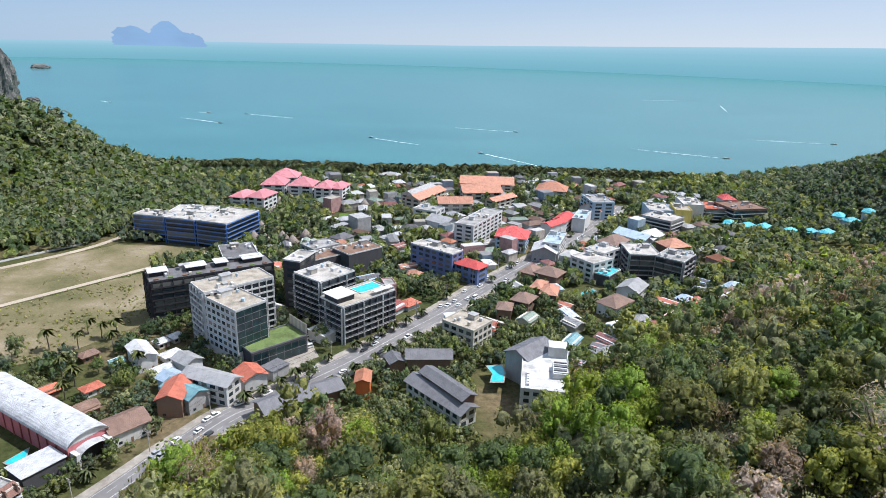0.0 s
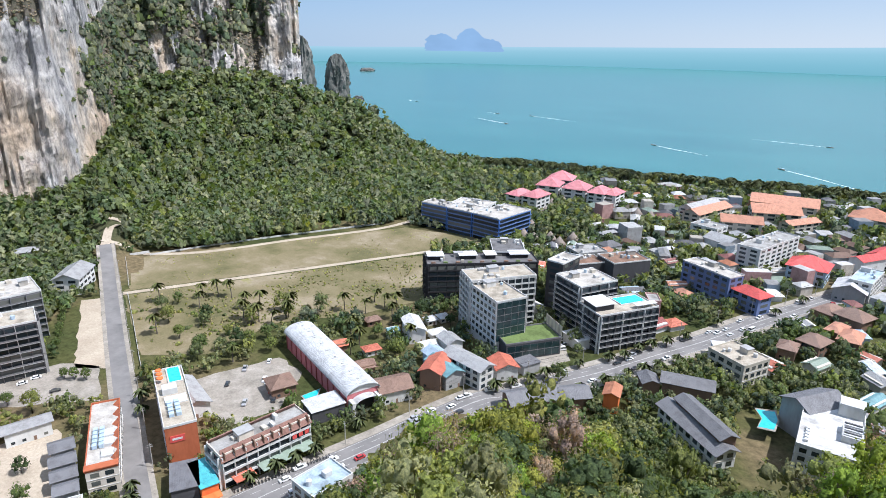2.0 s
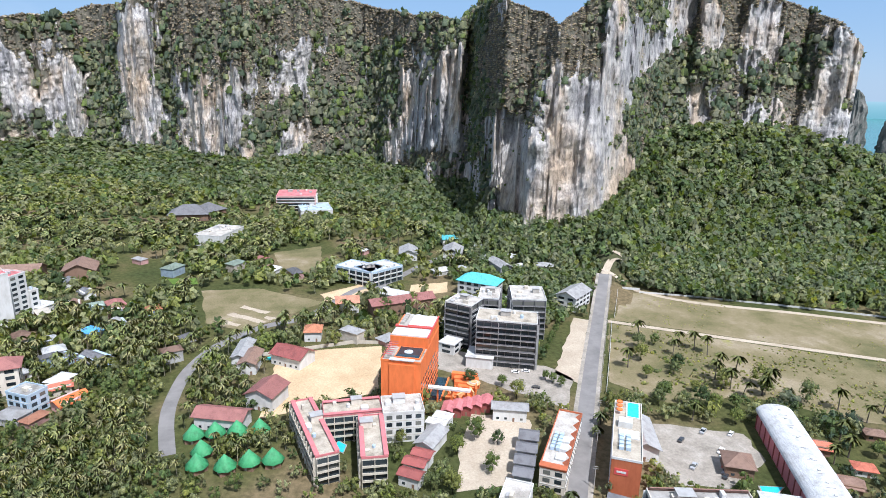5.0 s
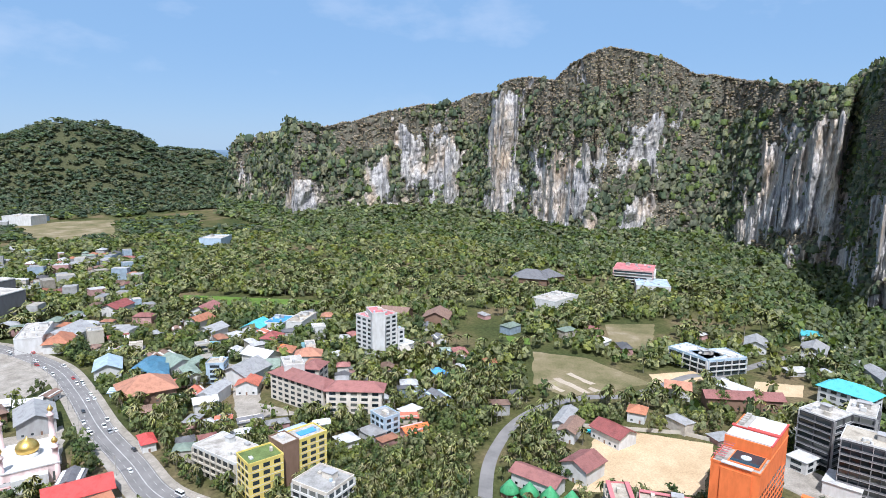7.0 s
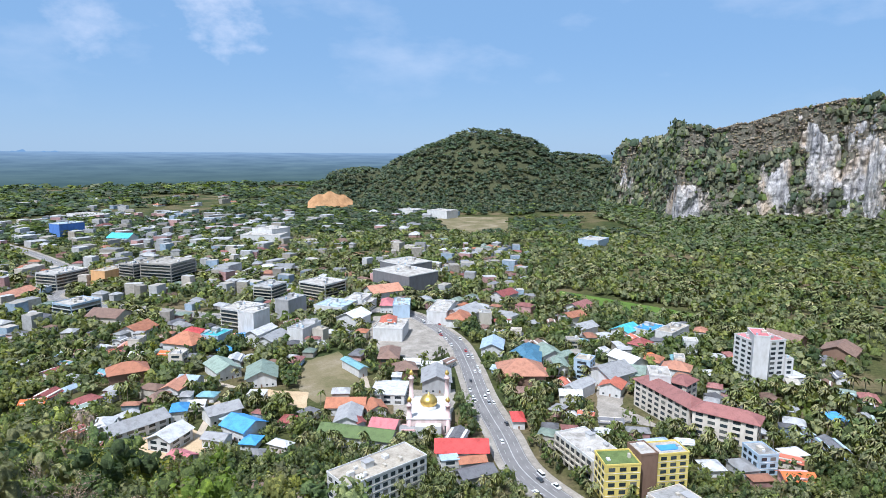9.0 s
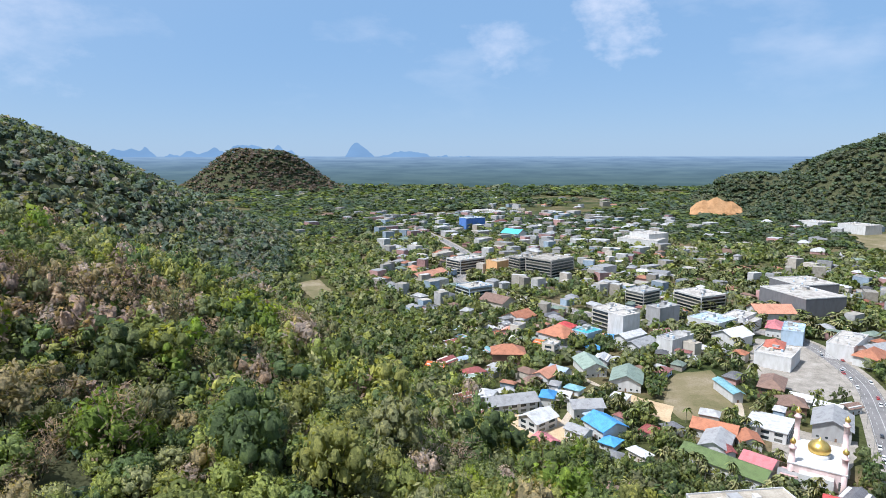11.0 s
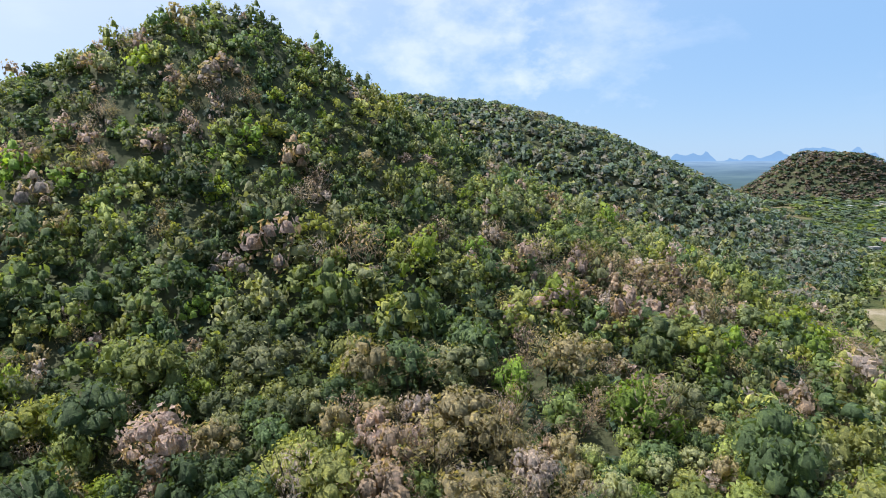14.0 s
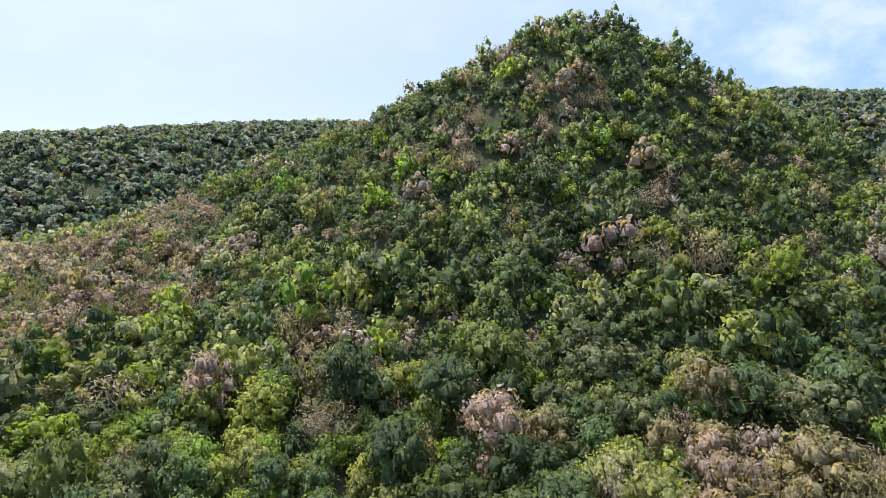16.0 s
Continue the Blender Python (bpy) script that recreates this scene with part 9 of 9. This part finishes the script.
KIND = ["deep green broadleaf tree with a rounded lobed crown", "bright yellow-green tree with a dense crown", "grey-green tree with a loose uneven crown"]
for i in np.flatnonzero(single):
    px, py, pz, s, h_, *c = places[i]
    lab_k = 1 if c[0] > 0.15 else (0 if c[1] > c[0] * 1.35 else 2)
    e = new("tree")
    e.empty_display_size = 0.5
    e.matrix_basis = pose(px, py, land(px, py), 0, 0, rng.uniform(0, 360))
    tagged(e, KIND[lab_k] + " on the slope", "tree", "trees of the near slope")
    cm, tm = TREE_M[rng.integers(0, len(TREE_M))]
    for nm, me in (("crown", cm), ("trunk", tm)):
        ob = new(nm, me)
        ob.parent = e
        ob.location, ob.scale = (0, 0, pz - land(px, py)), (s, s, s * h_)
        ob.color = (*c, 1)


# wooded ridges, headland and far hills: crowns grow with the distance
def far_plant(name, label, az0, az1, r0, r1, c, colours, keep, lo=0.55, hi=0.95, temp=None, tallest=7.0, lift=0.6):
    n = int(np.radians(az1 - az0) / c ** 2 * math.log(r1 / r0))
    a, rr = rng.uniform(az0, az1, n), r0 * (r1 / r0) ** rng.uniform(0, 1, n)
    x, y = -rr * np.sin(np.radians(a)), rr * np.cos(np.radians(a))
    ok = keep(x, y, land(x, y), a % 360, rr)
    x, y, rr = x[ok], y[ok], rr[ok]
    ok = free_ground(x, y, 2.5)
    x, y, rr = x[ok], y[ok], rr[ok]
    rad = np.clip(rr * c, 3.2, 60) * rng.uniform(lo, hi, len(x))
    ht = rng.uniform(0.75, 1.1, len(x)) * np.clip(tallest / rad, 0.35, 1.15)
    return woods(name, temp or FAR_T, np.column_stack([x, y, land(x, y) + rad * ht * lift + 1.0, rad, ht, tints(rng, len(x), colours, 0.3)]), label)


# ridge leaf tints greyed and lightened: some distance haze put into the colour
far_plant("ridge_woods", "dark green wooded ridge behind the hill", 184, 292, 640, 1120, 0.0112, [(0.125, 0.165, 0.125), (0.15, 0.185, 0.135), (0.18, 0.20, 0.15), (0.11, 0.15, 0.115), (0.215, 0.20, 0.17)], lambda x, y, z, a, r: z > 6, 0.6, 1.35, tallest=9.0)
far_plant("headland_woods", "green wooded headland by the sea", 318, 336, 560, 1000, 0.0085, DARK + GREENS[6:], lambda x, y, z, a, r: z > 3, 0.7, 1.1)
far_plant("far_hill_woods", "dark green wooded hills beyond the town", 116, 154, 1400, 2150, 0.0070, DARK, lambda x, y, z, a, r: z > 4, 0.8, 1.3)
far_plant("knoll_woods", "brown and green wooded knoll on the plain", 178, 196, 2300, 2900, 0.0046, DARK[:2] + [(0.19, 0.145, 0.125), (0.17, 0.135, 0.115), (0.15, 0.12, 0.10)], lambda x, y, z, a, r: z > 4, 0.9, 1.5)


def below(x, y, z, a, r):
    cr = np.interp(a, CLIFF_AZ, CLIFF_R)
    return (r < cr + 30) & (r > cr - np.where(a < 56, 375, 240)) & (y < coast(x) - 25)


far_plant("cliff_foot_woods", "thick green woods at the foot of the cliffs", 22, 122, 380, 1850, 0.0088, GREENS[1:2] + GREENS[4:5] + GREENS[6:] + [(0.115, 0.155, 0.085), (0.14, 0.175, 0.10), (0.165, 0.19, 0.11), (0.20, 0.215, 0.14)], below, 0.85, 1.6, tallest=9.0)


def plain(x, y, z, a, r):
    cr = np.where((a > 36) & (a < 124), np.interp(a, CLIFF_AZ, CLIFF_R) - 190, 1e9)
    thick = fbm(x / 80, y / 80, 0, 17, 3) + np.where(a > 100, 0.07, 0.0)
    return (r < cr) & (z < 12) & (y < coast(x) - 18) & (thick + rng.uniform(-0.22, 0.22, len(x)) > 0.435) & (r > np.interp(a, FOOT_AZ, FOOT_R) * 0.97)


far_plant("plain_trees", "scattered green trees and thickets between houses", -42, 200, 170, 360, 0.0185, GREENS[1:] + [(0.259, 0.275, 0.143), (0.220, 0.237, 0.132)], plain, 0.5, 1.0, TOWN_T)
far_plant("plain_trees", "scattered green trees and thickets of the town", -42, 200, 360, 560, 0.0150, GREENS[1:] + [(0.235, 0.25, 0.13), (0.20, 0.215, 0.12)], plain, 0.5, 1.1)
far_plant("plain_trees", "green trees and thickets between the outer houses", -42, 200, 560, 1150, 0.0112, GREENS[1:] + [(0.235, 0.25, 0.13), (0.20, 0.215, 0.12)], plain, 0.6, 1.1)
far_plant("garden_trees", "green garden trees crowding round the houses", 104, 178, 235, 560, 0.0190, GREENS[:5] + [(0.13, 0.16, 0.07)], lambda x, y, z, a, r: (z < 12) & (r > np.interp(a, FOOT_AZ, FOOT_R) * 0.97), 0.45, 0.9, TOWN_T)
far_plant("garden_trees", "dark green garden trees between the seaside houses", -32, 40, 215, 380, 0.0190, GREENS[:2] + DARK + [(0.12, 0.15, 0.07), (0.16, 0.18, 0.09)], lambda x, y, z, a, r: (z < 10) & (y < coast(x) - 20) & (r > np.interp(a, FOOT_AZ, FOOT_R) * 0.97) & (a < 60) | (a > 320) & (z < 10) & (r > np.interp(a, FOOT_AZ, FOOT_R) * 0.97), 0.5, 0.95, TOWN_T)
far_plant("garden_trees", "dark green garden trees of the seaside town", -32, 34, 380, 740, 0.0115, GREENS[:2] + DARK + [(0.12, 0.15, 0.07), (0.16, 0.18, 0.09)], lambda x, y, z, a, r: (z < 10) & (y < coast(x) - 20), 0.55, 1.1)
far_plant("palm_grove", "tall coconut palms standing in groves", 60, 172, 230, 900, 0.0150, [(0.29, 0.31, 0.14), (0.34, 0.33, 0.18), (0.24, 0.28, 0.12)], lambda x, y, z, a, r: plain(x, y, z, a, r) & (fbm(x / 60, y / 60, 0, 57, 3) > 0.53) & ((r > 345) | (a > 84)), 0.55, 0.75, PALM_T, 4.0, 2.5)
far_plant("palm_fringe", "coconut palms along the beach", -28, 26, 700, 790, 0.0062, [(0.14, 0.16, 0.07), (0.11, 0.13, 0.055)], lambda x, y, z, a, r: (y > coast(x) - 48) & (y < coast(x) - 12), 0.9, 1.25, PALM_T, 4.6, 2.5)
far_plant("beach_trees", "dark green trees behind the beach", -30, 27, 640, 800, 0.0075, DARK, lambda x, y, z, a, r: (y > coast(x) - 75) & (y < coast(x) - 22) & (fbm(x / 40, y / 40, 0, 83, 2) > 0.45), 0.6, 1.0, tallest=5.5)
far_plant("far_plain_woods", "green woods of the wide plain", 116, 205, 1150, 2980, 0.0125, DARK + GREENS[:3], lambda x, y, z, a, r: (z < 14) & ((a > 124) | (r < 1250)) & (fbm(x / 260, y / 260, 0, 19, 4) > 0.42), 0.7, 1.25)

# growth on the mountain itself
flat_v, flat_b = cliff_v[:, :-2].reshape(-1, 3), cliff_bare[:, :-2].ravel()
nn = np.cross(np.gradient(cliff_v, axis=1), np.gradient(cliff_v, axis=0))[:, :-2]
area = np.linalg.norm(nn, axis=-1).ravel()
rr = np.hypot(flat_v[:, 0], flat_v[:, 1])
CROWN = 0.0046
want = np.clip(1.0 - flat_b * 1.15 + 1.3 * (fbm(flat_v[:, 0] / 20, flat_v[:, 1] / 20, flat_v[:, 2] / 24, 77, 4) - 0.5), 0.012, 1.0)
sel = (rng.uniform(size=len(flat_v)) < want * area / (CROWN * rr) ** 2 * 0.80) & (flat_v[:, 2] > 8)
fl = flat_v[sel]
brown = (fbm(fl[:, 0] / 60, fl[:, 1] / 60, fl[:, 2] / 60, 33, 4) + 0.0012 * (fl[:, 2] - 150) + rng.uniform(-0.12, 0.12, len(fl))) > 0.505
tint = np.where(brown[:, None], tints(rng, len(fl), [(0.246, 0.204, 0.168), (0.282, 0.238, 0.198), (0.222, 0.202, 0.156), (0.210, 0.170, 0.138), (0.312, 0.276, 0.246)], 0.3),
                tints(rng, len(fl), DARK[1:] + GREENS[1:2] + [(0.188, 0.206, 0.125), (0.163, 0.177, 0.131), (0.219, 0.219, 0.156)], 0.3))
rad = np.hypot(fl[:, 0], fl[:, 1]) * CROWN * rng.uniform(0.6, 1.3, len(fl)) * np.where(flat_b[sel] > 0.5, 0.6, 1.0) * np.where(brown, 0.8, rng.choice([1.0, 1.2, 1.9], len(fl)))
woods("mountain_woods", SCRUB_T, np.column_stack([fl, rad, np.where(brown, 0.6, 1.05), tint]), "trees and dry scrub clinging to the limestone mountain")


# tufts and low scrub on the fields and lots
def tufts(n, corners, s0, s1, colours, seed, need):
    a, b, c, d = (np.array(q) for q in corners)
    u, v = rng.uniform(size=(n, 1)), rng.uniform(size=(n, 1))
    p = (a * (1 - u) + b * u) * (1 - v) + (d * (1 - u) + c * u) * v
    p = p[fbm(p[:, 0] / 22, p[:, 1] / 22, 0, seed, 4) + rng.uniform(-0.1, 0.1, n) > need]
    s_ = rng.uniform(s0, s1, len(p))
    return np.column_stack([p, 0.1 + s_ * 0.2, s_, rng.uniform(0.4, 0.8, len(p)), tints(rng, len(p), colours, 0.3)])


STRAW = [(0.27, 0.25, 0.12), (0.21, 0.22, 0.08), (0.31, 0.26, 0.16), (0.17, 0.19, 0.07), (0.30, 0.31, 0.08)]
woods("field_scrub", SCRUB_T, np.concatenate([
    tufts(1500, ((-320, 232), (-200, 384), (-162, 318), (-250, 184)), 0.4, 1.3, STRAW, 7, 0.47),
    tufts(900, ((-372, 274), (-250, 432), (-180, 428), (-328, 240)), 0.3, 0.8, STRAW[:3] + STRAW[4:], 8, 0.55),
    tufts(120, ((-300, 215), (-250, 190), (-215, 230), (-240, 255)), 1.0, 2.6, GREENS[1:5] + STRAW, 9, 0.45)]), "low straw-coloured tufts and scrub on the fields")

# ---- palms and trees planted in the town ----
def palm_meshes(fronds, frond_len, trunk_h, bend):
    tv = palm_shape(rng, fronds, 4, False)
    tv[:, :3] *= frond_len
    out = []
    me = mesh_of("crown", tv[:, :3], np.arange(len(tv)).reshape(-1, 4), normals=tv[:, 3:6])
    me.materials.append(M_LEAF_OBJ)
    out.append(me)
    bm = bmesh.new()
    rows = []
    for k in range(6):
        u = k / 5
        rad = 0.30 - 0.12 * u + (0.12 if k == 0 else 0)
        rows.append([bm.verts.new((bend * (u * u - 1) + rad * math.cos(a), rad * math.sin(a), -trunk_h * (1 - u))) for a in [i * math.pi / 3.5 for i in range(7)]])
    for a, b in zip(rows, rows[1:]):
        for i in range(7):
            bm.faces.new((a[i], a[(i + 1) % 7], b[(i + 1) % 7], b[i]))
    me = bpy.data.meshes.new("trunk")
    bm.to_mesh(me)
    bm.free()
    me.materials.append(M_BARK)
    out.append(me)
    return out


def plant_one(name, x, y, top, meshes, scale, colour, label, cat, group):
    e = stand(name, x, y, rng.uniform(0, 360), label, cat, group)
    for nm, me in zip(("crown", "trunk"), meshes):
        ob = new(nm, me)
        ob.parent = e
        ob.location, ob.scale = (0, 0, top), scale
        ob.color = (*colour, 1)


DATE_P = [palm_meshes(20, 3.4, 5.2, 0.1) for _ in range(2)]
COCO_P = [palm_meshes(14, 4.0, 10.5, b_) for b_ in (0.6, 1.6, 2.4)]
for px, py in STREET_PALMS:
    k = rng.uniform(0.85, 1.15)
    plant_one("palm", px, py, 5.0 * k, DATE_P[rng.integers(0, 2)], (k, k, k), (0.15, 0.18, 0.085), "short date palm planted along the pavement", "palm", "palms along the street")
for px, py in COCO_PALMS:
    k = rng.uniform(0.8, 1.15)
    plant_one("palm", px, py, 10.3 * k, COCO_P[rng.integers(0, 3)], (k, k, k), (0.17, 0.19, 0.07), "tall slender coconut palm with drooping fronds", "palm", "coconut palms")
for px, py in SCRUB_TREES + TOWN_TREES:
    s = rng.uniform(3.2, 5.6)
    c = GREENS[rng.integers(0, 5)]
    plant_one("tree", px, py, s * 1.25, TREE_M[rng.integers(0, len(TREE_M))], (s, s, s), c, "rounded green tree standing between the buildings", "tree", "trees of the town")
for px, py in HEDGE:
    plant_one("tree", px, py, 3.6, TREE_M[rng.integers(0, len(TREE_M))], (2.6, 2.6, 3.2), GREENS[1], "slim green tree of a row beside the drive", "tree", "row of slim trees")
